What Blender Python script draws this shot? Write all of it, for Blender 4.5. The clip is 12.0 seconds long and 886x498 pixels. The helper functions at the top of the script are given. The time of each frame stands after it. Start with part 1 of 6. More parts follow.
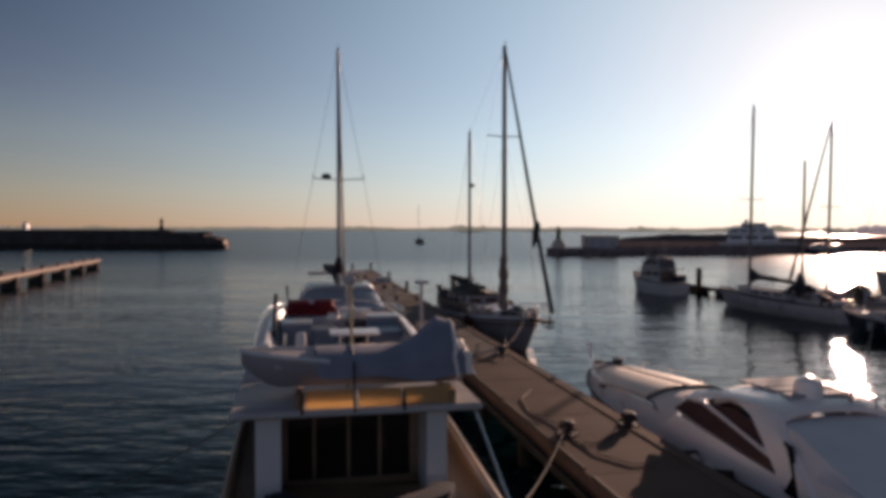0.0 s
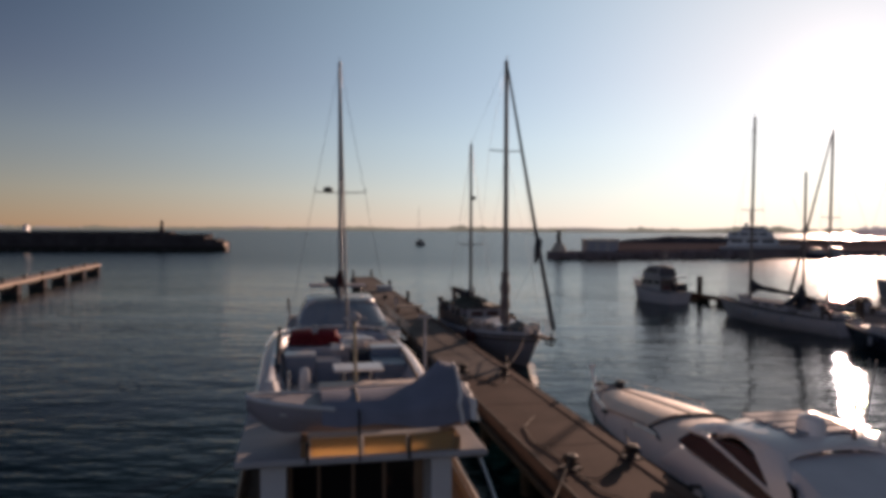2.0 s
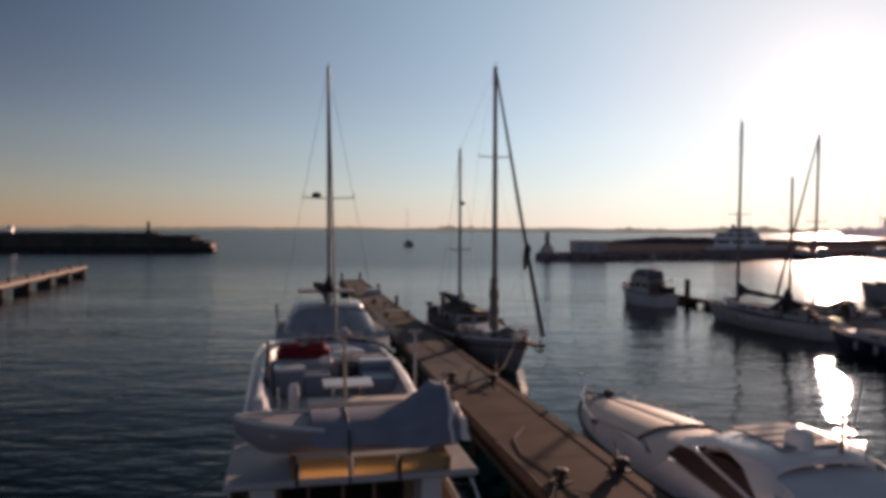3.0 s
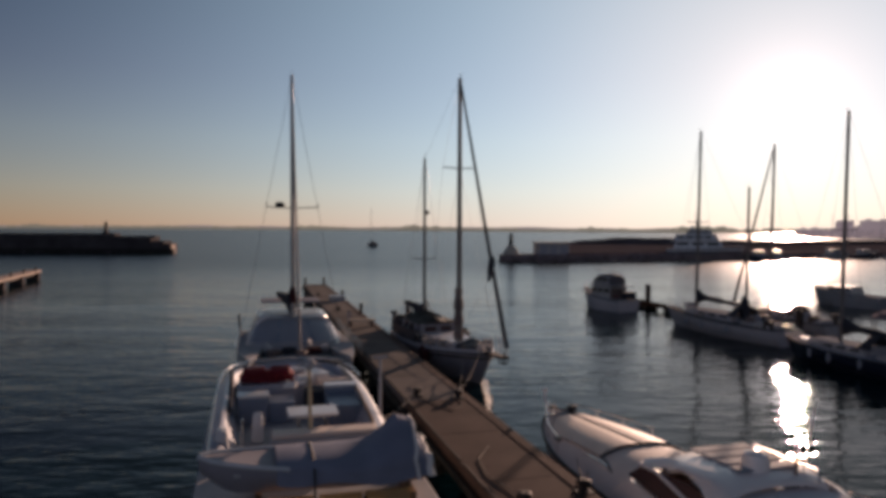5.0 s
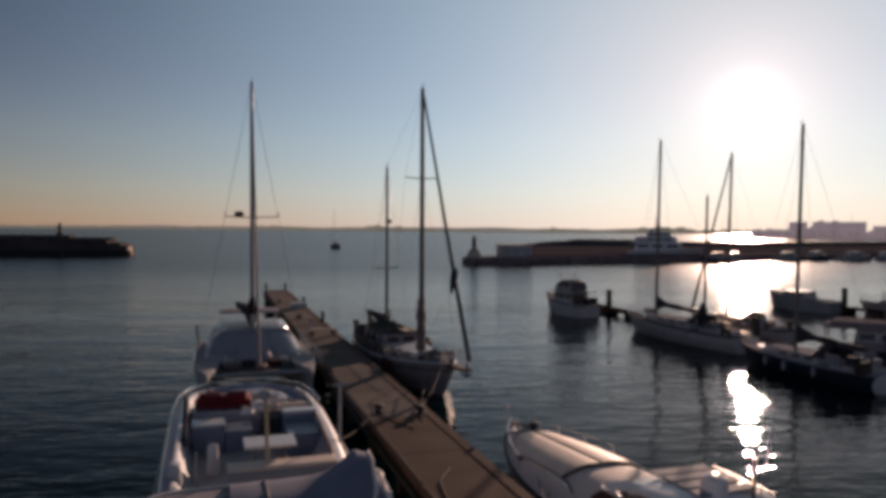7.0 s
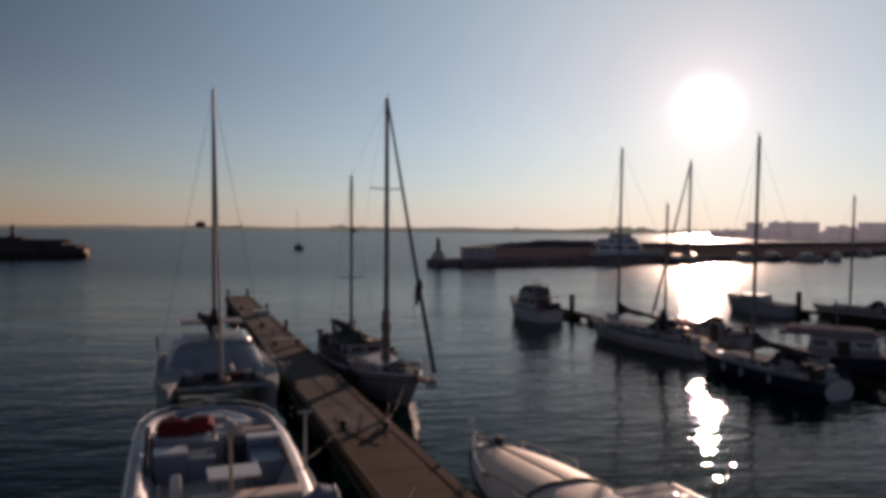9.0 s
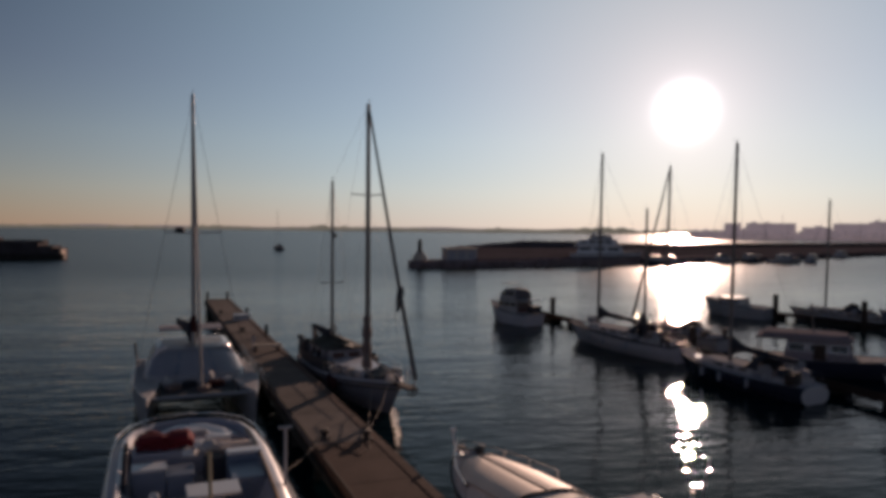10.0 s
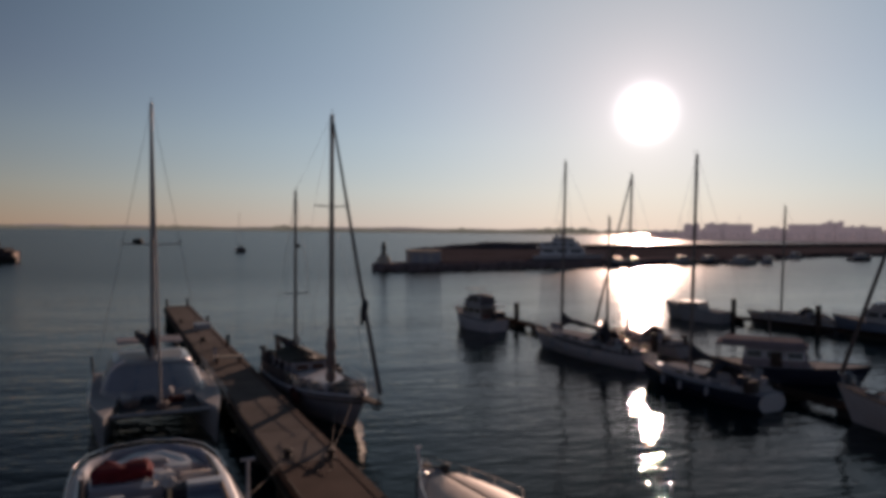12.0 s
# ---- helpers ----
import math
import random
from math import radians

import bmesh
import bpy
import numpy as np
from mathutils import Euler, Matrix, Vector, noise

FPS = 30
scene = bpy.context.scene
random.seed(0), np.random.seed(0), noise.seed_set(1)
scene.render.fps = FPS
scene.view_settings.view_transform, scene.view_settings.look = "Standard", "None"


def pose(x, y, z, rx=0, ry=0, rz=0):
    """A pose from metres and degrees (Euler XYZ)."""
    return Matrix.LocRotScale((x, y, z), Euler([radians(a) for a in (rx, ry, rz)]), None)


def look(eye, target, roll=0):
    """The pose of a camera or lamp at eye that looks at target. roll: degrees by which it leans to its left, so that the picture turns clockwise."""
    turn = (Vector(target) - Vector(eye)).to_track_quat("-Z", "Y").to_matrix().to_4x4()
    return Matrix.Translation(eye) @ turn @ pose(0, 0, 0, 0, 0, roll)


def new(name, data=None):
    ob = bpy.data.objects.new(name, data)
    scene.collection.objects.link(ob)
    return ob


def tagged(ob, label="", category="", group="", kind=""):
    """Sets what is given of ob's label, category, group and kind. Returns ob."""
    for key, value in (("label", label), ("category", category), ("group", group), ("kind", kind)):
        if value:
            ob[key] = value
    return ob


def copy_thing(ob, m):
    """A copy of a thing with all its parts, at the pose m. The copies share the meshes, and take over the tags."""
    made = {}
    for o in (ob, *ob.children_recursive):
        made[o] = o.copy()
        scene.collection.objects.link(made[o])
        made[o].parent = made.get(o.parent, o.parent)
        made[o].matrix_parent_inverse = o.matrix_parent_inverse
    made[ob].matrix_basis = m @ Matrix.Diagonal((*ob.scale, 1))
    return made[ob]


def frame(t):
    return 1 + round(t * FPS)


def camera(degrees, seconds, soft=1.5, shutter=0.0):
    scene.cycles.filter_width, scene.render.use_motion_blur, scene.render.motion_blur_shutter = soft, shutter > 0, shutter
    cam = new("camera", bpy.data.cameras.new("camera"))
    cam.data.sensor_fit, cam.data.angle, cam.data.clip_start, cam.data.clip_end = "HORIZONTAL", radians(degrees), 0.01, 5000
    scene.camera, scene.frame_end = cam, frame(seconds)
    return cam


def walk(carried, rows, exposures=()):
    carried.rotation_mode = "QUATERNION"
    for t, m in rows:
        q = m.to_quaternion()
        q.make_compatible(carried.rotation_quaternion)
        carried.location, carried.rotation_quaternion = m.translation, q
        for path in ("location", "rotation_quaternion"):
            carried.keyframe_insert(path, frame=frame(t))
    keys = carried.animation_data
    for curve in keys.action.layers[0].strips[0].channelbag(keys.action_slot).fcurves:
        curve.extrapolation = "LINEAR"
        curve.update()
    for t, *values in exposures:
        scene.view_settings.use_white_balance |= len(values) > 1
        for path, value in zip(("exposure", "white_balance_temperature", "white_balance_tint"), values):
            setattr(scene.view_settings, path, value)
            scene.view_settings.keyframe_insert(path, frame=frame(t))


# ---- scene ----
cam = camera(63.4, 12.0, soft=4.5)
PATH = [
    (0, (0.153, -0.194, 6.335), (0.167, 1.805, 6.279), 0.1),
    (0.5, (0.132, -0.176, 6.635), (0.146, 1.823, 6.579), 0.1),
    (1, (0.112, -0.171, 6.833), (0.126, 1.829, 6.777), 0.1),
    (1.5, (0.088, -0.186, 6.97), (0.101, 1.814, 6.915), 0.2),
    (2, (0.064, -0.196, 7.14), (0.078, 1.803, 7.084), 0.2),
    (2.5, (0.05, -0.171, 7.323), (0.075, 1.828, 7.267), 0.2),
    (3, (0.033, -0.148, 7.475), (0.079, 1.85, 7.419), 0.2),
    (5, (-0.003, -0.183, 8.124), (0.143, 1.811, 8.066), 0.3),
    (5.5, (-0.003, -0.108, 8.268), (0.168, 1.884, 8.211), 0.3),
    (6, (0.034, -0.076, 8.403), (0.229, 1.913, 8.346), 0.3),
    (6.5, (0.048, -0.062, 8.566), (0.269, 1.925, 8.51), 0.4),
    (7, (0.073, 0.044, 8.697), (0.32, 2.027, 8.64), 0.4),
    (9, (0.029, 0.03, 9.3), (0.375, 1.999, 9.243), 0.4),
    (9.5, (0.037, 0.023, 9.473), (0.407, 1.988, 9.417), 0.4),
    (10, (0.027, 0.016, 9.65), (0.424, 1.975, 9.593), 0.5),
    (10.5, (0.046, 0.033, 9.811), (0.467, 1.988, 9.754), 0.5),
    (11, (0.042, 0.087, 9.963), (0.488, 2.035, 9.907), 0.5),
    (11.5, (0.005, 0.12, 10.129), (0.477, 2.063, 10.072), 0.5),
    (12, (0.014, 0.142, 10.284), (0.509, 2.079, 10.228), 0.5),
]
walk(cam, [(t, look(eye, target, roll)) for t, eye, target, roll in PATH],
     exposures=[(0.0, 0.53, 6340, 24), (3.0, 0.46, 6340, 24), (6.0, 0.25, 6330, 24), (9.0, 0.04, 6290, 24), (12.0, -0.14, 6240, 24)])

# ---- world, sun, exposure ----
SUN_AZ, SUN_EL = radians(30.0), radians(8.95)      # azimuth from +y towards +x
SUN_WAY = Vector((math.sin(SUN_AZ) * math.cos(SUN_EL), math.cos(SUN_AZ) * math.cos(SUN_EL), math.sin(SUN_EL)))


def build_world():
    world = bpy.data.worlds.new("sky")
    scene.world = world
    world.use_nodes = True
    nt = world.node_tree
    nt.nodes.clear()
    out = nt.nodes.new("ShaderNodeOutputWorld")
    sky = nt.nodes.new("ShaderNodeTexSky")
    sky.sky_type = "NISHITA"
    sky.sun_disc = False
    sky.sun_elevation = SUN_EL
    sky.sun_rotation = SUN_AZ
    sky.altitude = 0
    sky.air_density, sky.dust_density, sky.ozone_density = 1.0, 0.0, 2.2
    bg = nt.nodes.new("ShaderNodeBackground")
    bg.inputs["Strength"].default_value = 0.073
    tex = nt.nodes.new("ShaderNodeTexCoord")
    sep = nt.nodes.new("ShaderNodeSeparateXYZ")
    nt.links.new(tex.outputs["Generated"], sep.inputs[0])
    # thin evening haze: warm and pale low over the sea, clear and darker overhead
    ramp = nt.nodes.new("ShaderNodeValToRGB")
    stops = ((0.0, (0.60, 0.47, 0.50)), (0.05, (0.69, 0.56, 0.55)), (0.12, (0.66, 0.54, 0.51)), (0.20, (0.475, 0.389, 0.41)), (0.31, (0.27, 0.275, 0.315)), (0.37, (0.11, 0.135, 0.175)), (0.46, (0.055, 0.07, 0.105)), (0.85, (0.055, 0.07, 0.105)))
    while len(ramp.color_ramp.elements) < len(stops):
        ramp.color_ramp.elements.new(0.5)
    for e, (z, c) in zip(ramp.color_ramp.elements, stops):
        e.position, e.color = z, (*c, 1)
    nt.links.new(sep.outputs["Z"], ramp.inputs["Fac"])
    tint = nt.nodes.new("ShaderNodeMix")
    tint.data_type = "RGBA"
    tint.blend_type = "MULTIPLY"
    tint.inputs["Factor"].default_value = 1.0
    nt.links.new(sky.outputs[0], tint.inputs["A"])
    nt.links.new(ramp.outputs["Color"], tint.inputs["B"])
    nt.links.new(tint.outputs["Result"], bg.inputs["Color"])
    # light scattered round the low sun
    dot = nt.nodes.new("ShaderNodeVectorMath")
    dot.operation = "DOT_PRODUCT"
    dot.inputs[1].default_value = SUN_WAY
    nt.links.new(tex.outputs["Generated"], dot.inputs[0])
    top = nt.nodes.new("ShaderNodeMath")
    top.operation = "MAXIMUM"
    top.inputs[1].default_value = 0
    nt.links.new(dot.outputs["Value"], top.inputs[0])
    last = bg
    for power, gain, colour in ((4000, 6.0, (1.0, 0.93, 0.86)), (900, 0.08, (1.0, 0.94, 0.9)), (300, 0.23, (1.0, 0.76, 0.62)), (30, 0.29, (1.0, 0.55, 0.15)), (4, 0.43, (0.70, 0.975, 1.0))):
        p = nt.nodes.new("ShaderNodeMath")
        p.operation = "POWER"
        p.inputs[1].default_value = power
        nt.links.new(top.outputs[0], p.inputs[0])
        g = nt.nodes.new("ShaderNodeMath")
        g.operation = "MULTIPLY"
        g.inputs[1].default_value = gain
        nt.links.new(p.outputs[0], g.inputs[0])
        glow = nt.nodes.new("ShaderNodeBackground")
        glow.inputs["Color"].default_value = (*colour, 1)
        nt.links.new(g.outputs[0], glow.inputs["Strength"])
        add = nt.nodes.new("ShaderNodeAddShader")
        nt.links.new(last.outputs[0], add.inputs[0])
        nt.links.new(glow.outputs[0], add.inputs[1])
        last = add
    # cool fill added in the unseen evening sky opposite the sun, to lift shade
    away = nt.nodes.new("ShaderNodeMath")
    away.operation = "MULTIPLY"
    away.inputs[1].default_value = -0.14
    away.use_clamp = True
    nt.links.new(dot.outputs["Value"], away.inputs[0])
    cool = nt.nodes.new("ShaderNodeBackground")
    cool.inputs["Color"].default_value = (0.70, 0.90, 1.22, 1)
    nt.links.new(away.outputs[0], cool.inputs["Strength"])
    add = nt.nodes.new("ShaderNodeAddShader")
    nt.links.new(last.outputs[0], add.inputs[0])
    nt.links.new(cool.outputs[0], add.inputs[1])
    nt.links.new(add.outputs[0], out.inputs["Surface"])


build_world()
sun = new("sun", bpy.data.lights.new("sun", "SUN"))
sun.data.energy, sun.data.angle, sun.data.color = 4.6, radians(0.55), (1.0, 0.69, 0.47)
sun.matrix_world = look(SUN_WAY * 100, (0, 0, 0))
scene.view_settings.exposure = 0.0

# ---- materials ----
def material(name, color, rough=0.5, metal=0.0, grain=30.0, vary=0.12, blotch=1.2, bump=0.15, dist=0.004, spec=0.5, coat=0.0, per_object=0.0):
    """A surface with fine grain and larger stains, both at real size."""
    m = bpy.data.materials.new(name)
    m.use_nodes = True
    nt = m.node_tree
    b = nt.nodes["Principled BSDF"]
    b.inputs["Roughness"].default_value = rough
    b.inputs["Metallic"].default_value = metal
    b.inputs["Specular IOR Level"].default_value = spec
    b.inputs["Coat Weight"].default_value = coat
    tc = nt.nodes.new("ShaderNodeTexCoord")
    fine = nt.nodes.new("ShaderNodeTexNoise")
    fine.inputs["Scale"].default_value = grain
    fine.inputs["Detail"].default_value = 4
    big = nt.nodes.new("ShaderNodeTexNoise")
    big.inputs["Scale"].default_value = blotch
    big.inputs["Detail"].default_value = 5
    nt.links.new(tc.outputs["Object"], fine.inputs["Vector"])
    nt.links.new(tc.outputs["Object"], big.inputs["Vector"])
    dark = [c * (1 - 2.2 * vary) for c in color]
    light = [min(1, c * (1 + 1.2 * vary)) for c in color]
    mix = nt.nodes.new("ShaderNodeMix")
    mix.data_type = "RGBA"
    mix.inputs["A"].default_value = (*dark, 1)
    mix.inputs["B"].default_value = (*light, 1)
    half = nt.nodes.new("ShaderNodeMath")
    half.operation = "MULTIPLY_ADD"
    half.inputs[1].default_value = 0.35
    nt.links.new(fine.outputs["Fac"], half.inputs[0])
    half2 = nt.nodes.new("ShaderNodeMath")
    half2.operation = "MULTIPLY_ADD"
    half2.inputs[1].default_value = 0.9
    half2.inputs[2].default_value = -0.12
    nt.links.new(big.outputs["Fac"], half2.inputs[0])
    nt.links.new(half2.outputs[0], half.inputs[2])
    last = half
    if per_object:
        info = nt.nodes.new("ShaderNodeObjectInfo")
        more = nt.nodes.new("ShaderNodeMath")
        more.operation = "MULTIPLY_ADD"
        more.inputs[1].default_value = per_object
        nt.links.new(info.outputs["Random"], more.inputs[0])
        nt.links.new(half.outputs[0], more.inputs[2])
        last = more
    nt.links.new(last.outputs[0], mix.inputs["Factor"])
    nt.links.new(mix.outputs["Result"], b.inputs["Base Color"])
    if bump:
        bp = nt.nodes.new("ShaderNodeBump")
        bp.inputs["Strength"].default_value = bump
        bp.inputs["Distance"].default_value = dist
        nt.links.new(fine.outputs["Fac"], bp.inputs["Height"])
        nt.links.new(bp.outputs[0], b.inputs["Normal"])
    return m


def water_material():
    m = bpy.data.materials.new("sea_water")
    m.use_nodes = True
    nt = m.node_tree
    b = nt.nodes["Principled BSDF"]
    b.inputs["Base Color"].default_value = (0.001, 0.009, 0.013, 1)
    b.inputs["Roughness"].default_value = 0.035
    b.inputs["Specular IOR Level"].default_value = 0.5
    b.inputs["IOR"].default_value = 1.125
    tc = nt.nodes.new("ShaderNodeTexCoord")
    # long cat's-paws where the breeze ruffles the surface
    streak = nt.nodes.new("ShaderNodeMapping")
    streak.inputs["Scale"].default_value = (0.012, 0.075, 0.05)
    streak.inputs["Rotation"].default_value = (0, 0, radians(-6))
    gust = nt.nodes.new("ShaderNodeTexNoise")
    gust.inputs["Scale"].default_value = 1.0
    gust.inputs["Detail"].default_value = 3
    ruffle = nt.nodes.new("ShaderNodeMapRange")
    for key, value in (("From Min", 0.35), ("From Max", 0.65), ("To Min", 0.28), ("To Max", 0.68)):
        ruffle.inputs[key].default_value = value
    nt.links.new(tc.outputs["Object"], streak.inputs["Vector"])
    nt.links.new(streak.outputs[0], gust.inputs["Vector"])
    nt.links.new(gust.outputs["Fac"], ruffle.inputs["Value"])
    prev = None
    for scale, stretch, dist, strength, detail in ((0.09, 2.2, 0.30, 0.5, 2), (0.35, 2.4, 0.22, 0.5, 2), (1.1, 2.6, 0.15, 0.5, 2), (3.0, 2.0, 0.060, 0.5, 2), (8.0, 1.5, 0.007, 0.5, 1)):
        mp = nt.nodes.new("ShaderNodeMapping")
        mp.inputs["Scale"].default_value = (scale / stretch, scale, scale)
        mp.inputs["Rotation"].default_value = (0, 0, radians(8))
        nz = nt.nodes.new("ShaderNodeTexNoise")
        nz.inputs["Scale"].default_value = 1.0
        nz.inputs["Detail"].default_value = detail
        bp = nt.nodes.new("ShaderNodeBump")
        bp.inputs["Strength"].default_value = strength
        bp.inputs["Distance"].default_value = dist
        nt.links.new(tc.outputs["Object"], mp.inputs["Vector"])
        nt.links.new(mp.outputs[0], nz.inputs["Vector"])
        nt.links.new(nz.outputs["Fac"], bp.inputs["Height"])
        if scale > 1:
            nt.links.new(ruffle.outputs[0], bp.inputs["Strength"])
        if prev:
            nt.links.new(prev.outputs[0], bp.inputs["Normal"])
        prev = bp
    nt.links.new(prev.outputs[0], b.inputs["Normal"])
    # sheltered water in the basin, wind-roughened water out in the bay
    sep = nt.nodes.new("ShaderNodeSeparateXYZ")
    nt.links.new(tc.outputs["Object"], sep.inputs[0])
    wind = nt.nodes.new("ShaderNodeMapRange")
    wind.interpolation_type = "SMOOTHSTEP"
    for key, value in (("From Min", 22.0), ("From Max", 170.0), ("To Min", 0.008), ("To Max", 0.26)):
        wind.inputs[key].default_value = value
    nt.links.new(sep.outputs["Y"], wind.inputs["Value"])
    nt.links.new(wind.outputs[0], b.inputs["Roughness"])
    return m


# Glossy white with the warm light and glare on the cruiser mixed in.
NEW_GELCOAT = material("warm_lit_white_gelcoat", (0.85, 0.78, 0.74), 0.3, vary=0.04, bump=0.03, coat=0.15)
WHITE_CLOTH = material("white_cloth_and_sunlit_canvas", (0.75, 0.72, 0.68), 0.9, vary=0.1, grain=60, bump=0.4)
# The same white turned down, shade put into the tone.
GELCOAT = material("toned_white_gelcoat", (0.56, 0.56, 0.56), 0.32, vary=0.05, bump=0.03, coat=0.2)
OLD_WHITE = material("weathered_white_paint", (0.45, 0.44, 0.44), 0.8, vary=0.16, bump=0.12, spec=0.0)
DECK_GREY = material("worn_grey_deck", (0.20, 0.18, 0.18), 0.9, vary=0.25, bump=0.2, spec=0.0)
GREY_PAINT = material("pale_grey_paint", (0.36, 0.36, 0.39), 0.7, vary=0.12, bump=0.06, spec=0.0)
DARK_HULL = material("dark_navy_hull_paint", (0.025, 0.03, 0.05), 0.25, vary=0.12, bump=0.03, coat=0.3)
BLUE_PAINT = material("blue_grey_paint", (0.16, 0.2, 0.27), 0.4, vary=0.12, bump=0.05)
GLASS_DARK = material("tinted_window_glass", (0.016, 0.014, 0.014), 0.08, vary=0.1, bump=0.0, spec=0.35)
BROWN_GLASS = material("bronze_tinted_glass", (0.085, 0.036, 0.03), 0.2, vary=0.3, bump=0.0, spec=0.15)
ALU = material("anodised_aluminium", (0.42, 0.41, 0.40), 0.35, metal=0.8, vary=0.1, bump=0.02)
MAST_DARK = material("weathered_mast_paint", (0.16, 0.14, 0.13), 0.45, vary=0.15, bump=0.05)
STEEL = material("stainless_steel", (0.55, 0.55, 0.55), 0.2, metal=1.0, vary=0.05, bump=0.0)
CABLE = material("rigging_wire", (0.12, 0.12, 0.12), 0.4, metal=0.6, vary=0.1, bump=0.0)
CANVAS_DARK = material("dark_navy_canvas", (0.025, 0.028, 0.04), 0.85, vary=0.2, grain=60, bump=0.3)
CANVAS_GREY = material("grey_canvas_cover", (0.30, 0.31, 0.34), 0.85, vary=0.12, grain=80, bump=0.3)
TENDER_COVER = material("faded_blue_grey_canvas", (0.22, 0.235, 0.30), 0.9, vary=0.16, grain=80, blotch=2.0, bump=0.3, spec=0.15)
TENDER_HULL = material("mauve_grey_dinghy_paint", (0.27, 0.25, 0.27), 0.55, vary=0.12, bump=0.05, spec=0.2)
SAILCLOTH = material("furled_sailcloth", (0.30, 0.27, 0.25), 0.8, vary=0.2, grain=50, bump=0.3)
RED_VINYL = material("faded_red_vinyl", (0.15, 0.018, 0.027), 0.85, vary=0.25, bump=0.1, spec=0.15)
WOOD = material("varnished_teak", (0.30, 0.17, 0.08), 0.35, vary=0.2, grain=25, bump=0.1)
DARK_WOOD = material("dark_stained_teak", (0.11, 0.055, 0.03), 0.45, vary=0.25, grain=25, bump=0.15)
SIDE_TEAK = material("sun_bleached_teak", (0.22, 0.135, 0.08), 0.6, vary=0.25, grain=18, bump=0.2)
PLY = material("pale_plywood", (0.55, 0.42, 0.25), 0.6, vary=0.15, grain=25, bump=0.1)
CUSHION = material("cream_sunpad_vinyl", (0.80, 0.66, 0.55), 0.6, vary=0.1, bump=0.15, spec=0.3)
RUBBER = material("black_rubber", (0.02, 0.02, 0.02), 0.7, vary=0.1)
ROPE = material("old_mooring_rope", (0.10, 0.08, 0.065), 0.9, vary=0.25, grain=120, bump=0.5)
CONCRETE = material("weathered_concrete", (0.11, 0.078, 0.065), 0.85, vary=0.3, grain=14, blotch=0.5, bump=0.5, dist=0.01, per_object=0.3, spec=0.03)
GREY_CONCRETE = material("older_grey_concrete", (0.155, 0.135, 0.122), 0.9, vary=0.3, grain=14, blotch=0.5, bump=0.5, dist=0.01, per_object=0.3, spec=0.02)
PALE_CONCRETE = material("pale_concrete", (0.50, 0.44, 0.36), 0.9, vary=0.15, grain=10, blotch=0.4, bump=0.4, dist=0.01, spec=0.1)
JETTY = material("sunlit_tone_concrete", (0.42, 0.34, 0.29), 0.9, vary=0.2, grain=10, blotch=0.4, bump=0.4, dist=0.01, spec=0.1)
# Wet weedy concrete; its dark tone also serves as painted shade on the pier.
WET_SHADE_CONCRETE = material("wet_weedy_shaded_concrete", (0.03, 0.03, 0.027), 0.7, vary=0.25, grain=10, bump=0.5, dist=0.02, spec=0.1)
IRON = material("rusty_cast_iron", (0.035, 0.025, 0.02), 0.75, vary=0.3, grain=40, bump=0.5)
TIMBER = material("dark_creosoted_timber", (0.05, 0.035, 0.028), 0.8, vary=0.3, grain=20, bump=0.4, spec=0.15)
# Pontoon decking, the shade between moored boats put into its dark colour.
PONTOON_DECK = material("shaded_dark_decking", (0.035, 0.025, 0.022), 0.95, vary=0.3, grain=20, bump=0.4, spec=0.0)
ROCK = material("dark_boulder_rock", (0.075, 0.068, 0.072), 0.9, vary=0.35, grain=6, blotch=0.3, bump=0.6, dist=0.05, spec=0.02)
EARTH = material("dry_scrub_earth", (0.105, 0.092, 0.102), 0.95, vary=0.35, grain=1.2, blotch=0.08, bump=0.5, dist=0.2, spec=0.0)
MOLE_STONE = material("grey_brown_quay_stone", (0.24, 0.19, 0.19), 0.9, vary=0.25, grain=6, blotch=0.3, bump=0.6, dist=0.05, spec=0.0)
PLASTER = material("pale_plaster", (0.45, 0.42, 0.40), 0.85, vary=0.12, grain=6, blotch=0.2, spec=0.1)
GLASS_CLEAR = bpy.data.materials.new("clear_glass")
GLASS_CLEAR.use_nodes = True
_g = GLASS_CLEAR.node_tree.nodes["Principled BSDF"]
_g.inputs["Transmission Weight"].default_value, _g.inputs["Roughness"].default_value, _g.inputs["IOR"].default_value = 1.0, 0.02, 1.1
_g.inputs["Base Color"].default_value = (0.34, 0.31, 0.28, 1)
CAT_GLASS = material("blue_grey_glazing", (0.29, 0.30, 0.34), 0.22, vary=0.1, bump=0.0, spec=0.6)
ALU_DARK = material("dull_aluminium_spar", (0.28, 0.26, 0.25), 0.45, metal=0.5, vary=0.12, bump=0.03)
KETCH_HULL = material("chalky_grey_hull_paint", (0.32, 0.285, 0.29), 0.5, vary=0.14, bump=0.05)
SAIL_DARK = material("sun_faded_sail_strip", (0.10, 0.085, 0.08), 0.85, vary=0.25, grain=40, bump=0.3)
CANVAS_PALE = material("pale_grey_canvas", (0.68, 0.65, 0.66), 0.85, vary=0.08, grain=80, bump=0.25)
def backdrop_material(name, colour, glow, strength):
    """Far distance, the bright hazy air in front of it put in as emission."""
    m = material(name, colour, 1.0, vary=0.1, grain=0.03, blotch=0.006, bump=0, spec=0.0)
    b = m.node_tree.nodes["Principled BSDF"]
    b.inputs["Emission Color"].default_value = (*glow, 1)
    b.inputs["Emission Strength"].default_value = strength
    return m


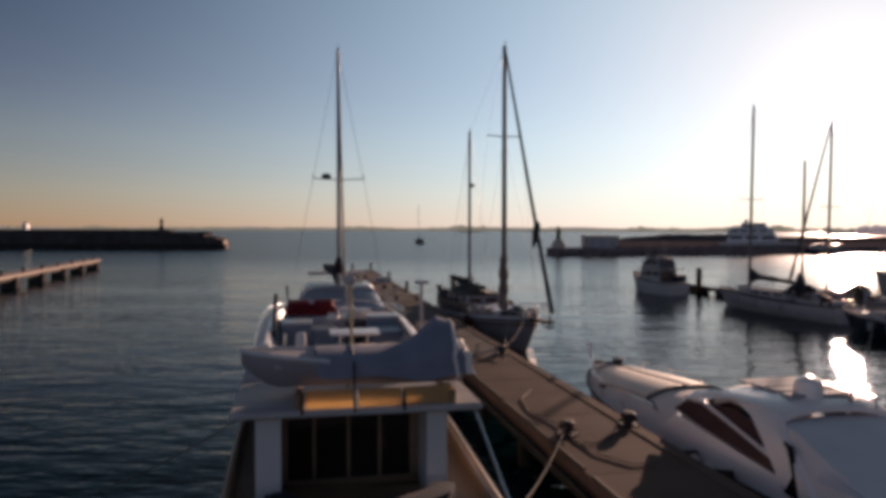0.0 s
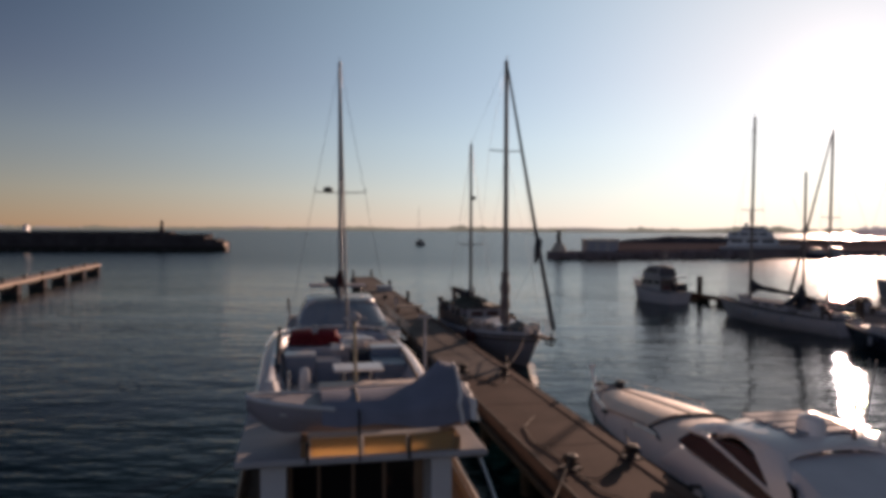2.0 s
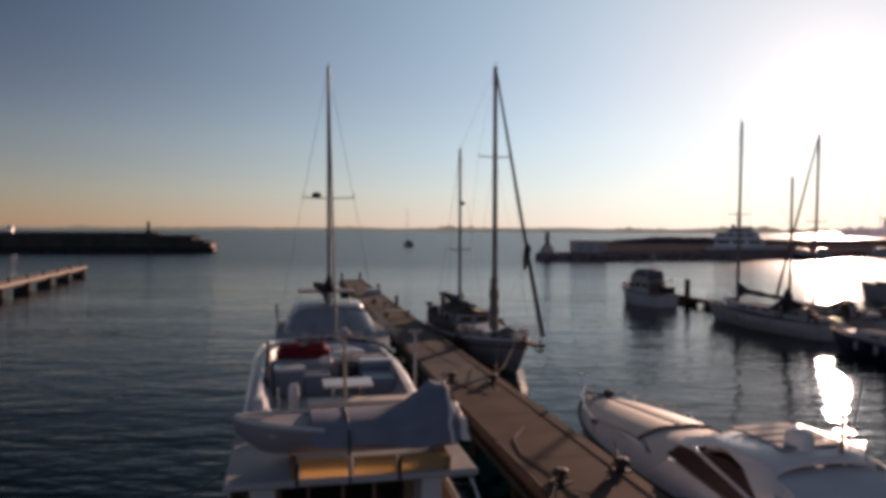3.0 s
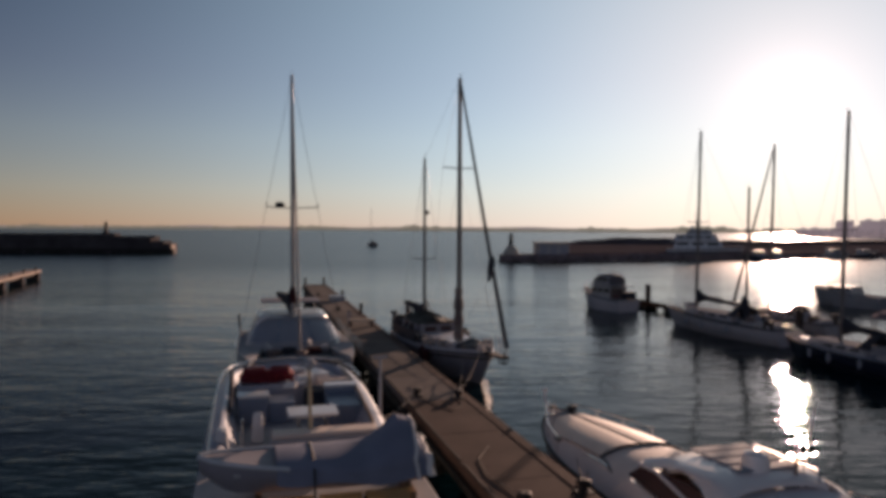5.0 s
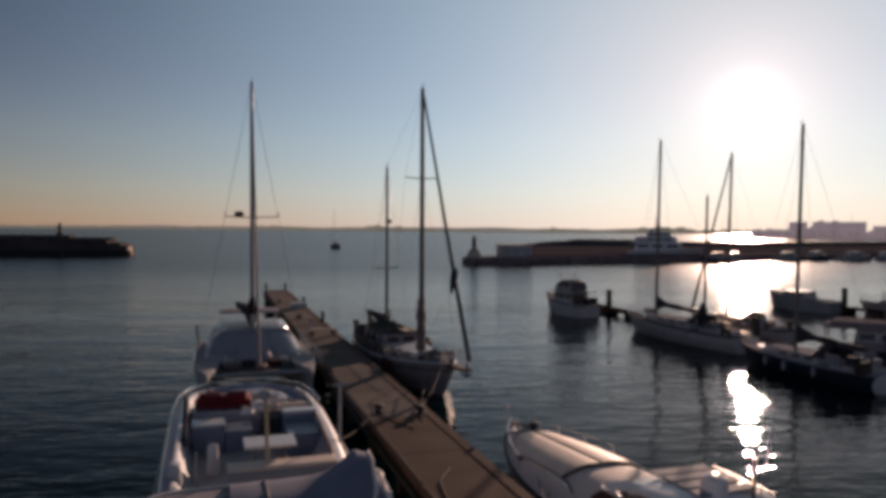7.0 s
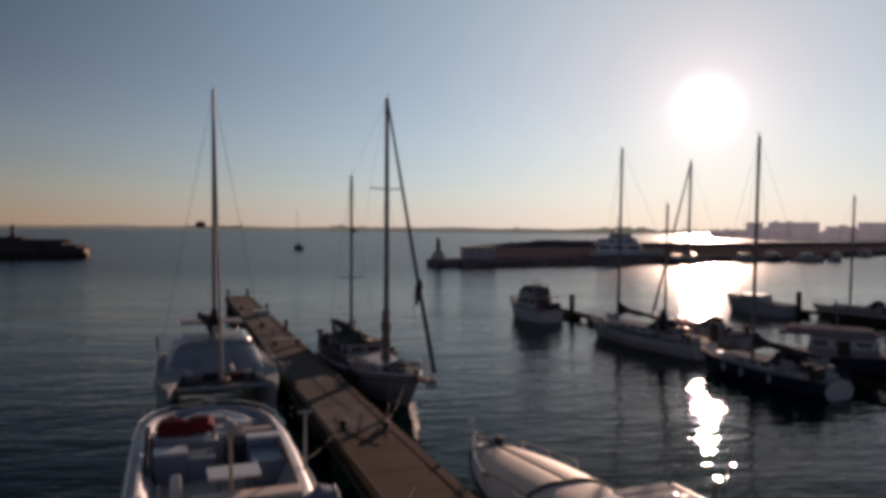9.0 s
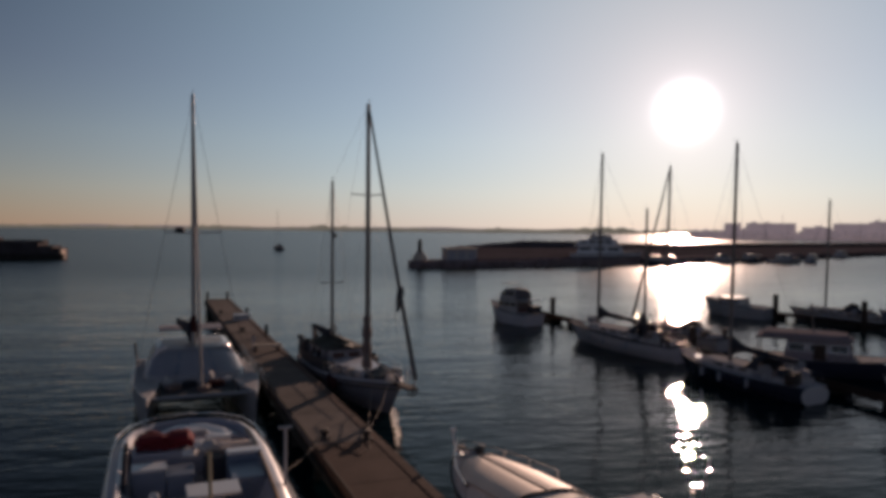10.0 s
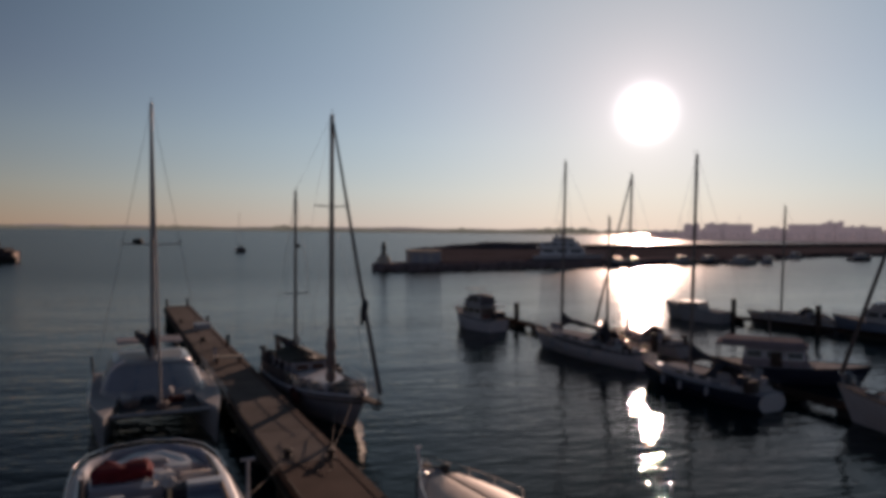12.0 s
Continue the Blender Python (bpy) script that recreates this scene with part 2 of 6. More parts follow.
HILL = backdrop_material("far_hills_haze_glow", (0.30, 0.27, 0.27), (0.30, 0.265, 0.245), 0.42)
FAR_TOWN = backdrop_material("far_town_haze_glow", (0.4, 0.36, 0.36), (0.335, 0.265, 0.255), 0.39)
FAR_COAST = backdrop_material("far_coast_haze_glow", (0.14, 0.14, 0.10), (0.25, 0.23, 0.17), 0.5)
# Wheelhouse paint with its shade put into the mauve grey.
SHADED_HOUSE = material("shaded_mauve_grey_paint", (0.24, 0.215, 0.23), 0.7, vary=0.15, bump=0.05, spec=0.0)
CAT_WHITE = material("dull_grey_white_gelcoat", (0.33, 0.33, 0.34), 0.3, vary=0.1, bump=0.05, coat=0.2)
GREY_HULL = material("chalky_white_hull", (0.5, 0.48, 0.49), 0.4, vary=0.1, bump=0.04)
HOOD = material("dull_grey_hood_canvas", (0.13, 0.125, 0.14), 0.85, vary=0.2, grain=60, bump=0.3, spec=0.1)
MAST_WRAP = material("dark_maroon_cloth", (0.065, 0.02, 0.02), 0.9, vary=0.25, grain=60, bump=0.3, spec=0.1)
# Flybridge gelcoat with cool shade mixed into the grey.
FLY_GREY = material("blue_grey_shade_gelcoat", (0.37, 0.38, 0.43), 0.35, vary=0.1, bump=0.05)
CREAM_DECK = material("cream_nonslip_deck", (0.76, 0.67, 0.61), 0.75, vary=0.1, grain=120, bump=0.2, spec=0.2)
BAND = material("pale_blue_grey_topside_paint", (0.42, 0.43, 0.47), 0.4, vary=0.1, bump=0.04)
DODGER = material("brown_canvas_dodger", (0.16, 0.12, 0.11), 0.85, vary=0.2, grain=60, bump=0.3)
TENT = material("dark_olive_canvas", (0.035, 0.04, 0.032), 0.85, vary=0.25, grain=60, bump=0.3)


def translucent(name, color, share=0.6):
    m = material(name, color, 0.8, grain=60, vary=0.1)
    nt = m.node_tree
    tr = nt.nodes.new("ShaderNodeBsdfTranslucent")
    tr.inputs["Color"].default_value = (*color, 1)
    mix = nt.nodes.new("ShaderNodeMixShader")
    mix.inputs[0].default_value = share
    nt.links.new(nt.nodes["Principled BSDF"].outputs[0], mix.inputs[1])
    nt.links.new(tr.outputs[0], mix.inputs[2])
    nt.links.new(mix.outputs[0], nt.nodes["Material Output"].inputs["Surface"])
    return m


THIN_CLOTH = translucent("thin_cream_cloth", (0.75, 0.58, 0.33), 0.7)
WATER = water_material()


# ---- mesh helpers ----
def mesh_of(name, bm, mat, smooth=True, angle=35):
    bmesh.ops.recalc_face_normals(bm, faces=bm.faces)
    me = bpy.data.meshes.new(name)
    if smooth:
        lim = radians(angle)
        for f in bm.faces:
            near = [q for e in f.edges for q in e.link_faces if q is not f]
            size = f.calc_area()
            f.smooth = not near or any(q.calc_area() > 0.35 * size for q in near)   # broad flats between bevels stay flat
        for e in bm.edges:
            if len(e.link_faces) == 2 and e.calc_face_angle(0) > lim:
                e.smooth = False
    bm.to_mesh(me)
    bm.free()
    me.materials.append(mat)
    return me


def part(name, bm, mat, parent, label=""):
    ob = new(name, mesh_of(name, bm, mat))
    ob.parent = parent
    if label:
        tagged(ob, label)
    return ob


def thing(name, m, label, category, group="", kind=""):
    ob = new(name)
    ob.matrix_world = m
    return tagged(ob, label, category, group, kind)


def single(name, bm, mat, m, label, category, group="", kind=""):
    ob = new(name, mesh_of(name, bm, mat))
    ob.matrix_world = m
    return tagged(ob, label, category, group, kind)


def box(bm, c, s, rz=0.0, bevel=0.0, rx=0.0, ry=0.0, top=None):
    """A box of size s round c; top=(sx, sy) narrows its upper face."""
    r = bmesh.ops.create_cube(bm, size=1.0)
    vs = r["verts"]
    for v in vs:
        k = top if (top and v.co.z > 0) else (1, 1)
        v.co = Vector((v.co.x * s[0] * k[0], v.co.y * s[1] * k[1], v.co.z * s[2]))
    if bevel:
        es = {e for v in vs for e in v.link_edges}
        out = bmesh.ops.bevel(bm, geom=list(es), offset=bevel, segments=2, affect="EDGES", profile=0.7)
        vs = {v for f in out["faces"] for v in f.verts} | {v for v in vs if v.is_valid}
    m = pose(c[0], c[1], c[2], rx, ry, rz)
    bmesh.ops.transform(bm, matrix=m, verts=list(vs))


def rings(bm, loops, closed=True, caps=True):
    """Skin a row of equal loops of points."""
    made = [[bm.verts.new(p) for p in loop] for loop in loops]
    n = len(loops[0])
    for a, b in zip(made, made[1:]):
        for i in range(n if closed else n - 1):
            j = (i + 1) % n
            try:
                bm.faces.new((a[i], a[j], b[j], b[i]))
            except ValueError:
                pass
    if caps and closed:
        for loop in (made[0], made[-1]):
            try:
                bm.faces.new(loop)
            except ValueError:
                pass
    return made


def tube(bm, pts, r, seg=8, r_end=None):
    """A round bar along a line of points."""
    pts = [Vector(p) for p in pts]
    loops = []
    n = len(pts)
    for i, p in enumerate(pts):
        d = (pts[min(i + 1, n - 1)] - pts[max(i - 1, 0)]).normalized()
        a = d.orthogonal().normalized() if i == 0 else (ax - d * ax.dot(d)).normalized()
        ax = a
        b = d.cross(a)
        rr = r if r_end is None else r + (r_end - r) * i / (n - 1)
        loops.append([p + (a * math.cos(t) + b * math.sin(t)) * rr for t in (2 * math.pi * k / seg for k in range(seg))])
    rings(bm, loops)


def lathe(bm, profile, seg=20, c=(0, 0, 0)):
    """Profile of (radius, z) turned round the upright axis."""
    loops = [[(c[0] + r * math.cos(t), c[1] + r * math.sin(t), c[2] + z) for t in (2 * math.pi * k / seg for k in range(seg))] for r, z in profile]
    rings(bm, loops)


def sag(a, b, drop, n=14):
    a, b = Vector(a), Vector(b)
    return [a.lerp(b, i / n) - Vector((0, 0, drop * 4 * (i / n) * (1 - i / n))) for i in range(n + 1)]


def mk(fn, *args, **kw):
    bm = bmesh.new()
    fn(bm, *args, **kw)
    return bm


def half_beam(u, B, stern=0.8, full=0.55, power=2.0):
    """Half breadth at u (0 stern, 1 bow)."""
    if u < full:
        k = (full - u) / full
        return B / 2 * (1 - (1 - stern) * k * k)
    k = (u - full) / (1 - full)
    return B / 2 * max(0.0, 1 - k ** power)


def hull_mesh(bm, L, B, z_stern, z_bow, draft=0.35, stern=0.82, full=0.5, power=2.2, flare=0.82, rake=0.06, n=22, tumble=0.0):
    """A hull skin with its own deck edge; bow towards +y."""
    loops = []
    for i in range(n + 1):
        u = i / n
        hb = max(half_beam(u, B, stern, full, power), 0.02)
        zs = z_stern + (z_bow - z_stern) * u ** 2
        y0 = -L / 2 + u * L
        f = flare - 0.25 * max(0, (u - 0.5)) * 2 * (1 if flare < 1 else 0)
        pts = []
        for k, (fx, fz) in enumerate(((1, 1), (0.985, 0.72), (f + (1 - f) * 0.55, 0.4), (f, 0.0), (f * 0.72, -0.6), (0.0, -1.0))):
            z = zs * fz if fz >= 0 else draft * fz
            back = rake * L * (1 - (z + draft) / (zs + draft)) * u ** 3
            pts.append(Vector((hb * fx, y0 - back, z)))
        loop = pts + [Vector((-p.x, p.y, p.z)) for p in reversed(pts[:-1])]
        loops.append(loop)
    rings(bm, loops, closed=True, caps=True)


def outline(L, B, stern, full, power, inset=0.0, n=22, u0=0.0, u1=1.0):
    """Deck outline points, starboard from stern to bow and back along port."""
    right = []
    for i in range(n + 1):
        u = u0 + (u1 - u0) * i / n
        right.append((max(half_beam(u, B, stern, full, power) - inset, 0.01), -L / 2 + u * L))
    return right + [(-x, y) for x, y in reversed(right)]


def sheer(u, z_stern, z_bow):
    return z_stern + (z_bow - z_stern) * u ** 2


def slab(bm, poly, z0, z1, top_scale=1.0, centre=(0, 0), shift=(0, 0)):
    """A flat body from an outline, its top scaled about a centre."""
    low = [(x, y, z0) for x, y in poly]
    high = [(centre[0] + (x - centre[0]) * top_scale + shift[0], centre[1] + (y - centre[1]) * top_scale + shift[1], z1) for x, y in poly]
    rings(bm, [low, high])


# ---- setting: sea, coast, breakwaters, piers ----
def build_sea():
    bm = bmesh.new()
    xs = (-4800, -1200, -300, -80, 0, 80, 300, 1200, 4800)
    ys = (-4800, -1200, -300, -40, 0, 40, 120, 300, 1200, 4800)
    grid = [[bm.verts.new((x, y, 0)) for x in xs] for y in ys]
    for a, b in zip(grid, grid[1:]):
        for i in range(len(xs) - 1):
            bm.faces.new((a[i], a[i + 1], b[i + 1], b[i]))
    ob = new("water", mesh_of("water", bm, WATER, smooth=False))
    tagged(ob, "dark rippled harbour water reaching the horizon", "sea", kind="structure")


build_sea()

PIER_HEAD = 10.7                                   # degrees to the left of +y
PIER_AT = Vector((1.10, 31.85, 0))                  # middle of the deck
PIER_W, PIER_Z = 2.66, 1.45
PIER_M = pose(PIER_AT.x, PIER_AT.y, 0, 0, 0, PIER_HEAD)
PIER_Y0, PIER_Y1 = -36.0, 54.0


def build_pier():
    pier = thing("pier", PIER_M, "long narrow weathered concrete pier on dark piles", "pier", kind="structure")
    rnd = random.Random(4)
    # deck slabs, each a piece of its own
    step = 4.5
    n = int((PIER_Y1 - PIER_Y0) / step)
    slabs = [mesh_of("deck_slab", mk(box, (0, 0, 0), (PIER_W, step - 0.012, 0.24), bevel=0.012), mat) for mat in (CONCRETE, GREY_CONCRETE)]
    for i in range(n):
        ob = new("deck_slab", slabs[PIER_Y0 + step * i > -6])
        ob.parent = pier
        ob.location = (0, PIER_Y0 + step * (i + 0.5), PIER_Z - 0.12 + rnd.uniform(-0.006, 0.004))
    # raised kerb along both edges
    for sx in (-1, 1):
        bm = bmesh.new()
        box(bm, (sx * (PIER_W / 2 + 0.1), (PIER_Y0 + PIER_Y1) / 2, PIER_Z - 0.42), (0.14, PIER_Y1 - PIER_Y0, 0.16), bevel=0.03)
        # The left waling is darker: shade of that side put into its colour.
        part("waling", bm, WET_SHADE_CONCRETE if sx < 0 else CONCRETE, pier)
        bm = bmesh.new()
        box(bm, (sx * (PIER_W / 2 - 0.09), (PIER_Y0 + PIER_Y1) / 2, PIER_Z - 0.45), (0.14, PIER_Y1 - PIER_Y0, 0.4), bevel=0.02)
        part("fender_beam", bm, TIMBER, pier)
    # kerb strip set back from one edge, in lengths, and paired timber rails along the other
    strip = mesh_of("kerb_strip", mk(box, (0, 0, 0), (0.34, 5.98, 0.03), bevel=0.008), CONCRETE)
    rail = mesh_of("timber_rail", mk(box, (0, 0, 0), (0.08, 5.6, 0.05), bevel=0.015), TIMBER)
    for i in range(15):
        o = new("kerb_strip", strip)
        o.parent, o.location = pier, (PIER_W / 2 - 0.2, PIER_Y0 + 6 * (i + 0.5), PIER_Z + 0.007)
        for x in (0.05,):
            o = new("timber_rail", rail)
            o.parent, o.location = pier, (-PIER_W / 2 + x, PIER_Y0 + 6 * (i + 0.5) + 1.2 * rnd.uniform(-0.1, 0.1), PIER_Z + 0.022)
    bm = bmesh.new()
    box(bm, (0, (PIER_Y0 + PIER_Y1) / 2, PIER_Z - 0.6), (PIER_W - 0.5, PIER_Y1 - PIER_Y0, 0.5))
    part("beam", bm, WET_SHADE_CONCRETE, pier)
    pile_me = None
    for i in range(int((PIER_Y1 - PIER_Y0) / 4.5) + 1):
        for sx in (-1, 1):
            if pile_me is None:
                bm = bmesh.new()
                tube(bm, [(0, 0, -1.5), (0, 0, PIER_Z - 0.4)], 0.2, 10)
                pile_me = mesh_of("pile", bm, WET_SHADE_CONCRETE)
            ob = new("pile", pile_me)
            ob.parent = pier
            ob.location = (sx * (PIER_W / 2 - 0.3), PIER_Y0 + 0.5 + 4.5 * i, 0)


build_pier()


def mound(bm, x0, x1, y_front, y_back, top, rough, n=60, m=8, taper0=0.0, taper1=0.0, seed=0.0):
    """A rough bank: rises from the water at its front and back."""
    loops = []
    for i in range(n + 1):
        u = i / n
        x = x0 + (x1 - x0) * u
        h = top
        if taper0:
            h *= min(1, u / taper0) ** 0.7 if u < taper0 else 1
        if taper1 and u > 1 - taper1:
            h *= ((1 - u) / taper1) ** 0.7
        loop = []
        for k in range(m + 1):
            v = k / m
            prof = min(1, 3.2 * min(v, 1 - v))
            y = y_front + (y_back - y_front) * v
            d = noise.noise(Vector((x * 0.35 + seed, y * 0.35, seed))) + 0.5 * noise.noise(Vector((x * 1.1, y * 1.1, seed)))
            loop.append((x, y, -0.6 + (h + 0.6 + rough * d) * prof))
        loops.append(loop)
    rings(bm, loops, closed=False)


def rocks(bm, n, x0, x1, y0, y1, z0, z1, size, seed=1):
    rnd = random.Random(seed)
    for _ in range(n):
        s = size * rnd.uniform(0.5, 1.3)
        x, y, z = rnd.uniform(x0, x1), rnd.uniform(y0, y1), rnd.uniform(z0, z1)
        r = bmesh.ops.create_icosphere(bm, subdivisions=1, radius=1)
        m = Matrix.LocRotScale((x, y, z), Euler((rnd.uniform(0, 6), rnd.uniform(0, 6), rnd.uniform(0, 6))), (s, s * rnd.uniform(0.6, 1), s * rnd.uniform(0.5, 0.9)))
        for v in r["verts"]:
            v.co *= rnd.uniform(0.8, 1.15)
        bmesh.ops.transform(bm, matrix=m, verts=r["verts"])


def build_left_breakwater():
    b = thing("breakwater", pose(0, 0, 0), "long dark stone breakwater with a stepped end wall", "breakwater", kind="structure")
    bm = bmesh.new()
    box(bm, (-187, 226, 2.2), (230, 9, 4.6), bevel=0.15)
    box(bm, (-70.2, 226, 1.85), (3.6, 8.4, 3.9), bevel=0.15)
    box(bm, (-67.6, 226, 1.45), (2.0, 7.6, 3.1), bevel=0.15)
    part("lower_wall", bm, ROCK, b)
    bm = bmesh.new()
    box(bm, (-200, 228, 5.2), (232, 5, 1.6), bevel=0.1)
    box(bm, (-79, 228, 4.9), (14, 4.6, 0.8), bevel=0.1)
    part("parapet", bm, ROCK, b)
    bm = bmesh.new()
    box(bm, (-184, 221.2, 0.7), (238, 1.2, 1.6), bevel=0.1)
    part("ledge", bm, WET_SHADE_CONCRETE, b)
    bm = bmesh.new()
    rocks(bm, 160, -290, -68, 220, 221.6, -0.4, 0.6, 0.7, seed=5)
    tagged(part("boulders", bm, ROCK, b), kind="stuff")
    # Pale plate on the end wall, its sunlight put into the colour.
    bm = bmesh.new()
    box(bm, (-66.45, 224.6, 1.35), (0.5, 4.2, 2.7), bevel=0.1)
    part("end_face", bm, JETTY, b, "pale concrete end face, sunlight put into its colour")
    # small beacon on the wall
    t = thing("beacon", pose(-87.5, 228, 5.99), "small dark harbour beacon on the breakwater wall", "beacon")
    part("base", mk(box, (0, 0, 0.3), (1.6, 1.6, 0.6), bevel=0.05), ROCK, t)
    part("tower", mk(lathe, [(0.55, 0.6), (0.45, 2.4), (0.75, 2.45), (0.75, 2.6), (0.4, 2.62), (0.4, 3.3), (0.15, 3.7)], 14), IRON, t)
    t = thing("hut", pose(-131, 229, 5.99), "small white hut on the breakwater", "hut")
    part("wall", mk(box, (0, 0, 0.8), (1.5, 1.4, 1.6), bevel=0.04), NEW_GELCOAT, t)
    part("roof", mk(lathe, [(1.0, 1.6), (0.8, 1.9), (0.2, 2.3)], 12), NEW_GELCOAT, t)


build_left_breakwater()


def build_jetty():
    a, b = Vector((-53.9, 112.5, 0)), Vector((-37.0, 40.0, 0))
    L = (b - a).length
    ang = math.degrees(math.atan2(-(b - a).x, (b - a).y))
    mid = (a + b) / 2
    t = thing("jetty", pose(mid.x, mid.y, 0, 0, 0, ang), "narrow concrete jetty on square piers with bollards", "pier", kind="structure")
    n = 8
    me = None
    for i in range(n):
        if me is None:
            me = mesh_of("deck_slab", mk(box, (0, 0, 0), (2.2, L / n - 0.06, 0.26), bevel=0.04), JETTY)
        o = new("deck_slab", me)
        o.parent, o.location = t, (0, -L / 2 + (i + 0.5) * L / n, 1.32)
    me = None
    for i in range(n + 1):
        if me is None:
            me = mesh_of("pier_leg", mk(box, (-0.1, 0, 0.1), (1.7, 1.3, 2.2), bevel=0.05), ROCK)
        o = new("pier_leg", me)
        o.parent, o.location = t, (0, -L / 2 + 0.7 + i * (L - 1.4) / n, 0)
    bm = bmesh.new()
    box(bm, (-0.3, 0, 1.0), (0.5, L - 1, 0.4))
    part("beam", bm, WET_SHADE_CONCRETE, t)
    one = None
    for i in range(9):
        m = t.matrix_world @ pose(-0.6, -L / 2 + 1.6 + i * 6.6, 1.445)
        if one is None:
            one = thing("mooring_post", m, "short dark mooring post on the jetty", "bollard", "posts on the jetty")
            part("shaft", mk(lathe, [(0.16, 0), (0.14, 0.4), (0.2, 0.44), (0.2, 0.55), (0.05, 0.6)], 10), IRON, one)
        else:
            copy_thing(one, m)


build_jetty()


def build_right_mole():
    t = thing("mole", pose(0, 0, 0), "low harbour mole with a dark stone quay", "breakwater", kind="structure")
    bm = bmesh.new()
    slab(bm, [(26.5, 174), (28.5, 170), (46, 171), (100, 186.5), (126, 200), (126, 207), (98, 195), (44, 183), (29, 181)], -1.0, 1.75)
    part("quay", bm, MOLE_STONE, t)
    bm = bmesh.new()
    slab(bm, [(44, 173.4), (99, 189), (97, 193.5), (44, 181)], 1.7, 2.05)
    part("quay_paving", bm, EARTH, t)
    bm = bmesh.new()
    rocks(bm, 110, 28, 46, 168.4, 171.5, -0.4, 1.3, 0.9, seed=7)
    rnd = random.Random(12)
    for _ in range(90):
        x = rnd.uniform(46, 76)
        rocks(bm, 1, x, x, 170.5 + (x - 46) * 0.287, 172 + (x - 46) * 0.287, -0.2, 1.6, 1.0, seed=rnd.randint(0, 9999))
    tagged(part("boulders", bm, MOLE_STONE, t), kind="stuff")
    # light tower at the mole head
    l = thing("light_tower", pose(29.8, 176.0, 1.75), "small harbour light on a sloping stone base", "lighthouse")
    part("base", mk(lathe, [(2.0, -0.6), (1.7, 0.9), (0.95, 1.9), (0.8, 2.1)], 16), PALE_CONCRETE, l)
    part("shaft", mk(lathe, [(0.62, 2.0), (0.5, 4.0), (0.8, 4.05), (0.8, 4.2)], 16), IRON, l)
    part("lantern", mk(lathe, [(0.42, 4.2), (0.42, 4.9), (0.55, 4.95), (0.1, 5.3)], 14), IRON, l)
    s = thing("quay_shed", pose(40.4, 178.2, 1.75, 0, 0, 4), "low flat-roofed grey shed on the quay", "shed")
    part("wall", mk(box, (0, 0, 1.4), (8.0, 4.6, 2.8), bevel=0.04), PLASTER, s)
    part("roof", mk(box, (0, 0, 2.9), (8.5, 5.1, 0.25), bevel=0.04), PALE_CONCRETE, s)
    for k in range(3):
        part("door", mk(box, (-2.6 + 2.6 * k, -2.32, 1.1), (1.8, 0.08, 2.2), bevel=0.02), GREY_PAINT, s)


build_right_mole()


def build_outer_breakwater():
    t = thing("outer_breakwater", pose(0, 0, 0), "far scrub-covered breakwater with a straight dark wall", "breakwater", kind="structure")
    bm = bmesh.new()
    mound(bm, 68, 150, 308, 352, 4.0, 0.5, n=70, taper0=0.5, taper1=0.1, seed=2)
    part("bank", bm, EARTH, t)
    for k in range(12):
        bm = bmesh.new()
        x, y = 150 + 48 * k, 332 + 11 * k
        box(bm, (x, y, 1.2), (49.2, 7, 3.9), rz=12.9, bevel=0.15)
        part("wall_section", bm, ROCK, t)
    bm = bmesh.new()
    rnd = random.Random(9)
    for _ in range(170):
        x = rnd.uniform(120, 700)
        rocks(bm, 1, x, x, 320 + (x - 150) * 0.229, 324 + (x - 150) * 0.229, -0.2, 1.5, 1.6, seed=rnd.randint(0, 9999))
    tagged(part("boulders", bm, ROCK, t), kind="stuff")


build_outer_breakwater()


def build_inner_shore():
    bm = bmesh.new()
    slab(bm, [(43, 181), (98, 194), (106, 206), (128, 204), (158, 202), (168, 218), (226, 250), (330, 266), (520, 330), (560, 415), (150, 330), (76, 318), (66, 260)], -1.0, 1.3)
    g = new("ground", mesh_of("ground", bm, EARTH))
    tagged(g, "low brown harbour land behind the mole", "shore", kind="structure")
    bm = bmesh.new()
    rnd = random.Random(31)
    line = [(128, 204), (158, 202), (168, 218), (226, 250), (330, 266), (520, 330)]
    for (xa, ya), (xb, yb) in zip(line, line[1:]):
        for k in range(int(math.hypot(xb - xa, yb - ya) / 1.3)):
            u = rnd.random()
            x, y = xa + (xb - xa) * u, ya + (yb - ya) * u
            rocks(bm, 1, x, x, y - 1, y + 1.5, -0.2, 1.3, 0.9, seed=rnd.randint(0, 99999))
    b = new("boulders", mesh_of("boulders", bm, ROCK))
    tagged(b, "dark boulders along the harbour shore", "rocks", kind="stuff")


build_inner_shore()


def clump(bm, x, y, z, sx, sy, sz, rnd):
    r = bmesh.ops.create_icosphere(bm, subdivisions=1, radius=1)
    for v in r["verts"]:
        v.co *= rnd.uniform(0.7, 1.2)
    bmesh.ops.transform(bm, matrix=Matrix.LocRotScale((x, y, z), None, (sx, sy, sz)), verts=r["verts"])


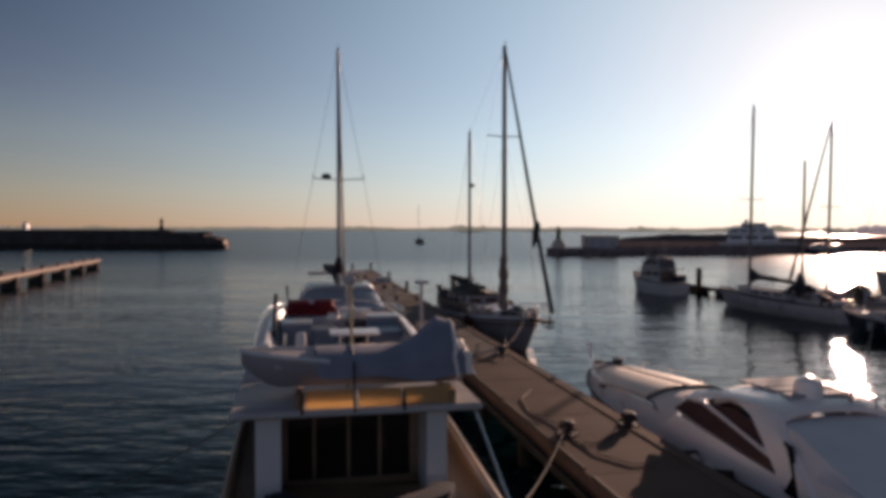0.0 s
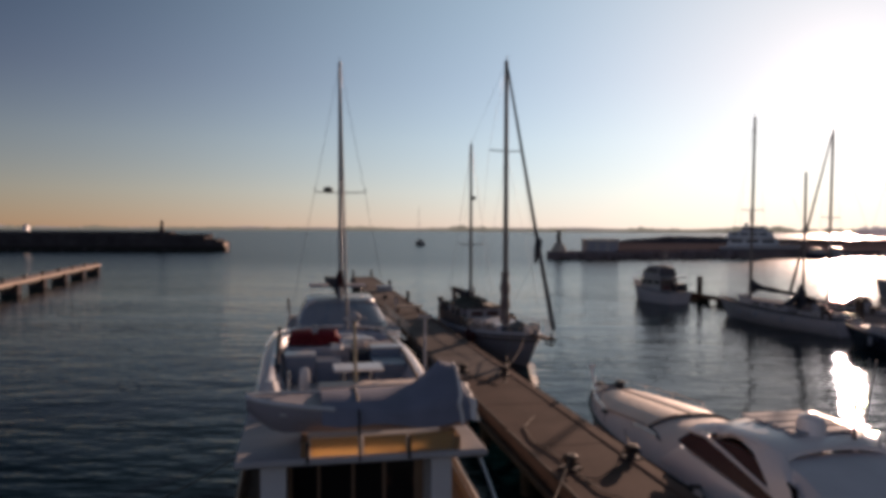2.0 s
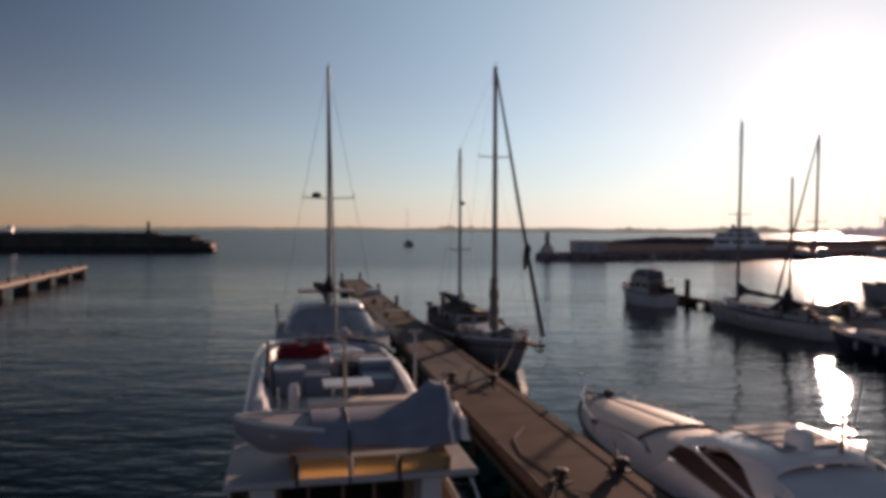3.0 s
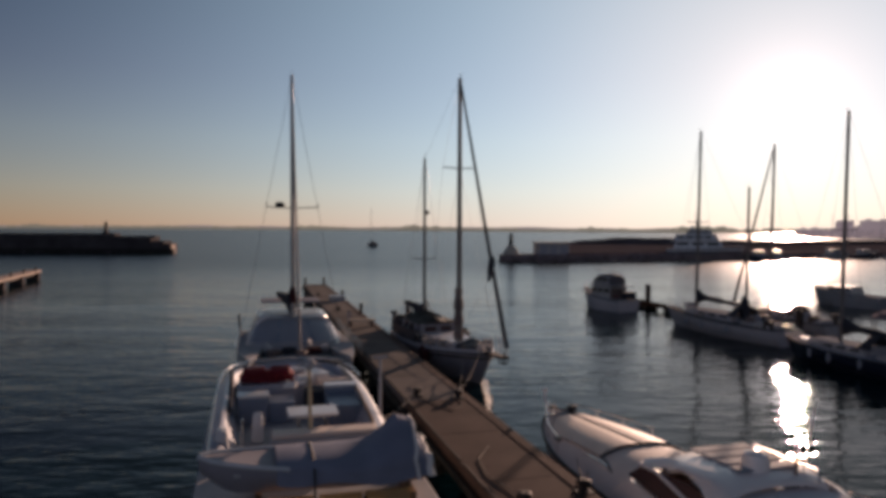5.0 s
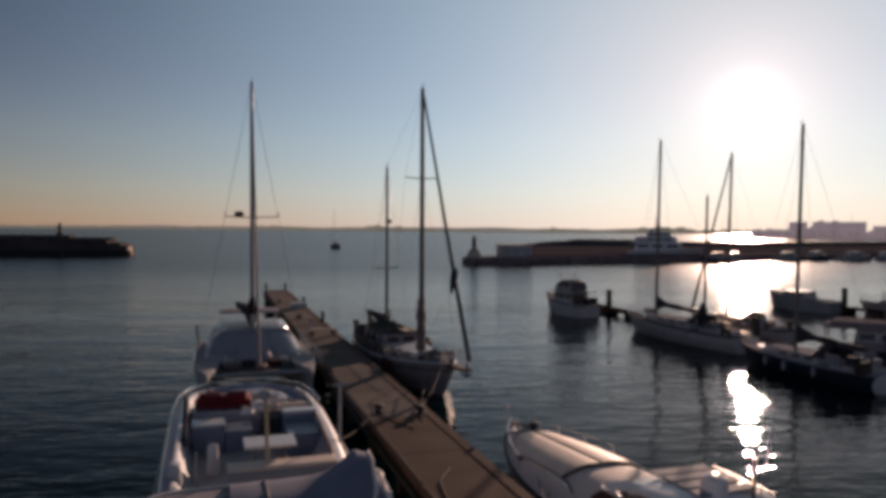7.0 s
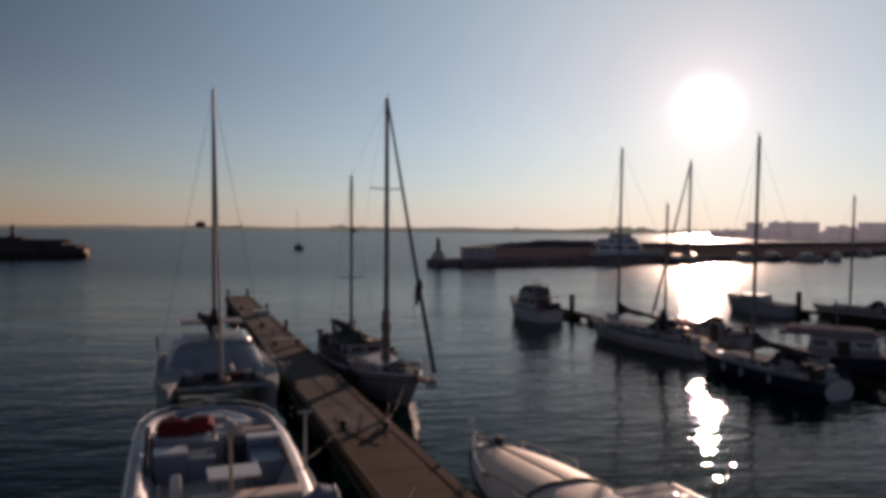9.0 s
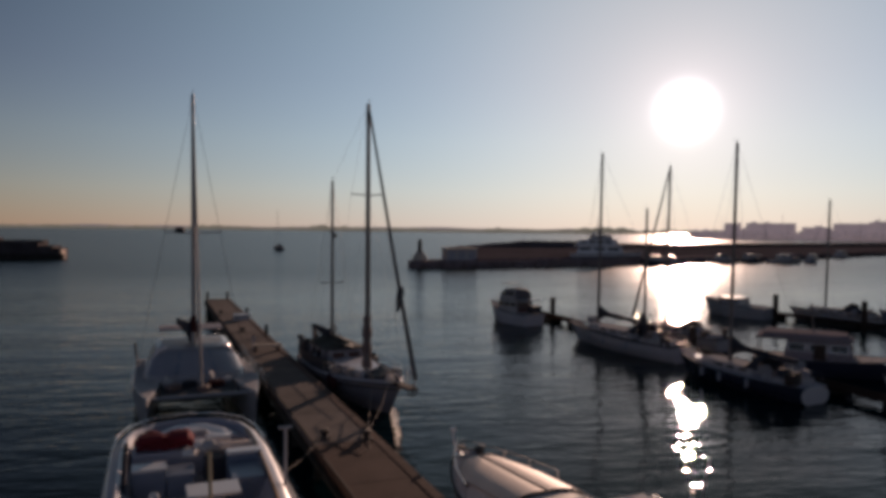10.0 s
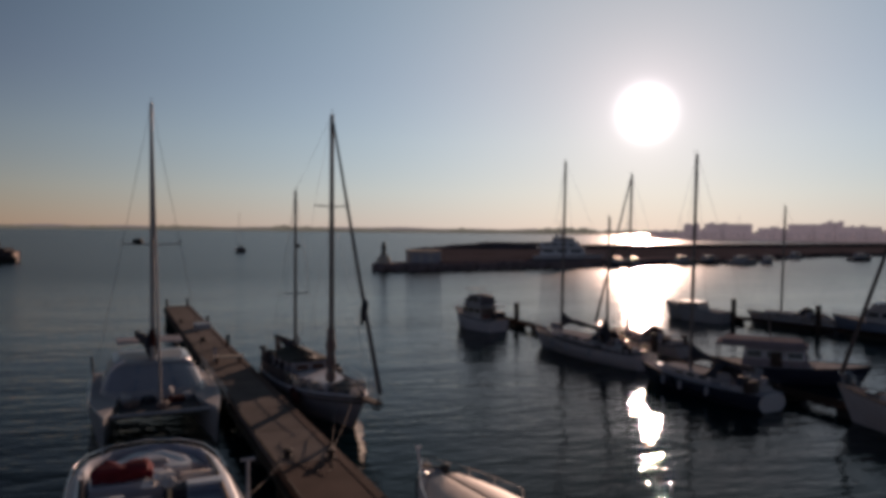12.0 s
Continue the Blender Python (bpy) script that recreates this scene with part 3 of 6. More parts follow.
def build_coast():
    # low wooded shore across the bay
    bm = bmesh.new()
    pts = [(-2600, 2900), (-1200, 2600), (-300, 2300), (250, 1900), (700, 1650), (1300, 1500), (2600, 1300)]
    loops = []
    rnd = random.Random(3)
    for (xa, ya), (xb, yb) in zip(pts, pts[1:]):
        for k in range(24):
            u = k / 24
            x, y = xa + (xb - xa) * u, ya + (yb - ya) * u
            h = 7.0 + 2.5 * noise.noise(Vector((x * 0.004, 1, 0)))
            loops.append([(x, y, -1), (x, y, h * 0.7), (x + 5, y + 60, h), (x + 20, y + 300, h), (x + 20, y + 320, -1)])
    rings(bm, loops, closed=False)
    for (xa, ya), (xb, yb) in zip(pts, pts[1:]):
        for k in range(int(math.hypot(xb - xa, yb - ya) / 4.5)):
            u = rnd.random()
            x, y = xa + (xb - xa) * u, ya + (yb - ya) * u
            dens = noise.noise(Vector((x * 0.006, 5, 0))) + 0.5 * noise.noise(Vector((x * 0.025, 2, 0)))
            if dens < -0.1:
                continue
            q = rnd.uniform(2.0, 5.0) * (0.7 + 1.1 * max(0, dens))
            clump(bm, x, y + rnd.uniform(5, 50), 6 + q * 0.7, q * 2.2, q * 1.8, q, rnd)
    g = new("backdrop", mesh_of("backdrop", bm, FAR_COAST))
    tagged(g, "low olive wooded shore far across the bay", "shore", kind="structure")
    # the town beyond the outer breakwater, one long hazy skyline
    rnd = random.Random(8)
    bm = bmesh.new()
    slab(bm, [(440, 815), (470, 770), (640, 640), (1100, 260), (1300, 400), (700, 1000)], -1, 3.0)
    for x, y, w, h in ((503, 762, 17, 16.5), (518, 752, 16, 11), (536, 738, 52, 17.5), (573, 708, 30, 13), (604, 686, 44, 17.5), (622, 668, 16, 19.5), (641, 650, 36, 15.0), (660, 632, 10, 11), (682, 613, 44, 17), (716, 580, 40, 15), (750, 545, 44, 18), (790, 512, 50, 16)):
        box(bm, (x, y, 1.6 + h / 2), (w, 14, h), rz=-40)
        for _ in range(3):
            d = rnd.uniform(-0.42, 0.42) * w
            box(bm, (x + d * 0.77, y - d * 0.64, 1.6 + h + 0.6), (rnd.uniform(2, 6), 4, rnd.uniform(1.0, 2.6)), rz=-40)
    for _ in range(620):
        u = rnd.random()
        q = rnd.uniform(1.8, 4.4)
        clump(bm, 462 + 370 * u + rnd.uniform(-6, 10), 779 - 305 * u + rnd.uniform(0, 16), 3.0 + q * 0.8, q, q, q * 1.3, rnd)
    for u in (0.05, 0.2, 0.31, 0.42, 0.55, 0.63, 0.8):
        x, y = 470 + 330 * u, 772 - 270 * u
        tube(bm, [(x, y, 1), (x, y, rnd.uniform(24, 34))], 0.35, 5, 0.15)
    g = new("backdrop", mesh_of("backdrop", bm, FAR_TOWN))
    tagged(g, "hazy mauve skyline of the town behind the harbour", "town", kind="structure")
    # hazy hills
    bm = bmesh.new()
    loops = []
    for i in range(100):
        x = -4200 + i * 60
        h = min(1, (-2440 - x) / 500) * (40 + 40 * max(0, noise.noise(Vector((x * 0.0012, 9, 0))))) if x < -2500 else 14 + 12 * noise.noise(Vector((x * 0.003, 9, 0)))
        loops.append([(x, 4300, -5), (x, 4310, h * 0.7), (x, 4400, h), (x, 4700, -5)])
    rings(bm, loops, closed=False)
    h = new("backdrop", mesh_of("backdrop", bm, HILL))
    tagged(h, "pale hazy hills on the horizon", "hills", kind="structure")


build_coast()


# ---- boats ----
def rail_posts(bm, pts, h, r=0.013):
    for p in pts:
        tube(bm, [p, (p[0], p[1], p[2] + h)], r, 6)


def edge_line(L, B, zs, zb, stern, full, power, u0, u1, side, inset=0.08, n=10, lift=0.0):
    out = []
    for i in range(n + 1):
        u = u0 + (u1 - u0) * i / n
        out.append((side * max(half_beam(u, B, stern, full, power) - inset, 0.0), -L / 2 + u * L, sheer(u, zs, zb) + lift))
    return out


def hull_parts(boat, L, B, zs, zb, hull_mat, stern=0.8, full=0.5, power=2.2, flare=0.82, rake=0.06, deck_mat=None, stripe=None, draft=0.4):
    part("hull", mk(hull_mesh, L, B, zs, zb, draft, stern, full, power, flare, rake), hull_mat, boat)
    bm = bmesh.new()
    low, high = [], []
    for x, y in outline(L, B, stern, full, power, inset=0.05, u1=0.985):
        u = (y + L / 2) / L
        z = sheer(u, zs, zb)
        low.append((x, y, z - 0.06))
        high.append((x * 0.995, y, z + 0.012))
    rings(bm, [low, high])
    part("deck", bm, deck_mat or OLD_WHITE, boat)
    for side in (-1, 1):
        bm = bmesh.new()
        tube(bm, edge_line(L, B, zs, zb, stern, full, power, 0.0, 0.99, side, inset=-0.01, n=24, lift=0.0), 0.045, 6)
        part("rub_rail", bm, stripe or RUBBER, boat)


def mast_parts(boat, base, top, r0, r1, mat, spreaders=(0.55,), span=1.0, name="mast"):
    base, top = Vector(base), Vector(top)
    m = part(name, mk(tube, [base, base.lerp(top, 0.5), top], r0, 10, r1), mat, boat)
    bm = bmesh.new()
    tube(bm, [top, top + Vector((0, 0, 0.3))], 0.012, 5)
    tube(bm, [top + Vector((0, 0, 0.12)), top + Vector((0, 0.35, 0.2))], 0.012, 5)
    part("masthead_aerial", bm, RUBBER, m)
    for s in spreaders:
        p = base.lerp(top, s)
        bm = bmesh.new()
        tube(bm, [p + Vector((-span, 0, 0.06)), p, p + Vector((span, 0, 0.06))], 0.035, 6)
        part("spreader", bm, mat, m)
    return m


def stays(boat, lines, r=0.008):
    for a, b in lines:
        part("stay", mk(tube, [a, b], r, 5), CABLE, boat)


def boom_parts(boat, a, b, r=0.2, mat=None, lump=1.0):
    """A boom with the sail stowed in its cover."""
    a, b = Vector(a), Vector(b)
    bm = bmesh.new()
    tube(bm, [a - Vector((0, 0, r)), b - Vector((0, 0, r * 0.6))], 0.06, 8)
    boom = part("boom", bm, ALU, boat)
    bm = bmesh.new()
    loops = []
    for i in range(9):
        u = i / 8
        p = a.lerp(b, u)
        k = r * (1.25 - 0.75 * u) * (0.9 + 0.2 * math.sin(i * 2.1))
        hh = k * (1.5 + (1.6 * lump if i == 0 else 0))
        loops.append([p + Vector((k * math.cos(t), 0, hh * math.sin(t))) for t in (2 * math.pi * q / 10 for q in range(10))])
    rings(bm, loops)
    part("sail_cover", bm, mat or CANVAS_DARK, boom)
    return boom


def sailboat(m, L, B, zs, zb, mast_u, mast_z, hull_mat, label, boom_len=4.5, cover=None, mast_mat=None, transom=False, furl=True, spreaders=(0.5,), mast_r=0.13, group="", rake=0.10, cabin=True, deck=None):
    boat = thing("sailing_boat", m, label, "sailboat", group)
    stern, full, power = 0.62, 0.42, 1.9
    hull_parts(boat, L, B, zs, zb, hull_mat, stern, full, power, 0.7, rake, deck or DECK_GREY)
    my = -L / 2 + mast_u * L
    mz = sheer(mast_u, zs, zb)
    if cabin:
        bm = bmesh.new()
        poly = [(x * 0.6, y) for x, y in outline(L, B, stern, full, power, u0=0.33, u1=0.78, n=10)]
        slab(bm, poly, mz - 0.1, mz + 0.42, 0.86, (0, 0.5))
        part("coachroof", bm, OLD_WHITE, boat)
        for sx in (-1, 1):
            for k in range(3):
                bm = bmesh.new()
                y = -L * 0.10 + k * L * 0.09
                box(bm, (sx * B * 0.272, y, mz + 0.2), (0.05, L * 0.06, 0.15), bevel=0.02, ry=sx * -14)
                part("portlight", bm, GLASS_DARK, boat)
        bm = bmesh.new()
        box(bm, (0, -L * 0.33, sheer(0.17, zs, zb) + 0.14), (B * 0.55, L * 0.2, 0.28), bevel=0.06)
        part("cockpit_coaming", bm, OLD_WHITE, boat)
        bm = bmesh.new()
        loops = []
        for i in range(5):
            y = -L * 0.21 + i * 0.28
            h = (0.75, 0.85, 0.8, 0.5, 0.1)[i]
            loops.append([(B * 0.3 * math.cos(t), y, mz + 0.35 + h * math.sin(t)) for t in (math.pi * q / 8 for q in range(9))])
        rings(bm, loops, closed=False)
        part("spray_hood", bm, cover or CANVAS_DARK, boat)
        rnd = random.Random(int(L * 10 + mast_z * 7))
        for q in range(5):
            u = rnd.uniform(0.06, 0.3)
            h = rnd.uniform(0.35, 0.8)
            x = rnd.choice((-1, 1)) * B * rnd.uniform(0.12, 0.26)
            bm = bmesh.new()
            box(bm, (x, -L / 2 + u * L, sheer(u, zs, zb) + h / 2 + 0.02), (rnd.uniform(0.3, 0.6), rnd.uniform(0.3, 0.7), h), bevel=0.08, rz=rnd.uniform(0, 60))
            part("stowed_gear", bm, (CANVAS_DARK, CANVAS_GREY, ROPE, DODGER, TIMBER)[q], boat)
        wheel = []
        for q in range(16):
            wheel.append((0.42 * math.cos(math.tau * q / 15), -L * 0.36, sheer(0.14, zs, zb) + 0.75 + 0.42 * math.sin(math.tau * q / 15)))
        bm = bmesh.new()
        tube(bm, wheel, 0.025, 6)
        tube(bm, [(0, -L * 0.355, sheer(0.14, zs, zb)), (0, -L * 0.355, sheer(0.14, zs, zb) + 0.8)], 0.07, 8)
        part("steering_wheel", bm, STEEL, boat)
        for sx in (-1, 1):
            for u in (0.3, 0.5, 0.66):
                part("fender", mk(lathe, [(0.03, 0), (0.1, 0.08), (0.11, 0.45), (0.03, 0.55)], 10, (sx * (half_beam(u, B, stern, full, power) + 0.08), -L / 2 + u * L, zs * 0.45)), CANVAS_GREY, boat)
        part("fore_hatch", mk(box, (0, L * 0.33, sheer(0.83, zs, zb) + 0.06), (0.55, 0.55, 0.12), bevel=0.04), GLASS_DARK, boat)
        bm = bmesh.new()
        for sx in (-1, 1):
            tube(bm, [(sx * 0.55, L * 0.43, zb - 0.05), (sx * 0.4, L * 0.46, zb + 0.6), (0, L * 0.5, zb + 0.62)], 0.016, 5)
        part("pulpit", bm, STEEL, boat)
    top = (0, my - 0.25, mast_z)
    mast_parts(boat, (0, my, mz), top, mast_r, mast_r * 0.75, mast_mat or MAST_DARK, spreaders, B * 0.28)
    hb = half_beam(mast_u, B, stern, full, power)
    bow = (0, L / 2 - 0.1, zb)
    aft = (0, -L / 2 + 0.1, zs)
    lines = [(top, aft)]
    for s in (-1, 1):
        sp = Vector((0, my, mz)).lerp(Vector(top), spreaders[0])
        lines += [((s * hb * 0.95, my - 0.2, mz), (s * B * 0.28, sp.y, sp.z + 0.06)), ((s * B * 0.28, sp.y, sp.z + 0.06), top)]
    stays(boat, lines)
    if furl:
        part("furled_jib", mk(tube, [Vector(bow) + Vector((0, -0.1, 0.5)), Vector(bow).lerp(Vector(top), 0.5), Vector(bow).lerp(Vector(top), 0.97)], 0.13, 8, 0.06), SAIL_DARK, boat)
    else:
        stays(boat, [(bow, top)])
    if boom_len:
        boom_parts(boat, (0, my - 0.25, mz + 1.35), (0, my - boom_len, mz + 1.1), 0.17, cover)
    # rails
    for side in (-1, 1):
        bm = bmesh.new()
        pts = edge_line(L, B, zs, zb, stern, full, power, 0.03, 0.97, side, n=12)
        rail_posts(bm, pts, 0.6)
        tube(bm, [(p[0], p[1], p[2] + 0.6) for p in pts], 0.012, 5)
        tube(bm, [(p[0], p[1], p[2] + 0.32) for p in pts], 0.008, 5)
        part("guard_rail", bm, STEEL, boat)
    if transom:
        bm = bmesh.new()
        loop = [(B * 0.5 * stern * 1.02 * math.copysign(abs(math.cos(t)) ** 0.7, math.cos(t)) * (1 - 0.16 * max(0, -math.sin(t))), -L / 2 - 0.02, zs * 0.46 + zs * 0.58 * math.copysign(abs(math.sin(t)) ** 0.8, math.sin(t))) for t in (2 * math.pi * q / 28 for q in range(28))]
        loop2 = [(x, y - 0.05, z) for x, y, z in loop]
        rings(bm, [loop, loop2])
        part("transom", bm, GELCOAT, boat, "white transom")
    return boat


def motor_cruiser(m, L, B, zs, zb, label, hull_mat=None, fly=True, group="", cab=(0.28, 0.68), cab_h=1.4, mast_h=1.5, house=None, hood=False, overhang=0.0):
    boat = thing("motor_boat", m, label, "motorboat", group)
    stern, full, power = 0.88, 0.45, 2.3
    hull_parts(boat, L, B, zs, zb, hull_mat or GELCOAT, stern, full, power, 0.84, 0.09)
    house = house or CAT_WHITE
    z0 = sheer(0.45, zs, zb)
    poly = [(x * 0.8, y) for x, y in outline(L, B, stern, full, power, u0=cab[0], u1=cab[1], n=8)]
    cy = -L / 2 + L * (cab[0] + cab[1]) / 2
    part("cabin", mk(slab, poly, z0 - 0.3, z0 + cab_h, 0.86, (0, cy - 0.3)), house, boat)
    wy = (cab[1] - cab[0]) * L
    for sx in (-1, 1):
        for k in range(3):
            bm = bmesh.new()
            box(bm, (sx * (B * 0.4 * (1 - 0.14 * (0.62 * cab_h + 0.3) / (cab_h + 0.3)) + 0.01), cy - wy * 0.3 + k * wy * 0.29, z0 + cab_h * 0.62), (0.06, wy * 0.22, cab_h * 0.36), bevel=0.02, ry=sx * -8)
            part("window", bm, GLASS_DARK, boat)
    for sx in (-1, 0, 1):
        bm = bmesh.new()
        box(bm, (sx * B * 0.2, -L / 2 + cab[1] * L - 0.16, z0 + cab_h * 0.62), (B * 0.17, 0.06, cab_h * 0.4), bevel=0.02, rx=16)
        part("windscreen", bm, GLASS_DARK, boat)
    if fly:
        zt = z0 + cab_h
        bm = bmesh.new()
        box(bm, (0, cy - 0.5, zt + 0.06), (B * 0.78, wy * 1.25, 0.12), bevel=0.04)
        part("roof", bm, house, boat)
        bm = bmesh.new()
        box(bm, (0, cy + wy * 0.28, zt + 0.35), (B * 0.62, 0.3, 0.5), bevel=0.06, rx=14)
        for sx in (-1, 1):
            box(bm, (sx * B * 0.33, cy - 0.1, zt + 0.3), (0.1, wy * 0.75, 0.42), bevel=0.03)
        part("flybridge_coaming", bm, house, boat)
        bm = bmesh.new()
        box(bm, (0, cy - wy * 0.1, zt + 0.3), (B * 0.45, 0.5, 0.5), bevel=0.08)
        part("seat", bm, CANVAS_DARK, boat)
        bm = bmesh.new()
        for sx in (-1, 1):
            tube(bm, [(sx * B * 0.33, cy - wy * 0.35, zt), (sx * B * 0.3, cy - wy * 0.3, zt + mast_h * 0.7)], 0.03, 6)
        tube(bm, [(-B * 0.3, cy - wy * 0.3, zt + mast_h * 0.7), (B * 0.3, cy - wy * 0.3, zt + mast_h * 0.7)], 0.03, 6)
        tube(bm, [(0, cy - wy * 0.3, zt + mast_h * 0.7), (0, cy - wy * 0.3, zt + mast_h * 1.5)], 0.02, 6)
        part("radar_arch", bm, STEEL, boat)
    if hood:
        bm = bmesh.new()
        w = B * 0.36
        loops = []
        for y, h, k in ((-0.42, 0.9, 0.9), (-0.3, 1.05, 0.95), (0.0, 1.08, 0.95), (0.26, 0.98, 0.88), (0.4, 0.45, 0.8)):
            loops.append([(w * k * math.copysign(abs(math.cos(t)) ** 0.5, math.cos(t)), cy + y * wy, z0 + cab_h + 0.1 + h * math.sin(t) ** 0.6) for t in (math.pi * q / 10 for q in range(11))])
        rings(bm, loops)
        part("canvas_hood", bm, HOOD, boat, "dull grey canvas hood over the flybridge")
        for sx in (-1, 1):
            for y in (-0.2, 0.1):
                part("hood_window", mk(box, (sx * w * 0.93, cy + y * wy, z0 + cab_h + 0.55), (0.05, wy * 0.2, 0.36), bevel=0.02, ry=-sx * 6), GLASS_DARK, boat)
        for sx in (-0.5, 0.5):
            part("hood_window", mk(box, (sx * w, cy + 0.36 * wy, z0 + cab_h + 0.55), (w * 0.7, 0.05, 0.34), bevel=0.02, rx=26), GLASS_DARK, boat)
            part("sunshade_post", mk(tube, [(sx * w * 1.4, cy + 0.1 * wy, z0 + cab_h + 0.9), (sx * w * 1.4, cy + 0.22 * wy, z0 + cab_h + 1.62)], 0.025, 6), STEEL, boat)
        part("sunshade", mk(box, (0, cy + 0.2 * wy, z0 + cab_h + 1.62), (B * 0.58, wy * 0.4, 0.06), bevel=0.025, rx=-3), CANVAS_DARK, boat, "rolled sunshade on thin posts")
        part("cockpit_screen", mk(box, (-B * 0.16, -L * 0.32, z0 + 0.5), (B * 0.5, 0.12, 0.9), bevel=0.05), DODGER, boat)
        part("deck_box", mk(box, (B * 0.2, -L * 0.4, z0 + 0.3), (B * 0.4, L * 0.12, 0.7), bevel=0.08), CANVAS_DARK, boat)
        part("life_ring", mk(lathe, [(0.2, 0), (0.34, 0.05), (0.34, 0.12), (0.2, 0.16)], 14, (-B * 0.25, -L * 0.36, z0 + 0.1)), RED_VINYL, boat)
    if overhang:
        bm = bmesh.new()
        y0, y1 = -L / 2 + cab[0] * L - overhang, -L / 2 + cab[1] * L - 0.1
        slab(bm, [(-B * 0.43, y0), (B * 0.43, y0), (B * 0.43, y1 - 0.8), (B * 0.26, y1), (-B * 0.26, y1), (-B * 0.43, y1 - 0.8)], z0 + cab_h - 0.02, z0 + cab_h + 0.16, 0.98, (0, cy))
        part("boat_deck", bm, house, boat)
        bm = bmesh.new()
        slab(bm, [(-B * 0.38, y0 + 0.4), (B * 0.38, y0 + 0.4), (B * 0.36, y1 - 0.9), (B * 0.22, y1 - 0.3), (-B * 0.22, y1 - 0.3), (-B * 0.36, y1 - 0.9)], z0 + cab_h + 0.14, z0 + cab_h + 0.42, 0.96, (0, cy))
        part("upper_coaming", bm, house, boat)
        for sx in (-1, 1):
            part("deck_post", mk(tube, [(sx * B * 0.4, y0 + 0.15, z0 - 0.2), (sx * B * 0.4, y0 + 0.15, z0 + cab_h)], 0.045, 8), MAST_DARK, boat)
            for k in range(3):
                part("window_surround", mk(box, (sx * (B * 0.4 * (1 - 0.14 * (0.62 * cab_h + 0.3) / (cab_h + 0.3)) - 0.01), cy - wy * 0.3 + k * wy * 0.29, z0 + cab_h * 0.62), (0.06, wy * 0.26, cab_h * 0.46), bevel=0.02, ry=sx * -8), GELCOAT, boat)
            part("side_door", mk(box, (sx * (B * 0.385 + 0.02), cy + wy * 0.02, z0 + cab_h * 0.42), (0.06, 0.75, cab_h * 0.8), bevel=0.02, ry=sx * -7), TIMBER, boat)
        part("stub_mast", mk(tube, [(0, cy - 0.3, z0 + cab_h), (0, cy - 0.5, z0 + cab_h + 2.4)], 0.05, 8), MAST_DARK, boat)
    bm = bmesh.new()
    for side in (-1, 1):
        pts = edge_line(L, B, zs, zb, stern, full, power, 0.45, 0.98, side, n=8)
        rail_posts(bm, pts, 0.65)
        tube(bm, [(p[0], p[1], p[2] + 0.65) for p in pts], 0.016, 5)
    part("bow_rail", bm, STEEL, boat)
    return boat


def panel(bm, pts, t=0.03):
    """A flat plate from its corner points, t thick."""
    pts = [Vector(p) for p in pts]
    n = (pts[1] - pts[0]).cross(pts[2] - pts[0]).normalized() * t
    rings(bm, [[p - n * 0.5 for p in pts], [p + n * 0.5 for p in pts]])


def wall_strip(bm, line, z0, z1, t=0.08, lean=0.0):
    """An upright band along an open line of (x, y), leaning outwards by lean."""
    loops = []
    n = len(line)
    for i, (x, y) in enumerate(line):
        a, b = Vector(line[max(i - 1, 0)]), Vector(line[min(i + 1, n - 1)])
        d = (b - a).normalized()
        nx, ny = d.y * t / 2, -d.x * t / 2
        lo = z0[i] if isinstance(z0, (list, tuple)) else z0
        hi = z1[i] if isinstance(z1, (list, tuple)) else z1
        ox, oy = d.y * lean, -d.x * lean
        loops.append([(x + nx, y + ny, lo), (x + nx + ox, y + ny + oy, hi - 0.02), (x + ox, y + oy, hi), (x - nx + ox, y - ny + oy, hi - 0.02), (x - nx, y - ny, lo)])
    rings(bm, loops)


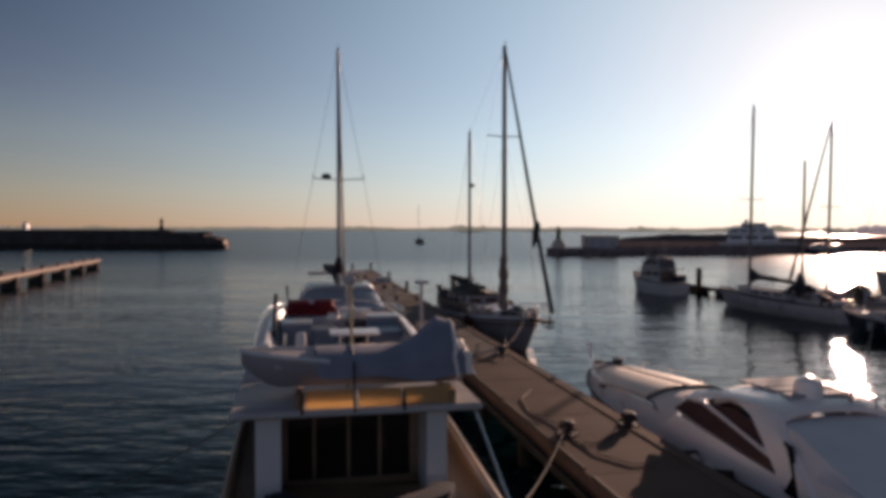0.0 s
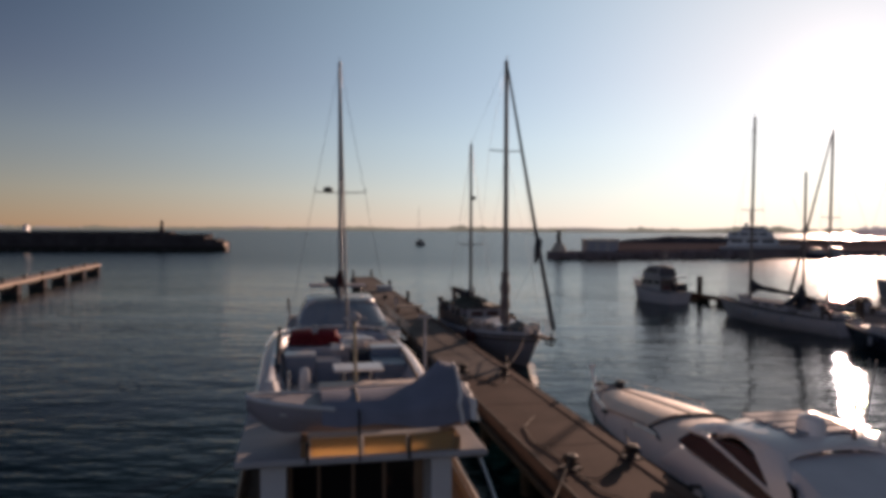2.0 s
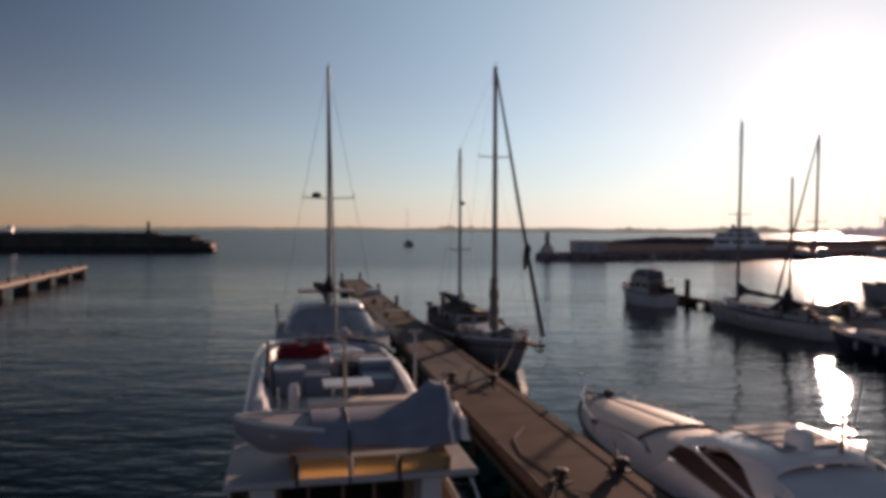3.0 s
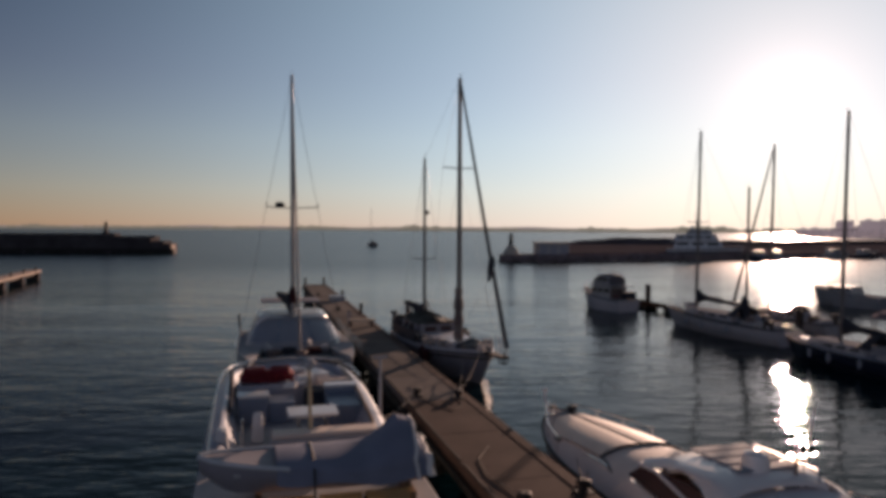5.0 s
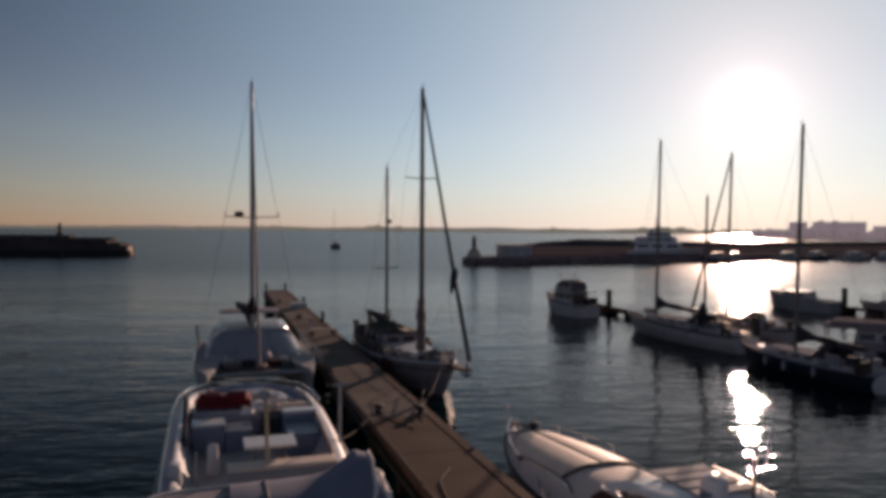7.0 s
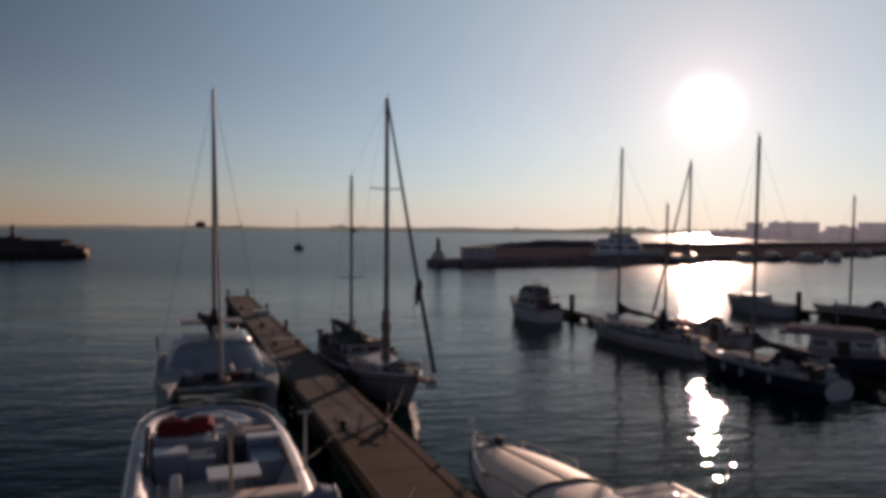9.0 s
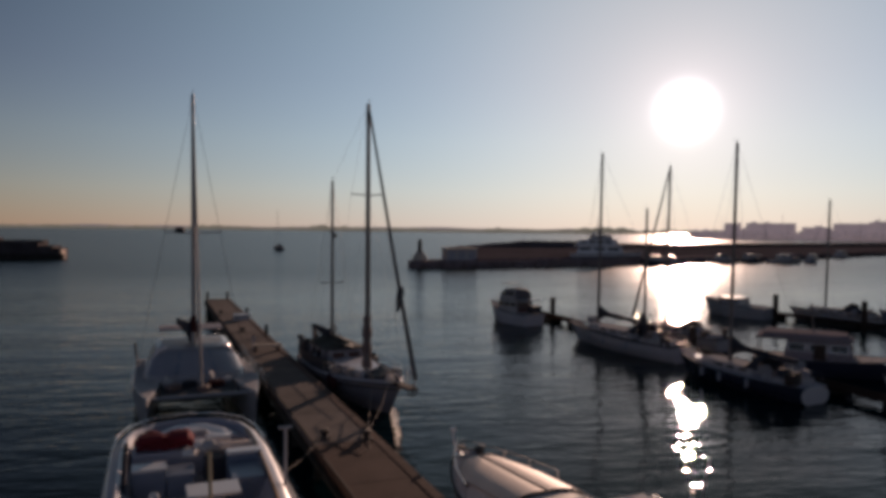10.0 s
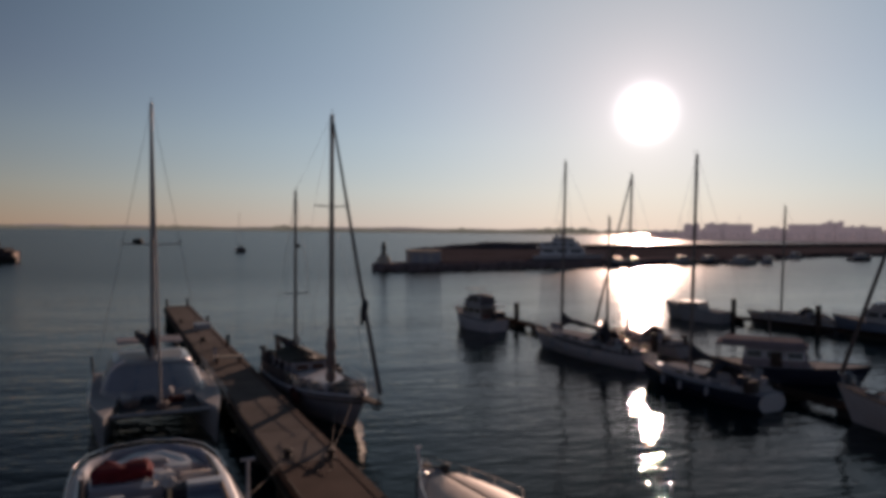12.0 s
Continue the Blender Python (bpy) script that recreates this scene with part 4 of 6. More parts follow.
def build_flybridge_yacht():
    b = thing("flybridge_yacht", pose(-1.93, 15.88, 0, 0, 0, 10.7), "white flybridge motor yacht with worn grey decks, moored to the pier", "motor yacht")
    L, B, zs, zb = 17.0, 4.6, 1.55, 2.35
    st, fu, po = 0.92, 0.52, 3.0
    hull_parts(b, L, B, zs, zb, GELCOAT, st, fu, po, 0.86, 0.05, SIDE_TEAK, WOOD)
    # bulwark round the deck, with a teak cap
    for side in (-1, 1):
        line = [(p[0], p[1]) for p in edge_line(L, B, zs, zb, st, fu, po, 0.02, 0.995, side, inset=0.06, n=26)]
        z = [p[2] for p in edge_line(L, B, zs, zb, st, fu, po, 0.02, 0.995, side, n=26)]
        part("bulwark", mk(wall_strip, line, [q - 0.02 for q in z], [q + 0.34 for q in z], 0.09), GELCOAT, b)
        part("bulwark_lining", mk(wall_strip, [(x * 0.972, y) for x, y in line][:20], [q + 0.02 for q in z][:20], [q + 0.3 for q in z][:20], 0.03), SIDE_TEAK, b, "sun-bleached teak lining")
        bm = bmesh.new()
        tube(bm, [(x, y, q + 0.37) for (x, y), q in zip(line, z)], 0.055, 8)
        part("cap_rail", bm, WOOD, b, "varnished teak cap rail")
        bm = bmesh.new()
        pts = [(x, y, q + 0.38) for (x, y), q in zip(line, z)][12:]
        rail_posts(bm, pts[::2], 0.45, 0.016)
        tube(bm, [(x, y, q + 0.45) for x, y, q in pts], 0.028, 8)
        part("bow_rail", bm, STEEL, b)
    # saloon: side walls with windows, open at the back to the glazed bulkhead
    zr = 3.2
    for side in (-1, 1):
        zf = 1.62
        x = side * 1.46 - 0.06
        bm = bmesh.new()
        box(bm, (x, 0.6, (zf + 2.25) / 2), (0.09, 7.4, 2.25 - zf), bevel=0.01)
        box(bm, (x, 0.6, 3.08), (0.09, 7.4, 0.22), bevel=0.01)
        for k in range(6):
            box(bm, (x, -3.0 + k * 1.45, 2.6), (0.09, 0.16, 0.76))
        part("cabin_side", bm, GELCOAT, b)
        for k in range(5):
            part("side_window", mk(box, (x, -2.28 + k * 1.45, 2.61), (0.02, 1.28, 0.73)), GLASS_CLEAR, b).visible_shadow = not (side == 1 and k == 2)
    part("cabin_front", mk(box, (-0.06, 4.35, 2.4), (2.95, 0.1, 1.6), rx=-8), GELCOAT, b)
    part("saloon_floor", mk(box, (-0.06, 0.5, 1.64), (2.8, 7.6, 0.06)), TIMBER, b)
    part("sofa", mk(box, (-0.95, 1.2, 1.95), (0.9, 3.0, 0.55), bevel=0.08), DODGER, b)
    # glazed aft bulkhead
    yb = -3.05
    bm = bmesh.new()
    for x in (-1.32, -0.74, -0.12, 0.45, 1.12):
        box(bm, (x, yb, 2.4), (0.06 if abs(x) < 1 else 0.22, 0.07, 1.55), bevel=0.01)
    box(bm, (-0.1, yb, 3.1), (2.7, 0.07, 0.16), bevel=0.01)
    box(bm, (-0.1, yb, 1.7), (2.7, 0.07, 0.16), bevel=0.01)
    part("aft_frame", bm, SIDE_TEAK, b, "varnished wooden door frame")
    for x, w in ((-0.99, 0.44), (-0.43, 0.56), (0.165, 0.51), (0.745, 0.53)):
        part("door_pane", mk(box, (x, yb + 0.005, 2.4), (w, 0.02, 1.26)), GLASS_DARK, b)
    # wing walls carrying the overhang
    for side in (-1, 1):
        bm = bmesh.new()
        x0, x1 = (1.18, 1.54) if side == 1 else (-1.3, -1.72)
        slab(bm, [(x1, -3.95), (x0, -3.95), (x0, -3.1), (x1, -2.7)], 1.5, zr, 1.0)
        part("wing_wall", bm, GELCOAT, b)
    # aft cockpit
    part("cockpit_sole", mk(box, (0, -5.9, 1.42), (3.7, 5.0, 0.08)), DARK_WOOD, b)
    bm = bmesh.new()
    arc = [(1.35 * math.cos(t), -4.5 - 0.75 * math.sin(t)) for t in (math.pi * k / 12 for k in range(13))]
    wall_strip(bm, arc, 1.45, 2.0, 0.3)
    part("cockpit_bench", bm, DODGER, b)
    bm = bmesh.new()
    wall_strip(bm, [(x, y - 0.02) for x, y in arc], 1.98, 2.12, 0.4)
    part("bench_cushion", bm, CANVAS_DARK, b)
    # boat deck (roof) with rounded edge
    poly = [(-2.12, -4.2), (2.12, -4.2), (2.14, 0.5), (2.12, 3.2), (2.05, 4.8), (1.75, 5.85), (1.05, 6.5), (-1.05, 6.5), (-1.75, 5.85), (-2.05, 4.8), (-2.12, 3.2), (-2.14, 0.5)]
    bm = bmesh.new()
    rings(bm, [[(x * 0.985, y * 0.99, zr) for x, y in poly], [(x, y, zr + 0.03) for x, y in poly], [(x, y, zr + 0.1) for x, y in poly], [(x * 0.985, y * 0.99, zr + 0.125) for x, y in poly]])
    part("boat_deck", bm, OLD_WHITE, b)
    zd = zr + 0.125
    # flybridge coaming: one shell on each side and the front
    right = [(1.91, -1.5), (1.91, -0.2), (1.9, 1.4), (1.89, 3.0), (1.81, 4.45), (1.56, 5.45), (0.95, 6.2), (0.0, 6.5)]
    zt = [3.55, 3.82, 3.98, 4.04, 4.04, 4.02, 4.0, 4.0]
    for side in (-1, 1):
        line = [(side * x * (0.89 if side > 0 else 1.0), y) for x, y in right]
        bm = bmesh.new()
        loops = []
        for (x, y), z in zip(line, zt):
            k = Vector((x, max(y - 3.0, 0))).normalized()
            out = [(x + k.x * 0.16, y + k.y * 0.16, zd - 0.02), (x + k.x * 0.15, y + k.y * 0.15, (zd + z) / 2), (x + k.x * 0.1, y + k.y * 0.1, z - 0.14), (x - k.x * 0.02, y - k.y * 0.02, z - 0.03), (x - k.x * 0.14, y - k.y * 0.14, z), (x - k.x * 0.22, y - k.y * 0.22, z - 0.04), (x - k.x * 0.5, y - k.y * 0.3, zd - 0.02)]
            loops.append(out)
        rings(bm, loops)
        part("flybridge_coaming", bm, FLY_GREY, b)
        if side == 1:
            part("coaming_cap", mk(tube, [(x - 0.2, y, z + 0.01) for (x, y), z in list(zip(line, zt))[:5]], 0.05, 8), WOOD, b, "varnished wooden capping")
    # moulded white dash inside the front rim
    bm = bmesh.new()
    dash = [(-1.55, 4.35), (1.55, 4.35), (1.3, 5.3), (0.6, 6.05), (-0.6, 6.05), (-1.3, 5.3)]
    rings(bm, [[(x, y, 3.3) for x, y in dash], [(x, y, 3.78) for x, y in dash], [(x * 0.62, 4.75 + (y - 4.75) * 0.8, 3.96) for x, y in dash]])
    part("dash_moulding", bm, FLY_GREY, b)
    bm = bmesh.new()
    tube(bm, [(s * x * (0.91 if s > 0 else 1.02), y, z + 0.1) for s, pts in ((-1, list(zip(right, zt))), (1, list(zip(right, zt))[::-1])) for (x, y), z in pts if not (s == 1 and (x == 0.0 or y < 2))], 0.018, 6)
    part("flybridge_rail", bm, STEEL, b)
    # trunk cabin on the foredeck
    bm = bmesh.new()
    trunk = [(-1.5, 4.2), (1.5, 4.2), (1.35, 5.8), (0.8, 6.9), (0, 7.35), (-0.8, 6.9), (-1.35, 5.8)]
    slab(bm, trunk, 2.0, 2.78, 0.9, (0, 5.2))
    part("trunk_cabin", bm, OLD_WHITE, b)
    part("deck_hatch", mk(box, (0, 6.1, 2.82), (0.6, 0.6, 0.08), bevel=0.02), GLASS_DARK, b)
    part("windlass", mk(lathe, [(0.16, 0), (0.12, 0.15), (0.17, 0.2), (0.17, 0.28), (0.05, 0.3)], 12, (0, 7.7, 2.2)), STEEL, b)
    # flybridge furniture
    def locker(cx, cy, sx, sy, h, top_mat, name):
        o = part(name, mk(box, (cx, cy, zd + h / 2), (sx, sy, h), bevel=0.05), BLUE_PAINT, b, "blue-grey locker box")
        part("lid", mk(box, (cx, cy, zd + h + 0.035), (sx + 0.04, sy + 0.04, 0.07), bevel=0.03), top_mat, o, "white lid")
    locker(-1.08, 1.95, 0.72, 0.5, 0.66, GELCOAT, "seat_locker")
    locker(-0.4, 2.15, 0.6, 0.8, 0.45, BLUE_PAINT, "seat_locker")
    locker(1.06, 1.55, 0.72, 1.3, 0.5, BLUE_PAINT, "seat_locker")
    locker(1.1, 2.35, 0.8, 0.35, 0.72, GELCOAT, "seat_back")
    tb = part("table", mk(box, (0.2, 0.05, zd + 0.68), (1.1, 0.8, 0.06), bevel=0.025), GELCOAT, b, "white folding table")
    for sx in (-1, 1):
        part("table_leg", mk(tube, [(0.2 + sx * 0.3, 0.05, zd), (0.2 + sx * 0.3, 0.05, zd + 0.66)], 0.04, 8), STEEL, tb)
    bench = part("bench", mk(box, (0.4, -0.95, zd + 0.22), (2.3, 0.5, 0.44), bevel=0.06), OLD_WHITE, b)
    part("bench_pad", mk(box, (0.4, -0.95, zd + 0.49), (2.2, 0.46, 0.1), bevel=0.04), CUSHION, bench)
    part("stair_hatch", mk(box, (0.46, 2.75, zd + 0.3), (0.5, 0.6, 0.6), bevel=0.03), CANVAS_DARK, b, "dark open companion hatch")
    part("helm_console", mk(box, (0.62, 3.9, zd + 0.4), (0.7, 0.45, 0.75), bevel=0.08, top=(0.9, 0.7)), GELCOAT, b)
    # low red cushions heaped on a white locker
    base = part("cushion_locker", mk(box, (-0.6, 3.62, zd + 0.33), (1.75, 1.0, 0.66), bevel=0.06), FLY_GREY, b)
    bm = bmesh.new()
    grid = []
    for i in range(19):
        row = []
        for q in range(13):
            u, v = i / 18, q / 12
            x, y = -1.4 + 1.38 * u + 0.05 * math.sin(9 * v), 3.3 + 1.05 * v + 0.07 * math.sin(11 * u)
            edge = min(u, 1 - u, v, 1 - v)
            z = 0.80 + 0.12 * min(1, edge * 7) + 0.09 * noise.noise(Vector((u * 4, v * 3, 2))) + 0.05 * noise.noise(Vector((u * 11, v * 9, 5))) - (0.05 if edge < 0.02 else 0)
            row.append((x, y, zd + z))
        grid.append(row)
    rings(bm, [r + [(x, y, z - 0.05) for x, y, z in reversed(r)] for r in grid])
    part("red_cover", bm, RED_VINYL, b, "crumpled faded red vinyl cover")
    for cx, cy, cz, w, d, rz, rx in ((-1.04, 3.28, 1.01, 0.6, 0.4, 6, 10), (-0.38, 3.26, 1.02, 0.54, 0.38, -8, 10)):
        part("red_cushion", mk(box, (cx, cy, zd + cz), (w, d, 0.15), bevel=0.07, rz=rz, rx=rx, top=(0.92, 0.86)), RED_VINYL, b, "faded red vinyl cushion")
    for x, y, z, w, d, h, rz, mat in ((0.22, 2.9, 0.86, 0.5, 0.3, 0.14, 24, WHITE_CLOTH), (-0.15, 2.78, 0.72, 0.34, 0.26, 0.12, -15, WHITE_CLOTH), (0.0, 4.6, 0.68, 0.9, 0.3, 0.1, 9, CANVAS_GREY)):
        part("folded_cloth", mk(box, (x, y, zd + z), (w, d, h), bevel=0.05, rz=rz, rx=8, top=(0.85, 0.8)), mat, b, "folded pale cloth")
    part("white_cushion", mk(box, (1.05, 3.2, zd + 0.62), (0.9, 0.24, 0.26), bevel=0.08), CUSHION, b)
    # slim signal mast
    m = part("signal_mast", mk(tube, [(0.1, -0.86, zd), (0.06, -0.88, 5.2)], 0.045, 10, 0.035), PLY, b, "varnished signal mast")
    bm = bmesh.new()
    lathe(bm, [(0.05, 0), (0.13, 0.05), (0.13, 0.16), (0.06, 0.22)], 12, (0.06, -0.88, 5.14))
    box(bm, (0.06, -0.88, 5.22), (0.5, 0.06, 0.05), bevel=0.01)
    part("mast_light", bm, OLD_WHITE, m)
    # T-headed post beside the coaming
    bm = bmesh.new()
    tube(bm, [(1.82, 0.5, zd), (1.82, 0.5, 5.05)], 0.035, 8)
    tube(bm, [(1.66, 0.5, 5.07), (1.98, 0.5, 5.07)], 0.04, 8)
    part("horn_post", bm, OLD_WHITE, b)
    # tall stanchion and folded bimini frame on the port side
    bm = bmesh.new()
    tube(bm, [(-1.62, 1.1, zd + 0.4), (-1.56, 1.5, 4.75)], 0.05, 8)
    part("awning_pole", bm, CANVAS_DARK, b)
    part("awning_pole", mk(tube, [(-1.3, -0.7, zd), (-1.3, -0.66, 4.1)], 0.03, 8), STEEL, b)
    bm = bmesh.new()
    box(bm, (-0.98, 0.25, zd + 0.34), (0.3, 0.28, 0.68), bevel=0.1, top=(0.7, 0.6))
    part("stowed_fender", bm, GELCOAT, b)
    part("stowed_fender", mk(box, (-1.72, -0.6, zd + 0.3), (0.34, 0.5, 0.6), bevel=0.12, top=(0.7, 0.7)), GELCOAT, b)
    # roof edge gutter posts and side ladder
    bm = bmesh.new()
    tube(bm, [(2.0, -4.1, zr), (2.3, -5.3, 1.95)], 0.028, 8)
    part("awning_strut", bm, STEEL, b)


def build_tender():
    t = thing("tender", pose(-1.15 - 0.186 * 0.72, 11.75 + 0.983 * 0.72, 3.325, 0, 0, 10.7), "dinghy under a blue-grey cover, lashed to the boat deck", "dinghy")
    n = 18
    loops, cover = [], []
    for i in range(n + 1):
        u = i / n                                   # 0 bow (left), 1 stern
        x = -1.97 + 3.8 * u
        w = 0.74 * (1 - (1 - u) ** 3.0) ** 0.6 if u < 0.6 else 0.74 * (1 - 0.12 * ((u - 0.6) / 0.4) ** 2)
        w = max(w, 0.05)
        zg = 0.72 + 0.2 * (1 - u) ** 2.2
        zk = 0.26 + 0.42 * max(0, (0.16 - u) / 0.16) ** 1.6
        pts = [(w, zg), (w * 1.02, zg - 0.12), (w * 0.9, (zg + zk) / 2), (w * 0.55, zk + 0.07), (0, zk)]
        loop = [(x, a, z) for a, z in pts] + [(x, -a, z) for a, z in reversed(pts[:-1])]
        loops.append(loop)
        if u >= 0.30:
            v = (u - 0.30) / 0.70
            crown = 0.10 + 0.22 * v + 0.44 * math.exp(-((v - 0.86) / 0.13) ** 2) + 0.02 * math.sin(9 * v)
            if v > 0.97:
                crown *= 0.55
            ring = []
            for k in range(13):
                a = math.pi * k / 12
                bulge = 1 + 0.03 * math.sin(5 * a + 8 * v) + 0.02 * noise.noise(Vector((v * 6, a * 2, 3)))
                ring.append((x, (w + 0.04) * math.cos(a) * bulge, zg - 0.02 + crown * math.sin(a) ** (0.8 + 0.8 * math.exp(-((v - 0.86) / 0.15) ** 2))))
            skirt = 0.24 + 0.05 * math.sin(11 * v)
            ring = [(x, (w + 0.06), zg - skirt)] + ring + [(x, -(w + 0.06), zg - skirt)]
            cover.append(ring)
    part("hull", mk(rings, loops), TENDER_HULL, t, "mauve-grey painted dinghy hull")
    bm = bmesh.new()
    rings(bm, cover, closed=False)
    for loop in (cover[0], cover[-1]):
        vs = [bm.verts.new(p) for p in loop]
        bm.faces.new(vs)
    part("canvas_cover", bm, TENDER_COVER, t, "faded blue-grey canvas cover with a peaked end")
    # end of the cover, drawn out and down over the stern, its sunlight painted white
    rag = random.Random(3)
    out = [(x + 0.13 + rag.uniform(-0.05, 0.07), y * 0.94, 0.42 + (z - 0.42) * 0.3 + rag.uniform(-0.04, 0.04)) for x, y, z in cover[-1]]
    mid = [(x + 0.06 + rag.uniform(-0.03, 0.03), y * 0.98, 0.42 + (z - 0.42) * 0.74 + rag.uniform(-0.03, 0.03)) for x, y, z in cover[-1]]
    bm = bmesh.new()
    rings(bm, [cover[-1], mid, out], closed=False)
    part("cover_end", bm, WHITE_CLOTH, t, "ragged end of the cover, painted white as sunlit")
    # folds where the cover is gathered at the stern, sunlight painted in as white
    rnd = random.Random(9)
    for k in range(2):
        bm = bmesh.new()
        end = [Vector(p) + Vector((rnd.uniform(0.0, 0.07), rnd.uniform(-0.04, 0.04), rnd.uniform(-0.05, 0.03))) for p in cover[-1 - k]]
        tube(bm, end, 0.055 - 0.02 * k, 7)
        part("cover_fold", bm, WHITE_CLOTH, t)
    for k in range(5):
        p = Vector(cover[-1][1 + k * 2])
        q = p + Vector((0.03, 0.12 * (1 if p.y > 0 else -1), -0.38 - 0.1 * (k % 2)))
        part("cover_fold", mk(tube, [p, p.lerp(q, 0.5) + Vector((0.08, 0, 0)), q], 0.06, 7, 0.02), WHITE_CLOTH, t)
    bm = bmesh.new()
    for side in (-1, 1):
        tube(bm, [(p[0][0], side * p[0][1], p[0][2]) for p in loops[:8]], 0.04, 8)
    part("gunwale", bm, GELCOAT, t)
    part("bow_seat", mk(box, (-1.25, 0, 0.68), (0.3, 0.9, 0.05), bevel=0.015), OLD_WHITE, t)
    # straps over the cover down to the deck
    for x in (-0.95, -0.1, 0.72):
        bm = bmesh.new()
        z = 0.98 if x > 0.5 else 0.92
        line = [(x, -0.98, 0.0), (x, -0.83, 0.5), (x, -0.79, 0.72), (x, -0.4, z), (x, 0.4, z), (x, 0.79, 0.72), (x, 0.9, 0.0)]
        if abs(x) > 0.5:
            line = [(x, -0.98, 0.0), (x, -0.9, 0.34)]
        tube(bm, line, 0.03 if abs(x) > 0.5 else 0.02, 6)
        part("strap", bm, RUBBER, t, "black lashing strap")
    # cradle boards under the hull
    for x, w in ((-0.5, 0.78), (0.35, 0.72), (1.15, 0.8)):
        bm = bmesh.new()
        box(bm, (x, -0.62, 0.16), (w, 0.05, 0.3), bevel=0.01)
        part("cradle_skirt", bm, THIN_CLOTH, t, "thin cream cloth lit through by the sun")
    for x in (-1.0, 1.6):
        part("chock", mk(box, (x, 0, 0.12), (0.12, 1.3, 0.24), bevel=0.02), WOOD, t)


def build_catamaran():
    c = thing("catamaran", pose(-5.45, 41.0, 0, 0, 0, 190.7), "white sailing catamaran moored bow-on beside the pier", "catamaran")
    L = 12.4
    for sx in (-1, 1):
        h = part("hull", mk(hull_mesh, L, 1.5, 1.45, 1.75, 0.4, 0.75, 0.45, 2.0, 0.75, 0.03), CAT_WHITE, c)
        h.location.x = sx * 2.45
        bm = bmesh.new()
        poly = [(x + sx * 2.45, y) for x, y in outline(L, 1.5, 0.75, 0.45, 2.0, inset=0.04, u1=0.98)]
        rings(bm, [[(x, y, sheer((y + L / 2) / L, 1.45, 1.75) - 0.04) for x, y in poly], [(x, y, sheer((y + L / 2) / L, 1.45, 1.75) + 0.015) for x, y in poly]])
        part("side_deck", bm, OLD_WHITE, c)
        bm = bmesh.new()
        pts = [(sx * 3.05, y, 1.5 + 0.02 * max(0, y)) for y in (-5.6, -4.0, -2.4, -0.8, 0.8, 2.4, 4.0, 5.2)]
        rail_posts(bm, pts, 0.65, 0.016)
        tube(bm, [(x, y, z + 0.65) for x, y, z in pts], 0.012, 5)
        tube(bm, [(x, y, z + 0.35) for x, y, z in pts], 0.01, 5)
        part("guard_rail", bm, STEEL, c)
    bm = bmesh.new()
    box(bm, (0, -2.2, 1.2), (5.2, 7.6, 0.75), bevel=0.12)
    part("bridge_deck", bm, CAT_WHITE, c)
    part("cross_beam", mk(tube, [(-2.4, 5.0, 1.45), (2.4, 5.0, 1.45)], 0.13, 10), ALU, c)
    part("trampoline", mk(box, (0, 3.35, 1.38), (3.6, 3.3, 0.04)), CANVAS_DARK, c, "black trampoline netting between the bows")
    for i, (x, y, w) in enumerate(((-0.9, 2.6, 0.8), (0.4, 2.3, 0.6), (1.2, 3.0, 0.7), (-0.2, 3.6, 0.5))):
        part("gear_bag", mk(box, (x, y, 1.55), (w, 0.5, 0.32), bevel=0.12, rz=20 * i), (MAST_WRAP, CANVAS_DARK, DODGER, DODGER)[i], c)
    # deckhouse with rounded front
    def ring_at(z, front, back, w, r):
        pts = []
        for k in range(25):
            a = math.pi * k / 24
            x = w * math.copysign(abs(math.cos(a)) ** 0.6, math.cos(a))
            pts.append((x, front - r + r * math.sin(a) ** 0.7, z))
        return pts + [(-w, back, z), (w, back, z)]
    bm = bmesh.new()
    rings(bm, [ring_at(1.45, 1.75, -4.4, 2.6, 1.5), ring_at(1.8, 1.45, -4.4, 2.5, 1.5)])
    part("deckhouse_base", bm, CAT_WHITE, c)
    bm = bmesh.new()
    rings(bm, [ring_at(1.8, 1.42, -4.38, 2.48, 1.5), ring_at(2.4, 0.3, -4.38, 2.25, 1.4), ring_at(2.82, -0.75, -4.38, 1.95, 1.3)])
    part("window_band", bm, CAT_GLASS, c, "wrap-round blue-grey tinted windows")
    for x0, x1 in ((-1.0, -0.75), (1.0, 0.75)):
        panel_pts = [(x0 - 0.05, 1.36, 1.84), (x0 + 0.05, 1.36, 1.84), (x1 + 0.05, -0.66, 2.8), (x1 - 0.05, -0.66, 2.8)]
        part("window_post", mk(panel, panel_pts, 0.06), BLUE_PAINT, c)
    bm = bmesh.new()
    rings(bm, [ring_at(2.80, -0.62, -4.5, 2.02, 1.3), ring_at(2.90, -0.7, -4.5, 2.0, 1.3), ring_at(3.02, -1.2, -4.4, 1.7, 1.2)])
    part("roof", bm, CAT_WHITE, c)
    # Brighter white tubes paint a sunlit rim along the cabin's corner edges.
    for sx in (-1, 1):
        part("sunlit_edge", mk(tube, [(sx * 1.45, -0.95, 2.96), (sx * 1.9, -0.95, 2.78), (sx * 2.22, -0.75, 2.3), (sx * 2.46, -0.4, 1.85), (sx * 2.6, 0.1, 1.6)], 0.1, 8, 0.07), NEW_GELCOAT, c)
    part("hard_top", mk(box, (0, -5.0, 3.5), (3.6, 2.2, 0.1), bevel=0.05), GREY_PAINT, c)
    for sx in (-1, 1):
        part("hard_top_post", mk(tube, [(sx * 1.7, -5.9, 1.6), (sx * 1.6, -5.8, 3.48)], 0.035, 8), STEEL, c)
